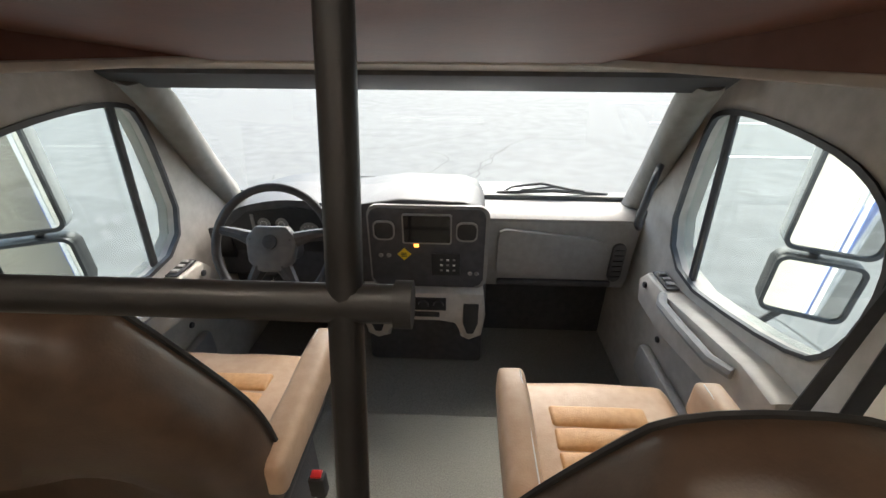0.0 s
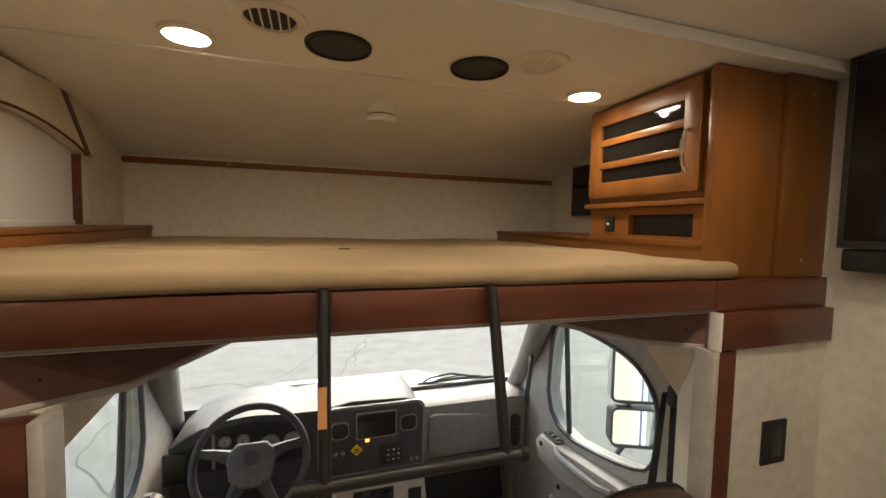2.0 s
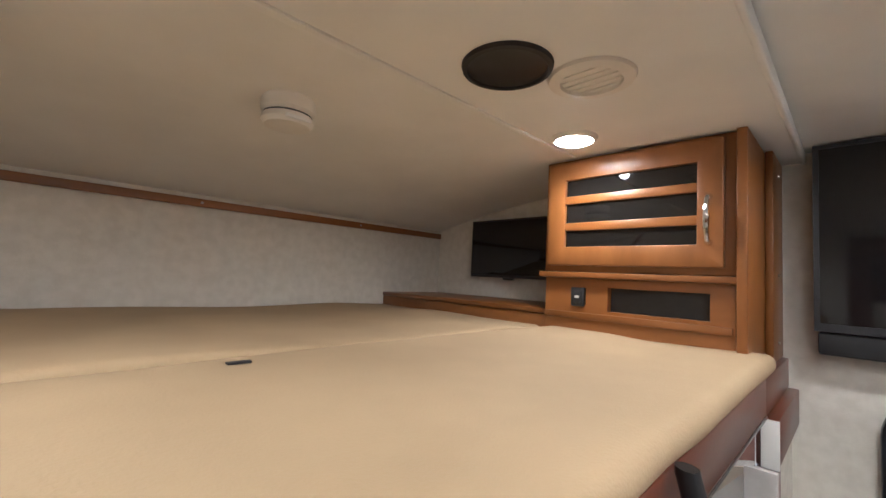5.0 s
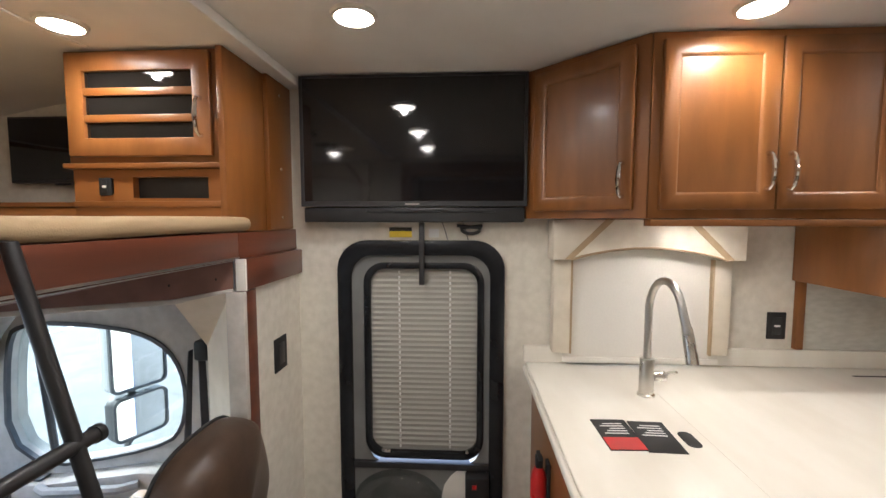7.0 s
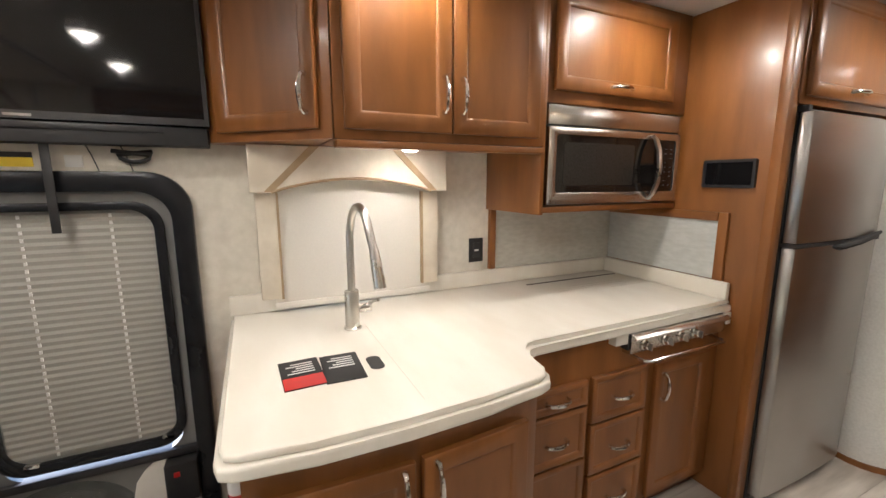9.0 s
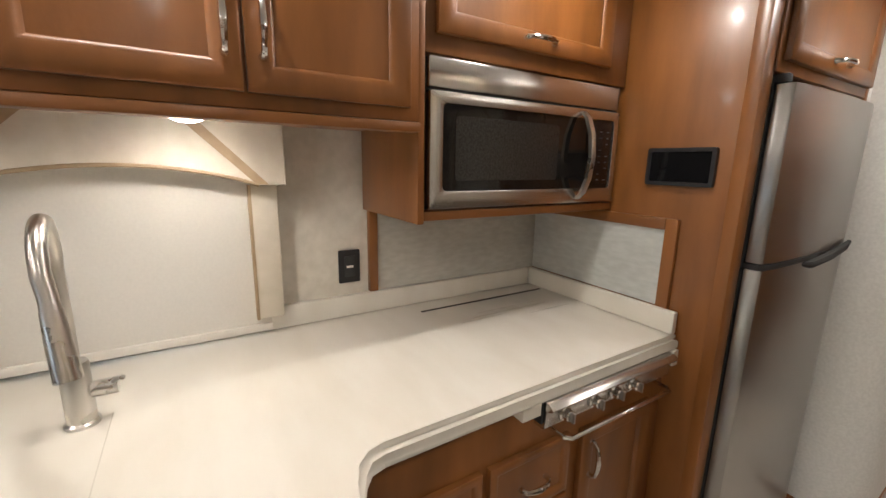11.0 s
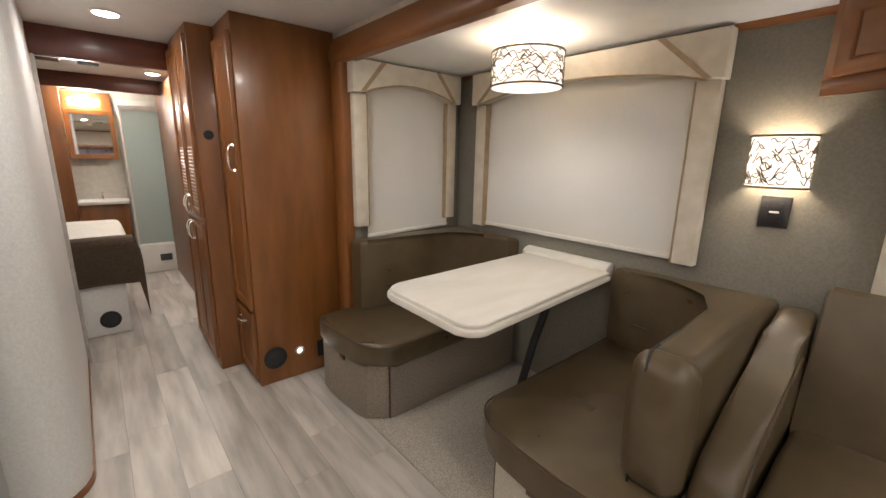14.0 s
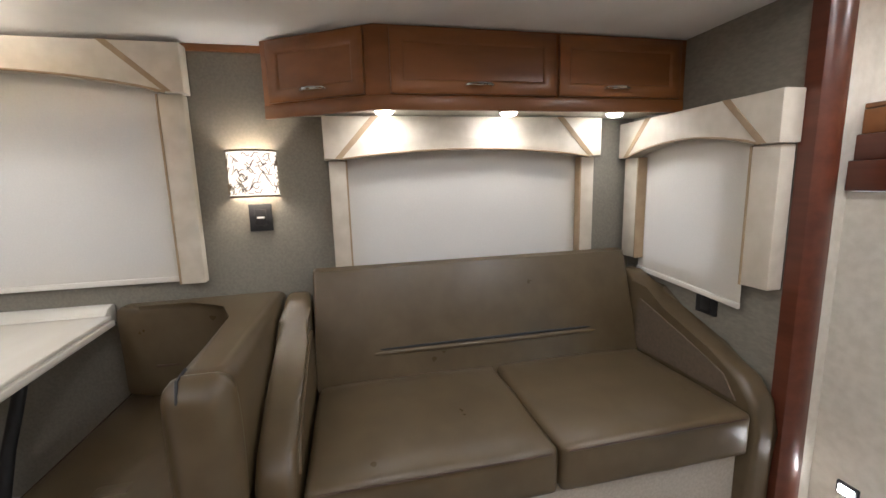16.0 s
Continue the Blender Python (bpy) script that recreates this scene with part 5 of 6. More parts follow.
bm = grid_surface(throw, 44, 20)
bmesh.ops.solidify(bm, geom=bm.faces[:], thickness=0.006)
part("cloth", bm, BROWNCLOTH, t)
sp = thing("speaker", (0.585, -4.97, 0.06), "round black speaker grille in the bed base", "speaker", "round black speakers")
part("rim", lathe([(0.068, 0.0), (0.068, 0.008), (0.058, 0.010), (0.056, 0.004)], (0.585, 0.125, -4.979), "y", 28), MATTBLACK, sp)
part("grille", lathe([(0.056, 0.003), (0.03, 0.006), (0.004, 0.007)], (0.585, 0.125, -4.979), "y", 28), BLACK, sp)
for k, x in enumerate((0.46, 0.70)):
    v = thing("ceiling_vent", (x, -5.5 - 0.0, 2.10), "small grey ceiling vent in the bedroom", "vent", "bedroom ceiling vents")
    part("frame", box(x - 0.08, x + 0.08, -5.58, -5.42, 2.098, 2.109, 0.003), WHITEP, v)
    for i in range(5):
        part("slat", box(x - 0.065, x + 0.065, -5.565 + i * 0.03, -5.553 + i * 0.03, 2.092, 2.099), DASHDARK, v, smooth=0)
part("closet_wall", box(-0.66, -0.10, -6.9, -4.57, 0, 2.1, 0.004), WOOD, None, "long cherry wood wardrobe wall in the bedroom", "wardrobe")
# bathroom wall
part("bathroom_panel", box(0.72, 1.76, -7.02, -6.98, 0, 2.1, 0.003), WOOD, None, "cherry wood bathroom partition", "panel")
v = thing("vanity", (0.5, -7.1, 0), "cherry wood vanity with a white basin top", "vanity")
part("body", box(0.28, 0.715, -7.235, -6.93, 0, 0.83, 0.004), WOOD, v)
part("basin_top", box(0.26, 0.715, -7.235, -6.88, 0.832, 0.87, 0.008), WHITEP, v)
part("tap", tube([(0.5, -7.15, 0.87), (0.5, -7.15, 0.94), (0.5, -7.08, 0.95), (0.5, -7.05, 0.93)], 0.012, 8), CHROME, v)
mc = thing("mirror_cabinet", (0.5, -7.15, 1.33), "wood framed mirror cabinet over the basin", "mirror")
part("frame", ring([(0.29, 1.33), (0.715, 1.33), (0.715, 1.85), (0.29, 1.85)], [(0.335, 1.375), (0.67, 1.375), (0.67, 1.805), (0.335, 1.805)], "y", -7.235, -7.10), WOOD, mc)
part("mirror", box(0.334, 0.671, -7.235, -7.115, 1.374, 1.806), MIRROR, mc)
l = thing("vanity_light", (0.5, -7.15, 1.88), "lit bar light above the mirror", "light")
part("board", box(0.29, 0.715, -7.235, -7.20, 1.853, 2.05, 0.003), WOOD_X, l)
part("tube", box(0.40, 0.66, -7.198, -7.14, 1.90, 1.97, 0.01), BULB, l)
lamp("vanity_lamp", "POINT", DL * 0.8, Matrix.Translation((0.53, -7.08, 1.93)), size=0.05)
sh = thing("shower", (0.02, -7.05, 0), "corner shower with frosted glass and a white tray", "shower")
part("tray", box(-0.25, 0.255, -7.235, -6.80, 0, 0.34, 0.02), WHITEP, sh)
part("tray_vent", box(-0.06, 0.06, -6.80, -6.79, 0.14, 0.22), DASHDARK, sh)
part("wall_liner", box(-0.25, 0.255, -7.238, -7.225, 0.34, 2.0), WHITEP, sh)
part("glass_panel", box(-0.23, 0.25, -6.828, -6.820, 0.36, 1.86), FROST, sh)
for x in (-0.245, 0.235):
    part("rail_post", box(x, x + 0.02, -6.84, -6.81, 0.341, 1.90, 0.004), WHITEP, sh)
part("top_rail", box(-0.245, 0.255, -6.84, -6.81, 1.861, 1.905, 0.004), WHITEP, sh)

# ---- bunk over the cab ----
t = thing("bunk_beam", (0.5, 0.78, 1.40), "dark cherry wood beam along the bunk's edge", "beam", kind="")
part("board", box(-0.298, 1.298, 0.780, 0.801, 1.415, 1.500, 0.004), WOOD_DARK, t)
part("metal_edge", box(-0.298, 1.298, 0.778, 0.780, 1.412, 1.417), STEEL, t)
# the vinyl panel slopes down from the beam to a pale front edge, with a folded wing at each side
rear, low = [(-0.298, 0.803, 1.408), (1.298, 0.803, 1.408)], [(-0.298, 0.803, 1.302), (1.298, 0.803, 1.302)]
knee, front = [(-0.160, 0.965, 1.276), (1.233, 0.965, 1.276)], [(0.065, 1.53, 1.264), (1.005, 1.53, 1.264)]
bm = bmesh.new()
va, vb, vk, vc = ([bm.verts.new(p) for p in row] for row in (rear, low, knee, front))
for face_verts in ((va[0], va[1], vc[1], vc[0]), (va[1], vk[1], vc[1]), (va[1], vb[1], vk[1]), (va[0], vc[0], vk[0]), (va[0], vk[0], vb[0])):
    bm.faces.new(face_verts)
bmesh.ops.recalc_face_normals(bm, faces=bm.faces)
bmesh.ops.solidify(bm, geom=bm.faces[:], thickness=0.004)
part("sloping_panel", bm, surf("brown_grey_vinyl_panel", (0.16, 0.078, 0.060), (0.20, 0.102, 0.080), (12, 12, 12), 0.55, bump=0.1), t, "brown grey vinyl panel with screws", smooth=20)
part("panel_edge", tube([low[0], knee[0], front[0], front[1], knee[1], low[1]], 0.010, 8), PANEL, t, "pale edge trim")
for side in (0, 1):
    for f in ((0.50, 0.30, 0.20), (0.45, 0.40, 0.15)):
        third = front if f[0] < 0.5 else low
        p = [f[0] * rear[side][i] + f[1] * knee[side][i] + f[2] * third[side][i] for i in range(3)]
        part("screw", lathe([(0.006, 0), (0.005, -0.004), (0.001, -0.005)], (p[0], p[2] - 0.004, p[1]), "y", 10), MATTBLACK, t)
for nm, x0, x1 in (("right", 1.302, 1.768), ("left", -0.678, -0.302)):
    t = thing("bunk_fascia", ((x0 + x1) / 2, 0.76, 1.29), "dark cherry wood block beside the bunk beam", "fascia", "bunk fascias")
    part("board", box(x0, x1, 0.758, 0.801, 1.302, 1.408, 0.004), WOOD_DARK, t)
    part("top_cap", box(x0, x1, 0.782, 0.801, 1.409, 1.498, 0.003), WOOD_DARK, t)
    xe = x0 - 0.012 if nm == "right" else x1
    part("metal_edge", box(xe, xe + 0.010, 0.756, 0.79, 1.302, 1.410, 0.001), WHITEP, t, "pale metal end strip")
part("bunk_deck", box(-0.678, 1.768, 0.802, 2.368, 1.44, 1.498), WOOD_X, None, "wood deck under the bunk mattress", "deck", kind=S)


def mattress(u0, u1, v0, v1, z0, z1, seed):
    bm = bmesh.new()
    add_box(bm, u0, u1, v0, v1, z0, z1)
    bevel(bm, 0.022, 4)
    bmesh.ops.subdivide_edges(bm, edges=[e for e in bm.edges if e.calc_length() > 0.2], cuts=14, use_grid_fill=True)
    for v in bm.verts:
        v.co.z += 0.010 * noise.noise(Vector((v.co.x * 2.2, v.co.y * 2.5, seed))) + 0.003 * noise.noise(Vector((v.co.x * 9, v.co.y * 9, seed)))
        v.co.y += 0.004 * noise.noise(Vector((v.co.x * 6, 1.0, seed)))
    return bm


t = thing("bunk_mattress", (0.35, 1.1, 1.50), "thin tan fabric covered bunk mattress in two sections", "mattress")
part("front_section", mattress(-0.60, 1.375, 0.768, 1.38, 1.502, 1.550, 1.0), MATTRESS, t)
part("rear_section", mattress(-0.60, 1.345, 1.395, 2.33, 1.502, 1.548, 5.0), MATTRESS, t)
t2 = part("tag", box(0.30, 0.335, 1.30, 1.312, 1.551, 1.554), MATTBLACK, t)

# curb shelves at both sides of the bunk
for x0, x1, y0 in ((1.37, 1.768, 1.385), (-0.678, -0.56, 0.804)):
    t = thing("bunk_ledge", ((x0 + x1) / 2, 1.9, 1.50), "low cherry wood ledge along the bunk wall", "ledge", "bunk ledges")
    part("box", box(x0, x1, y0, 2.365, 1.50, 1.585, 0.003), WOOD_H, t)
    part("top_edge", box(x0 - 0.006 if x0 > 1 else x0, x1 if x0 > 1 else x1 + 0.006, y0, 2.365, 1.586, 1.604, 0.004), WOOD_H, t)
part("trim_bunk_front", box(-0.678, 1.76, 2.352, 2.369, 1.915, 1.945, 0.004), WOOD_X, None, "thin cherry wood strip along the front wall", "trim", kind=S)
for x in (-0.2, 0.5, 1.2):
    part("strip_screw", lathe([(0.005, 0), (0.004, -0.003), (0.001, -0.004)], (x, 1.93, 2.352), "y", 10), STEEL, None, "small screw in the wood strip", "screw", "strip screws", S)

# bunk cabinet
c = thing("bunk_cabinet", (1.54, 1.1, 1.50), "cherry wood bunk cabinet with a glazed barred door", "cabinet")
part("upper_box", box(1.325, 1.768, 0.84, 1.385, 1.735, 2.108, 0.003), WOOD, c)
part("cornice", box(1.31, 1.768, 0.83, 1.40, 1.716, 1.734, 0.004), WOOD_H, c)
low = slab("x", 1.335, 1.36, 0.845, 1.385, 1.50, 1.715, [(0.90, 1.17, 1.615, 1.688), (1.24, 1.29, 1.63, 1.685)])
part("lower_face", low, WOOD_H, c)
# solid black block gives the openings their inner shade by colour
part("lower_back", box(1.361, 1.768, 0.845, 1.385, 1.50, 1.715), MATTBLACK, c, "black block painting the shade in the openings")
part("lower_rail", box(1.328, 1.335, 0.85, 1.385, 1.585, 1.605, 0.002), WOOD_H, c)
part("side_panel", box(1.30, 1.768, 0.815, 0.838, 1.50, 2.108, 0.003), WOOD, c)
part("corner_board", box(1.56, 1.768, 0.795, 0.814, 1.50, 2.108, 0.003), WOOD, c)
for z in (1.55, 1.75, 2.05):
    part("screw", lathe([(0.006, 0), (0.005, -0.003), (0.001, -0.004)], (1.66, z, 0.7945), "y", 10), CHROME, c)
DM = face((1.323, 1.365, 0), (0, -1, 0), (-1, 0, 0))
fr = ring([(0.0, 1.755), (0.50, 1.755), (0.50, 2.095), (0.0, 2.095)], [(0.06, 1.815), (0.44, 1.815), (0.44, 2.035), (0.06, 2.035)], "z", 0.0, 0.020, 0.003)
fr.transform(DM)
d = part("door", fr, WOOD, c)
part("glass", loc_box(DM, 0.059, 0.441, 1.814, 2.036, 0.003, 0.007), DARKGLASS, d, "dark glass")
for z in (1.867, 1.955):
    part("bar", loc_box(DM, 0.059, 0.441, z, z + 0.026, 0.008, 0.018, 0.003), WOOD_H, d)
part("handle", pull(DM @ Matrix.Translation((0, 0, 0.02)), 0.468, 1.88, 0.12), CHROME, d, "chrome arched handle")
socket(1.334, 1.265, 1.655, "-x", "small black socket in the bunk cabinet", 0.045, 0.06)

t = thing("bunk_television", (1.75, 1.84, 1.70), "small black television on the bunk wall", "television")
part("body", box(1.725, 1.765, 1.58, 2.08, 1.705, 2.0, 0.005), BLACK, t)
part("screen", box(1.721, 1.7245, 1.59, 2.07, 1.72, 1.99, 0.001), GLOSSBLACK, t)
part("foot_sensor", box(1.715, 1.735, 1.80, 1.86, 1.695, 1.706, 0.003), BLACK, t)

# bunk window on the driver's side
window_dressing("window_blind", face((-0.677, 0.98, 0), (0, 1, 0), (1, 0, 0)), 0.98, 2.09, 1.88, 1.96, 1.61, 1.615, "cream padded valance with a drawn shade beside the bunk", depth=0.06, stripe=0.2, stripe_material=WOOD_DARK)
pane_in("window_6", face((-0.70, 1.05, 1.62), (0, 1, 0), (1, 0, 0)), 0.80, 0.30)

# ceiling speakers, vents and smoke alarm
for x, y in ((0.285, 1.09), (0.695, 1.10)):
    t = thing("ceiling_speaker", (x, y, 2.10), "round black ceiling speaker", "speaker", "round black ceiling speakers")
    part("rim", lathe([(0.088, 0), (0.086, -0.008), (0.078, -0.010), (0.076, -0.004)], (x, y, 2.1095), n=36), MATTBLACK, t)
    part("grille", lathe([(0.077, -0.004), (0.05, -0.008), (0.004, -0.010)], (x, y, 2.1095), n=36), BLACK, t)
for x, y in ((0.125, 0.99), (0.84, 1.0)):
    t = thing("ceiling_vent", (x, y, 2.10), "round white ceiling air vent", "vent", "round ceiling vents")
    part("flange", lathe([(0.085, 0), (0.082, -0.006), (0.060, -0.009), (0.058, -0.002)], (x, y, 2.1095), n=36), WHITEP, t)
    part("throat", lathe([(0.057, -0.0024), (0.004, -0.0028)], (x, y, 2.1095), n=28), MATTBLACK if x < 0.5 else WHITEP, t)
    for i in range(5):
        h = math.sqrt(max(0, 0.056 ** 2 - ((i - 2) * 0.02) ** 2))
        part("vane", box(x + (i - 2) * 0.02 - 0.002, x + (i - 2) * 0.02 + 0.002, y - h, y + h, 2.104, 2.1075), WHITEP, t, smooth=0)
t = thing("smoke_alarm", (0.48, 1.585, 2.05), "round cream smoke alarm on the sloping ceiling", "smoke alarm")
part("base", lathe([(0.062, 0.03), (0.062, -0.004), (0.054, -0.012), (0.054, -0.016)], (0.48, 1.585, 2.078), n=32), WHITEP, t)
part("cap", lathe([(0.057, -0.017), (0.060, -0.030), (0.052, -0.040), (0.02, -0.045), (0.003, -0.045)], (0.48, 1.585, 2.078), n=32), WHITEP, t)
part("slot_band", lathe([(0.0555, -0.0125), (0.0560, -0.0165)], (0.48, 1.585, 2.078), n=32), DASHDARK, t)
part("label", box(0.45, 0.51, 1.523, 1.527, 2.042, 2.050), LABELWHITE, t)
t = thing("ceiling_vent", (0.18, -2.66, 2.10), "small white slotted ceiling vent", "vent", "round ceiling vents")
part("flange", lathe([(0.075, 0), (0.072, -0.006), (0.050, -0.009), (0.048, -0.002)], (0.2, -2.72, 2.1095), n=30), WHITEP, t)
for i in range(5):
    part("vane", box(0.2 + (i - 2) * 0.018 - 0.003, 0.2 + (i - 2) * 0.018 + 0.003, -2.76, -2.68, 2.101, 2.107), DASHGREY, t, smooth=0)

# ladder hooked on the beam
t = thing("bunk_ladder", (0.42, 0.5, 0), "black tubular bunk ladder leaning on the beam", "ladder")


def rail_at(x, z):
    return (x, 0.762 - (1.50 - z) * 0.27, z)


for x in (0.24, 0.60):
    part("post", tube([rail_at(x, 0.02), rail_at(x, 0.8), rail_at(x, 1.505), (x, 0.763, 1.508)], 0.0125, 14), LADDERBLACK, t)
    part("foot", tube([rail_at(x, 0.0), rail_at(x, 0.03)], 0.016, 14), BLACK, t)
part("rung", tube([rail_at(0.195, 1.165), rail_at(0.635, 1.165)], 0.0135, 14), LADDERBLACK, t)
for x in (0.19, 0.64):
    part("end_cap", tube([rail_at(x - 0.006, 1.165), rail_at(x + 0.006, 1.165)], 0.0165, 14), MATTBLACK, t)
bm = prism([(rail_at(0, z)[1] - d, z) for z, d in ((1.265, 0.0135), (1.335, 0.0135), (1.335, 0.0145), (1.265, 0.0145))], "x", 0.228, 0.244)
part("label", bm, ORANGE, t, "orange paper label")

# ---- cab ----
CX = 0.525
mx = lambda x: 2 * CX - x
part("cab_floor", box(-0.50, 1.55, 1.68, 2.45, -0.30, -0.25), CABCARPET, None, "dark grey carpeted cab floor", "floor", kind=S)
part("cab_floor_step", box(-0.50, 1.55, 0.80, 1.68, -0.30, -0.15, 0.02, 3), CABCARPET, None, "raised carpeted cab floor behind the seats", "floor", kind=S)
part("cab_step_riser", box(-0.30, 1.37, 0.78, 0.802, -0.30, -0.006), CARPET, None, "carpeted riser between coach and cab", "floor", kind=S)
part("cab_firewall", box(-0.50, 1.55, 2.40, 2.46, -0.30, 0.60), DASHDARK, None, "dark firewall under the dashboard", "wall", kind=S)
WIN = [(1.95, 0.47), (1.25, 0.60), (1.15, 0.72), (1.155, 0.95), (1.28, 1.08), (1.55, 1.12), (1.82, 1.12), (1.92, 1.06)]
OUT = [(2.42, -0.30), (1.10, -0.30), (0.84, 0.2), (0.84, 1.05), (0.84, 1.40), (1.5, 1.40), (1.92, 1.30), (2.42, 0.62)]
WIN = smooth_outline(WIN)
OUT = [p for p in OUT for _ in range(4)]
OUT = [((OUT[i][0] * (4 - i % 4) + OUT[(i + 4) % 32][0] * (i % 4)) / 4, (OUT[i][1] * (4 - i % 4) + OUT[(i + 4) % 32][1] * (i % 4)) / 4) for i in range(32)]
for nm, sgn in (("right", 1), ("left", -1)):
    X = (lambda x: x) if sgn > 0 else mx
    bm = bmesh.new()
    add_ring(bm, OUT, WIN, "x", X(1.52), X(1.60))
    part("cab_wall_" + nm, bm, PANEL, None, "warm grey moulded cab side round the door window", "wall", kind=S)
    w = thing("cab_window_" + nm, (X(1.55), 1.6, 0.47), "cab door window with a dark divider bar", "window", kind=S)
    grow = [(y + (y - 1.55) * 0.012, z + (z - 0.8) * 0.02) for y, z in WIN]
    bm = bmesh.new()
    add_ring(bm, grow, [(y - (y - 1.55) * 0.02, z - (z - 0.8) * 0.03) for y, z in WIN], "x", X(1.512), X(1.53))
    part("seal", bm, DASHDARK, w, "dark rubber seal")
    part("divider", tube([(X(1.53), 1.80, 1.12), (X(1.545), 1.755, 0.49)], 0.014, 8), DASHDARK, w)
    p = part("pane", prism(WIN, "x", X(1.56), X(1.564)), WINDSCREEN, w)
    p.visible_shadow = False
    # cream trim from the jamb to the door post
    bm = bmesh.new()
    jamb, kneep, post = (X(1.296), 0.806, 1.302), (X(1.235), 0.966, 1.278), (X(1.405), 0.966, 1.085)
    vj, vk, vp, vq, vr = (bm.verts.new(p) for p in (jamb, kneep, post, (post[0], post[1], -0.15), (jamb[0], jamb[1], -0.15)))
    bm.faces.new((vj, vk, vp))
    bm.faces.new((vj, vp, vq, vr))
    bmesh.ops.recalc_face_normals(bm, faces=bm.faces)
    bmesh.ops.solidify(bm, geom=bm.faces[:], thickness=0.012)
    part("cab_corner_" + nm, bm, CREAM, None, "cream moulded trim behind the cab door with a cut shoulder", "trim", kind=S, smooth=20)
    # door trim
    d = thing("cab_door_trim", (X(1.5), 1.6, -0.2), "grey moulded cab door panel with armrest and switches", "door panel", "cab door panels")
    part("armrest", prism([(1.93, 0.42), (1.88, 0.475), (1.70, 0.48), (1.30, 0.545), (1.16, 0.55), (1.14, 0.50), (1.25, 0.40), (1.70, 0.32), (1.90, 0.33)], "x", X(1.44), X(1.518), 0.012), PANEL, d)
    part("grip", tube([(X(1.435), 1.72, 0.47), (X(1.405), 1.66, 0.475), (X(1.40), 1.50, 0.49), (X(1.405), 1.36, 0.50), (X(1.435), 1.30, 0.505)], 0.018, 8), DASHGREY, d)
    part("switch_plate", box(X(1.455), X(1.505), 1.74, 1.87, 0.482, 0.49, 0.003), DASHDARK, d)
    for i in range(3):
        part("switch", box(X(1.465), X(1.495), 1.76 + i * 0.035, 1.78 + i * 0.035, 0.491, 0.499, 0.002), DASHGREY, d)
    part("speaker", lathe([(0.055, 0), (0.052, -0.010 * sgn), (0.03, -0.006 * sgn), (0.003, -0.004 * sgn)], (1.25, 0.30, X(1.519)), "x", 24), DASHDARK, d)
    part("pocket", box(X(1.47), X(1.518), 1.35, 1.85, 0.0, 0.14, 0.02), DASHGREY, d)
    for i, (y, z) in enumerate(((1.80, 0.20), (1.86, 0.43))):
        part("cap", lathe([(0.014, 0), (0.012, -0.008 * sgn), (0.002, -0.009 * sgn)], (y, z, X(1.519 if i == 0 else 1.438)), "x", 14), DASHDARK, d)
    # windscreen pillar
    part("cab_pillar_" + nm, tube([(X(1.42), 1.80, 1.22), (X(1.45), 1.93, 1.10), (X(1.50), 2.15, 0.82), (X(1.55), 2.40, 0.52)], 0.062, 12), surf("grey_pillar_trim_" + nm, (0.22, 0.215, 0.20), (0.27, 0.265, 0.25), (20, 20, 20), 0.6, bump=0.1), None, "grey windscreen pillar trim", "pillar", kind=S)
    # mirrors
    m = thing("door_mirror", (X(1.875), 1.66, 0.40), "tall truck door mirror with a small lower mirror", "mirror", "door mirrors")
    for nm2, z0, z1, h in (("upper", 0.70, 1.11, 0.125), ("lower", 0.455, 0.675, 0.122)):
        cxm = X(1.875)
        turn = Matrix.Translation((cxm, 1.66, 0)) @ Matrix.Rotation(radians(-24 * sgn), 4, "Z") @ Matrix.Translation((-cxm, -1.66, 0))

        def turned(bm):
            bm.transform(turn)
            return bm

        sh = part(nm2 + "_shell", turned(prism(rounded(cxm - h, cxm + h, z0, z1, 0.035, 5), "y", 1.652, 1.72, 0.012)), WHITEPAINT if nm2 == "upper" else DASHDARK, m)
        part("rim", turned(ring(rounded(cxm - h, cxm + h, z0, z1, 0.035, 5), rounded(cxm - h + 0.012, cxm + h - 0.012, z0 + 0.012, z1 - 0.012, 0.028, 5), "y", 1.636, 1.652)), DASHDARK, sh)
        part("glass", turned(prism(rounded(cxm - h + 0.011, cxm + h - 0.011, z0 + 0.011, z1 - 0.011, 0.028, 5), "y", 1.644, 1.651)), MIRROR, sh)
    part("bracket", tube([(X(1.60), 1.95, 0.28), (X(1.72), 1.90, 0.30), (X(1.84), 1.74, 0.36), (X(1.875), 1.70, 0.46)], 0.016, 8), DASHDARK, m)
    part("stay", tube([(X(1.875), 1.70, 0.66), (X(1.875), 1.70, 0.72)], 0.016, 8), DASHDARK, m)
    # seat belt
    b = thing("seat_belt", (X(1.46), 1.05, 0.3), "dark seat belt hanging from the door post", "seat belt", "seat belts")
    part("anchor", box(X(1.44), X(1.49), 1.0, 1.06, 1.0, 1.08, 0.012), MATTBLACK, b)
    part("webbing", prism([(X(1.445), 1.05), (X(1.485), 1.05), (X(1.50), 0.20), (X(1.445), 0.20)], "y", 1.04, 1.043), DASHDARK, b)
    part("slack", prism([(X(1.44), 1.04), (X(1.465), 1.04), (X(1.42), 0.55), (X(1.375), 0.55)], "y", 1.075, 1.078), DASHDARK, b)

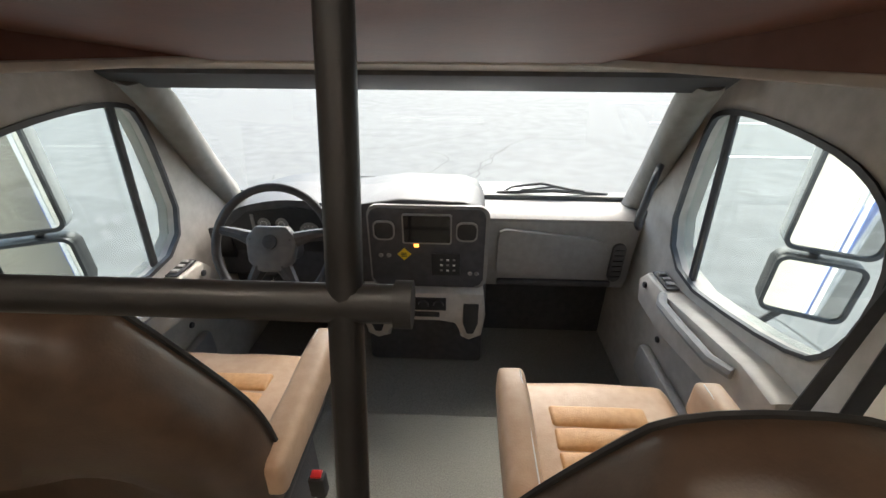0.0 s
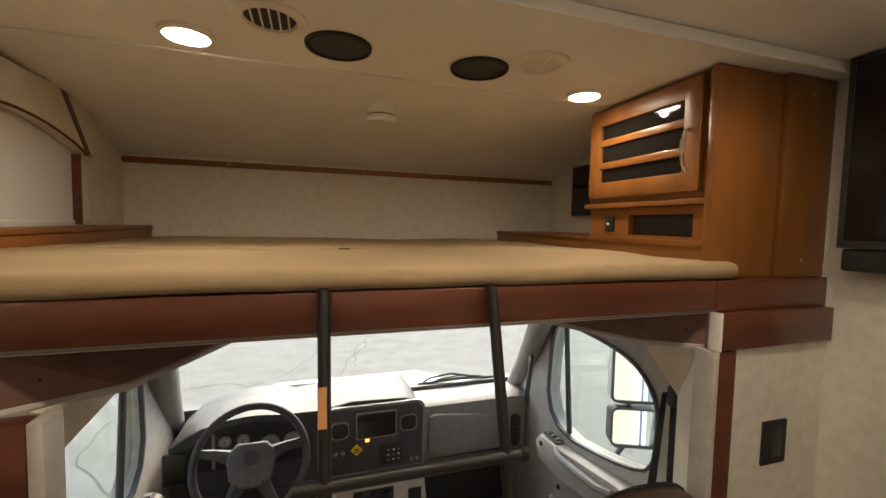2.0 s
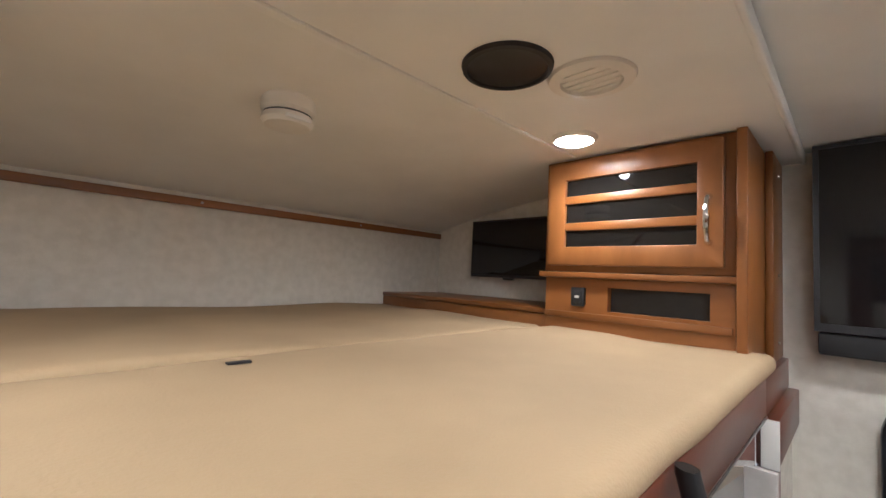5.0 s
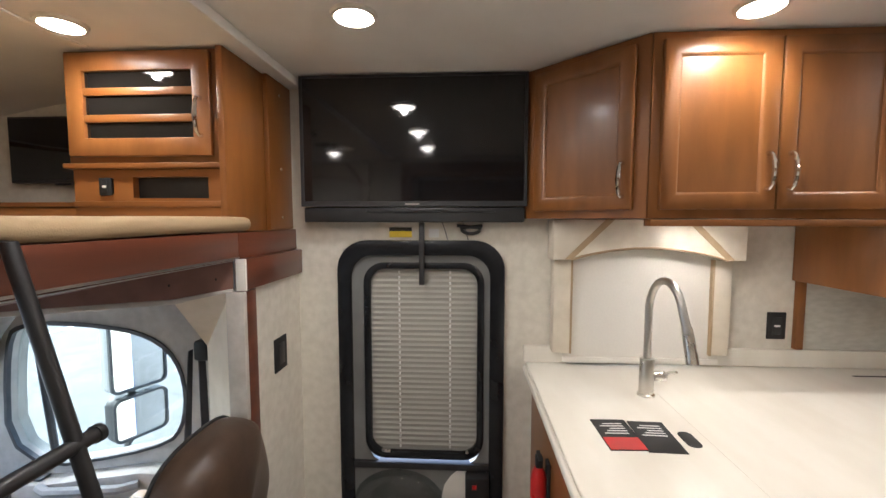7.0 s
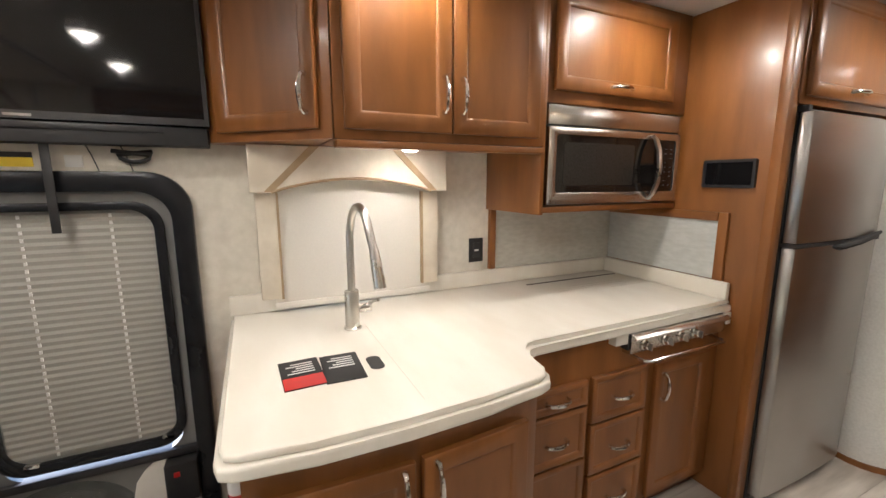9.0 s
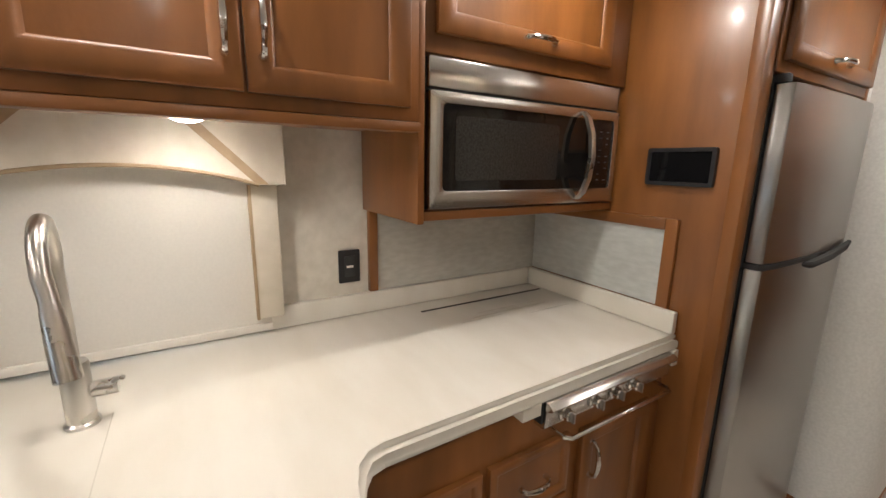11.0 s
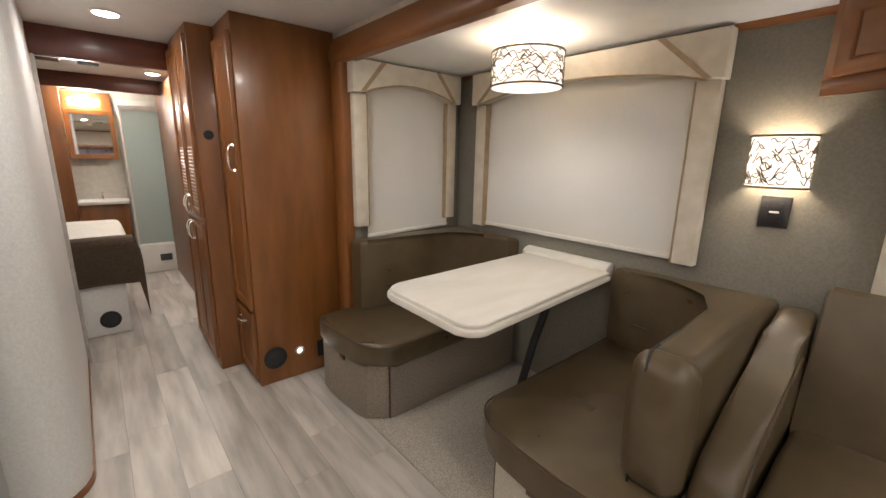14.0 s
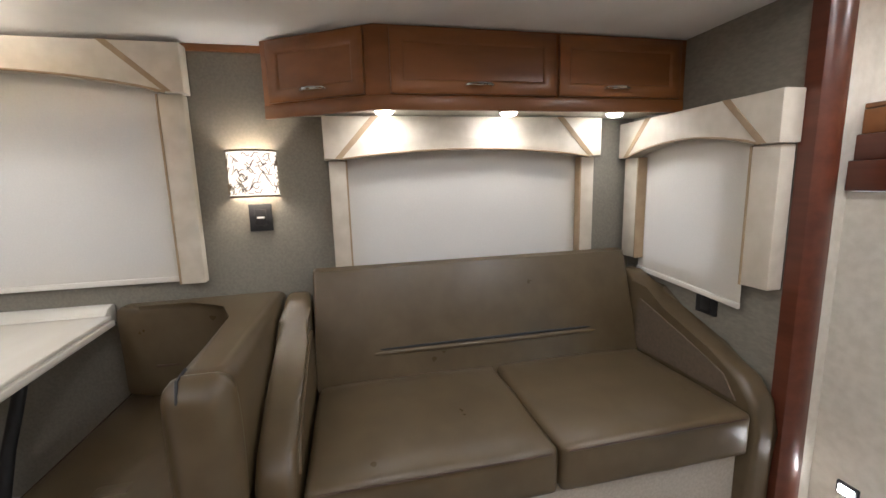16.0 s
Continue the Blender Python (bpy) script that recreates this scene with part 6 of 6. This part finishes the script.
part("cab_header", prism([(1.72, 1.215), (1.80, 1.165), (1.93, 1.155), (1.98, 1.20), (1.90, 1.34), (1.70, 1.36)], "x", -0.42, 1.47, 0.004), DASHDARK, None, "dark header above the windscreen", "header", kind=S)
part("cab_headliner", prism([(0.803, 1.4125), (1.53, 1.284), (1.74, 1.222), (1.74, 1.40), (0.803, 1.4135)], "x", -0.46, 1.51), PANEL, None, "warm grey sloping cab headliner", "ceiling", kind=S)
part("cab_roof", box(-0.74, 1.83, 0.802, 2.43, 1.402, 1.438), WHITEPAINT, None, "white underside of the bunk over the cab", "roof", kind=S)
w = thing("windscreen", (CX, 2.2, 0.55), "wide clear cab windscreen", "windscreen", kind=S)
bm = bmesh.new()
q4 = [bm.verts.new(p) for p in ((-0.52, 2.46, 0.50), (1.57, 2.46, 0.50), (1.40, 1.90, 1.19), (-0.35, 1.90, 1.19))]
bm.faces.new(q4)
p = part("pane", bm, WINDSCREEN, w)
p.visible_shadow = False

# hood and wipers
h = thing("hood", (CX, 3.0, 0.2), "white truck hood beyond the windscreen", "hood")
part("panel", prism([(2.50, 0.46), (2.62, 0.505), (2.9, 0.47), (3.4, 0.33), (3.7, 0.10), (3.72, -0.4), (2.50, -0.4)], "x", -0.1, 1.15, 0.05, 4), WHITEPAINT, h)
part("cowl", box(-0.45, 1.50, 2.47, 2.52, 0.40, 0.475, 0.01), DASHDARK, h)
for x0, s in ((0.10, 1), (0.85, 1)):
    wp = thing("wiper", (x0, 2.46, 0.52), "black windscreen wiper at rest", "wiper", "windscreen wipers")
    part("arm", tube([(x0 - 0.02, 2.485, 0.54), (x0 + 0.10, 2.455, 0.625), (x0 + 0.24, 2.43, 0.655), (x0 + 0.40, 2.42, 0.625)], 0.007, 6), MATTBLACK, wp)
    part("blade", tube([(x0 + 0.02, 2.435, 0.600), (x0 + 0.30, 2.415, 0.622), (x0 + 0.58, 2.435, 0.600)], 0.009, 6), MATTBLACK, wp)
    part("carrier", tube([(x0 + 0.14, 2.43, 0.618), (x0 + 0.30, 2.42, 0.640), (x0 + 0.46, 2.43, 0.618)], 0.005, 6), MATTBLACK, wp)

# dashboard
d = thing("dashboard", (CX, 2.2, -0.1), "grey and charcoal truck dashboard", "dashboard")
part("top_pad", prism([(2.16, 0.575), (2.20, 0.60), (2.45, 0.57), (2.45, 0.30), (2.20, 0.30)], "x", 0.80, 1.52, 0.012), DASHGREY, d)
part("passenger_face", prism([(2.165, 0.57), (2.145, 0.50), (2.15, 0.28), (2.175, 0.21), (2.30, 0.19), (2.30, 0.57)], "x", 0.80, 1.50, 0.012), DASHGREY, d)
g = part("glove_box", prism([(0.875, 0.30), (1.36, 0.275), (1.375, 0.29), (1.372, 0.43), (1.345, 0.475), (1.28, 0.495), (0.895, 0.535), (0.868, 0.52), (0.86, 0.48), (0.862, 0.32)], "y", 2.128, 2.152, 0.006), DASHGREY, d)
part("trim_strip", box(0.87, 1.42, 2.135, 2.16, 0.232, 0.262, 0.008), DASHDARK, d)
v = part("side_vent", prism(rounded(1.395, 1.455, 0.27, 0.47, 0.028, 5), "y", 2.13, 2.15, 0.004), DASHDARK, d)
for i in range(6):
    part("vane", box(1.402, 1.448, 2.124, 2.13, 0.295 + i * 0.028, 0.302 + i * 0.028), BLACK, v, smooth=0)
binn = [(-0.42, 0.30), (-0.42, 0.56)] + [(-0.40 + 0.70 * i / 12, 0.58 + 0.105 * math.sin(math.pi * min(1, (i / 12) * 1.0)) ** 0.7) for i in range(10)] + [(0.25, 0.672), (0.42, 0.70), (0.70, 0.692), (0.765, 0.672), (0.80, 0.62), (0.80, 0.28), (0.20, 0.28), (0.0, 0.30)]
part("instrument_cowl", prism(binn, "y", 2.06, 2.44, 0.012), DASHDARK, d)
cl = part("instrument_panel", prism([(-0.34, 0.44), (-0.34, 0.56), (-0.25, 0.63), (-0.05, 0.655), (0.14, 0.63), (0.20, 0.56), (0.20, 0.44)], "y", 2.052, 2.061), BLACK, d)
for x, z, r in ((0.02, 0.54, 0.045), (0.125, 0.54, 0.045), (-0.10, 0.575, 0.028), (-0.10, 0.505, 0.028), (-0.18, 0.575, 0.028)):
    part("gauge", lathe([(r, 0), (r, -0.006), (r - 0.006, -0.007), (r - 0.008, -0.003)], (x, z, 2.052), "y", 24), DASHGREY, cl)
    for k in range(9):
        a = radians(220 - k * 32)
        part("tick", box(x + (r - 0.014) * math.cos(a) - 0.002, x + (r - 0.014) * math.cos(a) + 0.002, 2.044, 2.0455, z + (r - 0.014) * math.sin(a) - 0.002, z + (r - 0.014) * math.sin(a) + 0.002), LABELWHITE, cl, smooth=0)
part("cluster_trim", box(-0.235, -0.222, 2.044, 2.052, 0.45, 0.62, 0.002), DASHGREY, cl)
cs = part("control_panel", prism(rounded(0.29, 0.795, 0.225, 0.612, 0.04, 5), "y", 2.03, 2.06, 0.01), DASHDARK, d)
part("stack_rim", ring(rounded(0.28, 0.812, 0.215, 0.622, 0.05, 5), rounded(0.295, 0.79, 0.23, 0.607, 0.04, 5), "y", 2.04, 2.058), DASHGREY, cs)
part("screen", prism(rounded(0.44, 0.645, 0.455, 0.585, 0.008, 3), "y", 2.022, 2.031), GLOSSBLACK, cs)
part("screen_rim", ring(rounded(0.435, 0.65, 0.45, 0.59, 0.01, 3), rounded(0.441, 0.644, 0.456, 0.584, 0.008, 3), "y", 2.019, 2.03), DASHGREY, cs)
for x in (0.355, 0.715):
    part("air_vent", prism(rounded(x - 0.042, x + 0.042, 0.47, 0.55, 0.025, 4), "y", 2.022, 2.031, 0.004), BLACK, cs)
    part("vent_rim", ring(rounded(x - 0.047, x + 0.047, 0.465, 0.555, 0.028, 4), rounded(x - 0.041, x + 0.041, 0.471, 0.549, 0.024, 4), "y", 2.018, 2.03), DASHGREY, cs)
bm = prism([(0.0, -0.03), (0.03, 0.0), (0.0, 0.03), (-0.03, 0.0)], "y", 2.020, 2.029, 0.001)
bm.transform(Matrix.Translation((0.44, 0, 0.395)))
s = part("warning_diamond", bm, YELLOW, cs, "yellow diamond warning sticker")
for dz in (-0.008, 0.0, 0.008):
    part("print_bar", box(0.428, 0.452, 2.0185, 2.0198, 0.393 + dz, 0.397 + dz), MATTBLACK, s, smooth=0)
part("warning_light", box(0.485, 0.505, 2.022, 2.03, 0.432, 0.446, 0.002), AMBER, cs, "amber lit lamp")
rad = part("radio", box(0.56, 0.69, 2.022, 2.031, 0.29, 0.40, 0.004), BLACK, cs)
for i in range(3):
    for j in range(3):
        part("button", box(0.60 + i * 0.028, 0.612 + i * 0.028, 2.0175, 2.0218, 0.315 + j * 0.027, 0.322 + j * 0.027), LABELWHITE if (i + j) % 2 else DASHGREY, rad, smooth=0)
for i, x in enumerate((0.335, 0.37, 0.735, 0.765)):
    part("socket_cap", lathe([(0.011, 0), (0.009, -0.006), (0.002, -0.007)], (x, 0.30 if i > 1 else 0.385, 2.029), "y", 12), DASHGREY, cs)
lc = part("lower_console", prism([(0.24, 0.222), (0.80, 0.222), (0.815, 0.10), (0.80, -0.02), (0.74, -0.05), (0.70, -0.03), (0.685, 0.07), (0.60, 0.085), (0.46, 0.085), (0.375, 0.07), (0.36, -0.03), (0.30, -0.05), (0.25, -0.02), (0.235, 0.10)], "y", 1.985, 2.12, 0.015), PANEL, d, "grey console with two cup holders")
for x in (0.305, 0.745):
    part("cup_recess", prism([(x - 0.035, 0.17), (x + 0.035, 0.17), (x + 0.035, 0.06), (x + 0.015, 0.0), (x - 0.015, 0.0), (x - 0.035, 0.06)], "y", 1.978, 1.986), BLACK, lc, "dark cup holder")
hv = part("heater_panel", box(0.42, 0.63, 1.978, 1.987, 0.13, 0.20, 0.004), MATTBLACK, lc)
for i in range(3):
    k = part("heater_knob", lathe([(0.024, 0), (0.022, -0.014), (0.003, -0.015)], (0.455 + i * 0.07, 0.165, 1.978), "y", 18), BLACK, hv)
part("ash_slot", box(0.46, 0.60, 1.978, 1.987, 0.092, 0.12, 0.003), BLACK, lc)
part("paper_tag", box(0.275, 0.335, 1.974, 1.979, 0.19, 0.212), LABELWHITE, lc)
cs.location.z += 0.058
lc.location.z += 0.052
part("tunnel_cover", box(0.22, 0.82, 2.10, 2.40, -0.25, 0.26, 0.03), DASHDARK, d)
part("knee_panel", box(-0.42, 0.20, 2.12, 2.42, 0.0, 0.30, 0.03), DASHDARK, d)
for x0, x1 in ((-0.44, -0.40),):
    part("side_vent", box(x0, x1 + 0.06, 2.04, 2.06, 0.40, 0.55, 0.01), BLACK, d)

# steering wheel
hub = Vector((-0.03, 1.80, 0.60))
SW = Matrix.Translation(hub) @ Matrix.Rotation(radians(-27), 4, "X")
t = thing("steering_wheel", hub, "dark grey four-spoke steering wheel", "steering wheel")
bm = tube([(0.225 * math.cos(2 * math.pi * i / 48), 0, 0.225 * math.sin(2 * math.pi * i / 48)) for i in range(48)], 0.0165, 12, True)
bm.transform(SW)
part("rim", bm, DASHDARK, t)
bm = prism([(-0.10, 0.03), (-0.06, 0.075), (0.06, 0.075), (0.10, 0.03), (0.085, -0.06), (0.045, -0.10), (-0.045, -0.10), (-0.085, -0.06)], "y", -0.03, 0.02, 0.015, 3)
bm.transform(SW)
part("hub_pad", bm, surf("charcoal_pad", (0.10, 0.10, 0.105), (0.13, 0.13, 0.135), (30, 30, 30), 0.5, bump=0.1), t)
for x, z in ((-0.205, 0.055), (0.205, 0.055), (-0.12, -0.19), (0.12, -0.19)):
    bm = tube([(x * 0.35, 0, z * 0.4), (x * 0.7, 0.004, z * 0.8), (x, 0.0, z * 1.0)], [0.032, 0.022, 0.018], 8)
    bm.transform(SW)
    part("spoke", bm, DASHDARK, t)
bm = lathe([(0.028, 0), (0.027, -0.004), (0.022, -0.005)], (0, 0.015, -0.031), "y", 24)
bm.transform(SW)
part("badge_ring", bm, DASHDARK, t)
bm = tube([(0, 0.02, 0), (0, 0.20, -0.02)], 0.045, 12)
bm.transform(SW)
part("column", bm, DASHDARK, t)
bm = tube([(0.05, 0.06, 0.02), (0.20, 0.05, 0.035)], 0.009, 8)
bm.transform(SW)
part("stalk", bm, DASHDARK, t)
t = thing("key_tag", (-0.13, 1.93, 0.30), "ignition key with a paper tag", "key")
part("tag", box(-0.145, -0.12, 1.93, 1.933, 0.27, 0.33, 0.001), LABELWHITE, t)
part("ring", tube([(-0.132 + 0.01 * math.cos(a), 1.93, 0.345 + 0.01 * math.sin(a)) for a in (0, 1, 2, 3, 4, 5)], 0.0015, 5, True), CHROME, t)
part("key", box(-0.14, -0.125, 1.925, 2.12, 0.345, 0.36, 0.002), CHROME, t)
t = thing("grab_handle", (1.46, 2.09, 0.58), "dark grey grab handle on the windscreen pillar", "handle")
part("bar", tube([(1.475, 2.06, 0.868), (1.44, 2.0, 0.862), (1.415, 1.96, 0.838), (1.385, 1.94, 0.70), (1.382, 1.94, 0.662), (1.395, 1.95, 0.642), (1.475, 2.10, 0.645)], 0.014, 10), DASHDARK, t)


# cab seats
def cab_seat(cx, yo, top, name_label, arm_in, arm_x, arm_y, back, lean=0.0):
    """back: how far the backrest sits off the cushion's middle; lean: how far it sits to the rear."""
    t = thing("cab_seat", (cx, 1.15 + yo, -0.15), name_label, "seat", "cab seats")
    part("pedestal", box(cx - 0.20, cx + 0.20, 0.98 + yo, 1.36 + yo, -0.15, 0.18, 0.02), DASHDARK, t)
    part("seat_frame", box(cx - 0.245, cx + 0.245, 0.93 + yo, 1.42 + yo, 0.181, 0.255, 0.02), BLACK, t)
    part("cushion", cushion(cx - 0.25, cx + 0.25, 0.94 + yo, 1.45 + yo, 0.257, 0.375, 0.04, 0.012, "z", cx), TAN, t)
    for i in range(4):
        part("insert", cushion(cx - 0.13, cx + 0.13, 1.045 + yo + i * 0.072, 1.112 + yo + i * 0.072, 0.375, 0.398, 0.009, 0.004, "z", i, 3), TAN_LIGHT, t, "light tan perforated panel")
    half = [(0.315, 0.30), (0.325, 0.50), (0.322, top - 0.32), (0.272, top - 0.215), (0.205, top - 0.10), (0.135, top + 0.004)]
    outl = [(cx - w, z) for w, z in half[:1]] + [(cx + w, z) for w, z in half] + [(cx - w, z) for w, z in half[:0:-1]]
    outl = smooth_outline(outl)
    bm = bmesh.new()
    mid, rings = (0.30 + top) / 2, []
    for s, y in ((0.97, 0.985), (0.995, 0.975), (1.0, 0.95), (0.995, 0.915), (0.975, 0.89), (0.94, 0.872), (0.88, 0.86), (0.78, 0.852), (0.62, 0.846), (0.4, 0.842), (0.15, 0.840)):
        rings.append([bm.verts.new((cx + back + (x - cx) * s, y + yo - lean - ((z - 0.30) * 0.16 - 0.05), mid + (z - mid) * s)) for x, z in outl])
    for a, b in zip(rings, rings[1:]):
        for k in range(len(a)):
            bm.faces.new((a[k], b[k], b[k - 1], a[k - 1]))
    bm.faces.new(rings[0])
    bm.faces.new(rings[-1][::-1])
    bmesh.ops.recalc_face_normals(bm, faces=bm.faces)
    part("backrest", bm, BROWNBACK, t, "dark brown vinyl backrest")
    edge = [(x + back, 0.995 + yo - lean - (z - 0.30) * 0.16 + 0.035, z) for x, z in outl]
    part("piping", tube(edge, 0.006, 6, True), MATTBLACK, t)
    front = prism([(cx + back + (x - cx) * 0.94, 0.30 + (z - 0.30) * 0.97) for x, z in outl], "y", 0.97 + yo - lean, 1.0 + yo - lean, 0.012, 2)
    for v in front.verts:
        v.co.y -= (v.co.z - 0.30) * 0.16 - 0.05
    part("front_facing", front, TAN, t)
    for sgn in (-1, 1):
        inner = (sgn > 0) == (arm_in > 0)
        x0 = cx + sgn * arm_x
        y1 = arm_y if inner else arm_y - 0.03
        part("armrest", cushion(x0 - 0.037, x0 + 0.035, 0.93 + yo, y1, 0.44, 0.545, 0.018, 0.005, "z", sgn + cx, 5), TAN, t)
        part("stitching", tube([(x0 - sgn * 0.022, 0.95 + yo, 0.548), (x0 - sgn * 0.022, y1 - 0.02, 0.548)], 0.0018, 5), LABELWHITE, t)
        part("arm_pivot", tube([(x0 - 0.03, 0.95 + yo, 0.49), (x0 - sgn * 0.06, 0.95 + yo, 0.47)], 0.025, 10), BLACK, t)
    return t


cab_seat(1.075, -0.06, 0.915, "tan leather passenger seat with dark brown back", -1, 0.25, 1.265, 0.015, 0.065)
cab_seat(-0.01, 0.02, 0.985, "tan leather driver seat with dark brown back", 1, 0.30, 1.40, -0.02)
t = thing("belt_buckle", (0.34, 1.05, -0.15), "red button belt buckle beside the driver seat", "buckle")
part("stalk", tube([(0.335, 1.02, -0.155), (0.335, 1.02, 0.10), (0.345, 1.04, 0.22), (0.345, 1.05, 0.30)], 0.010, 8), MATTBLACK, t)
part("buckle", box(0.325, 0.365, 1.035, 1.065, 0.30, 0.37, 0.006), MATTBLACK, t)
part("button", box(0.332, 0.358, 1.04, 1.06, 0.371, 0.378, 0.002), RED, t)

# coach body seen in the mirrors
for nm, x0, x1 in (("right", 1.832, 1.85), ("left", -0.76, -0.742)):
    e = thing("coach_body", ((x0 + x1) / 2, -1.0, -0.8), "white coach side with a blue stripe", "vehicle body", "coach sides")
    holes = [(-0.145, 0.605, -0.47, 1.445), (-0.98, -0.42, 0.95, 1.45)] if nm == "right" else [(-3.42, 0.64, -0.02, 2.06)]
    part("skin", slab("x", x0, x1, -7.3, 0.80, -0.80, 2.25, holes), WHITEPAINT, e)
    s0, s1 = (x1, x1 + 0.003) if nm == "right" else (x0 - 0.003, x0)
    part("stripe", box(s0, s1, -7.3, -0.2 if nm == "right" else -3.45, -0.05, 0.42), BLUE, e, "blue stripe")
    part("stripe", box(s0, s1, 0.62, 0.80, -0.55, 0.6), BLUE, e, "blue stripe")

# ---- floor planks ----
rnd = random.Random(4)
floor = thing("floor", (0.5, -2, 0), "grey oak vinyl plank floor", "floor", kind="structure")
for i in range(14):
    x0 = -0.68 + i * 0.18
    if x0 > 1.75:
        break
    y = -7.2 - rnd.uniform(0, 1.1)
    while y < 0.76:
        length = 1.2
        a, b = max(y, -7.2), min(y + length, 0.76)
        y += length
        x1 = min(x0 + 0.18, 1.77)
        if b - a < 0.05:
            continue
        if x1 > 1.36 and b > -0.2:
            x1 = min(x1, 1.35)
            if x1 - x0 < 0.03:
                continue
        add = box(x0 + 0.0006, x1 - 0.0006, a + 0.0006, b - 0.0006, -0.004, 0.0)
        part("plank", add, PLANK, floor, smooth=0)
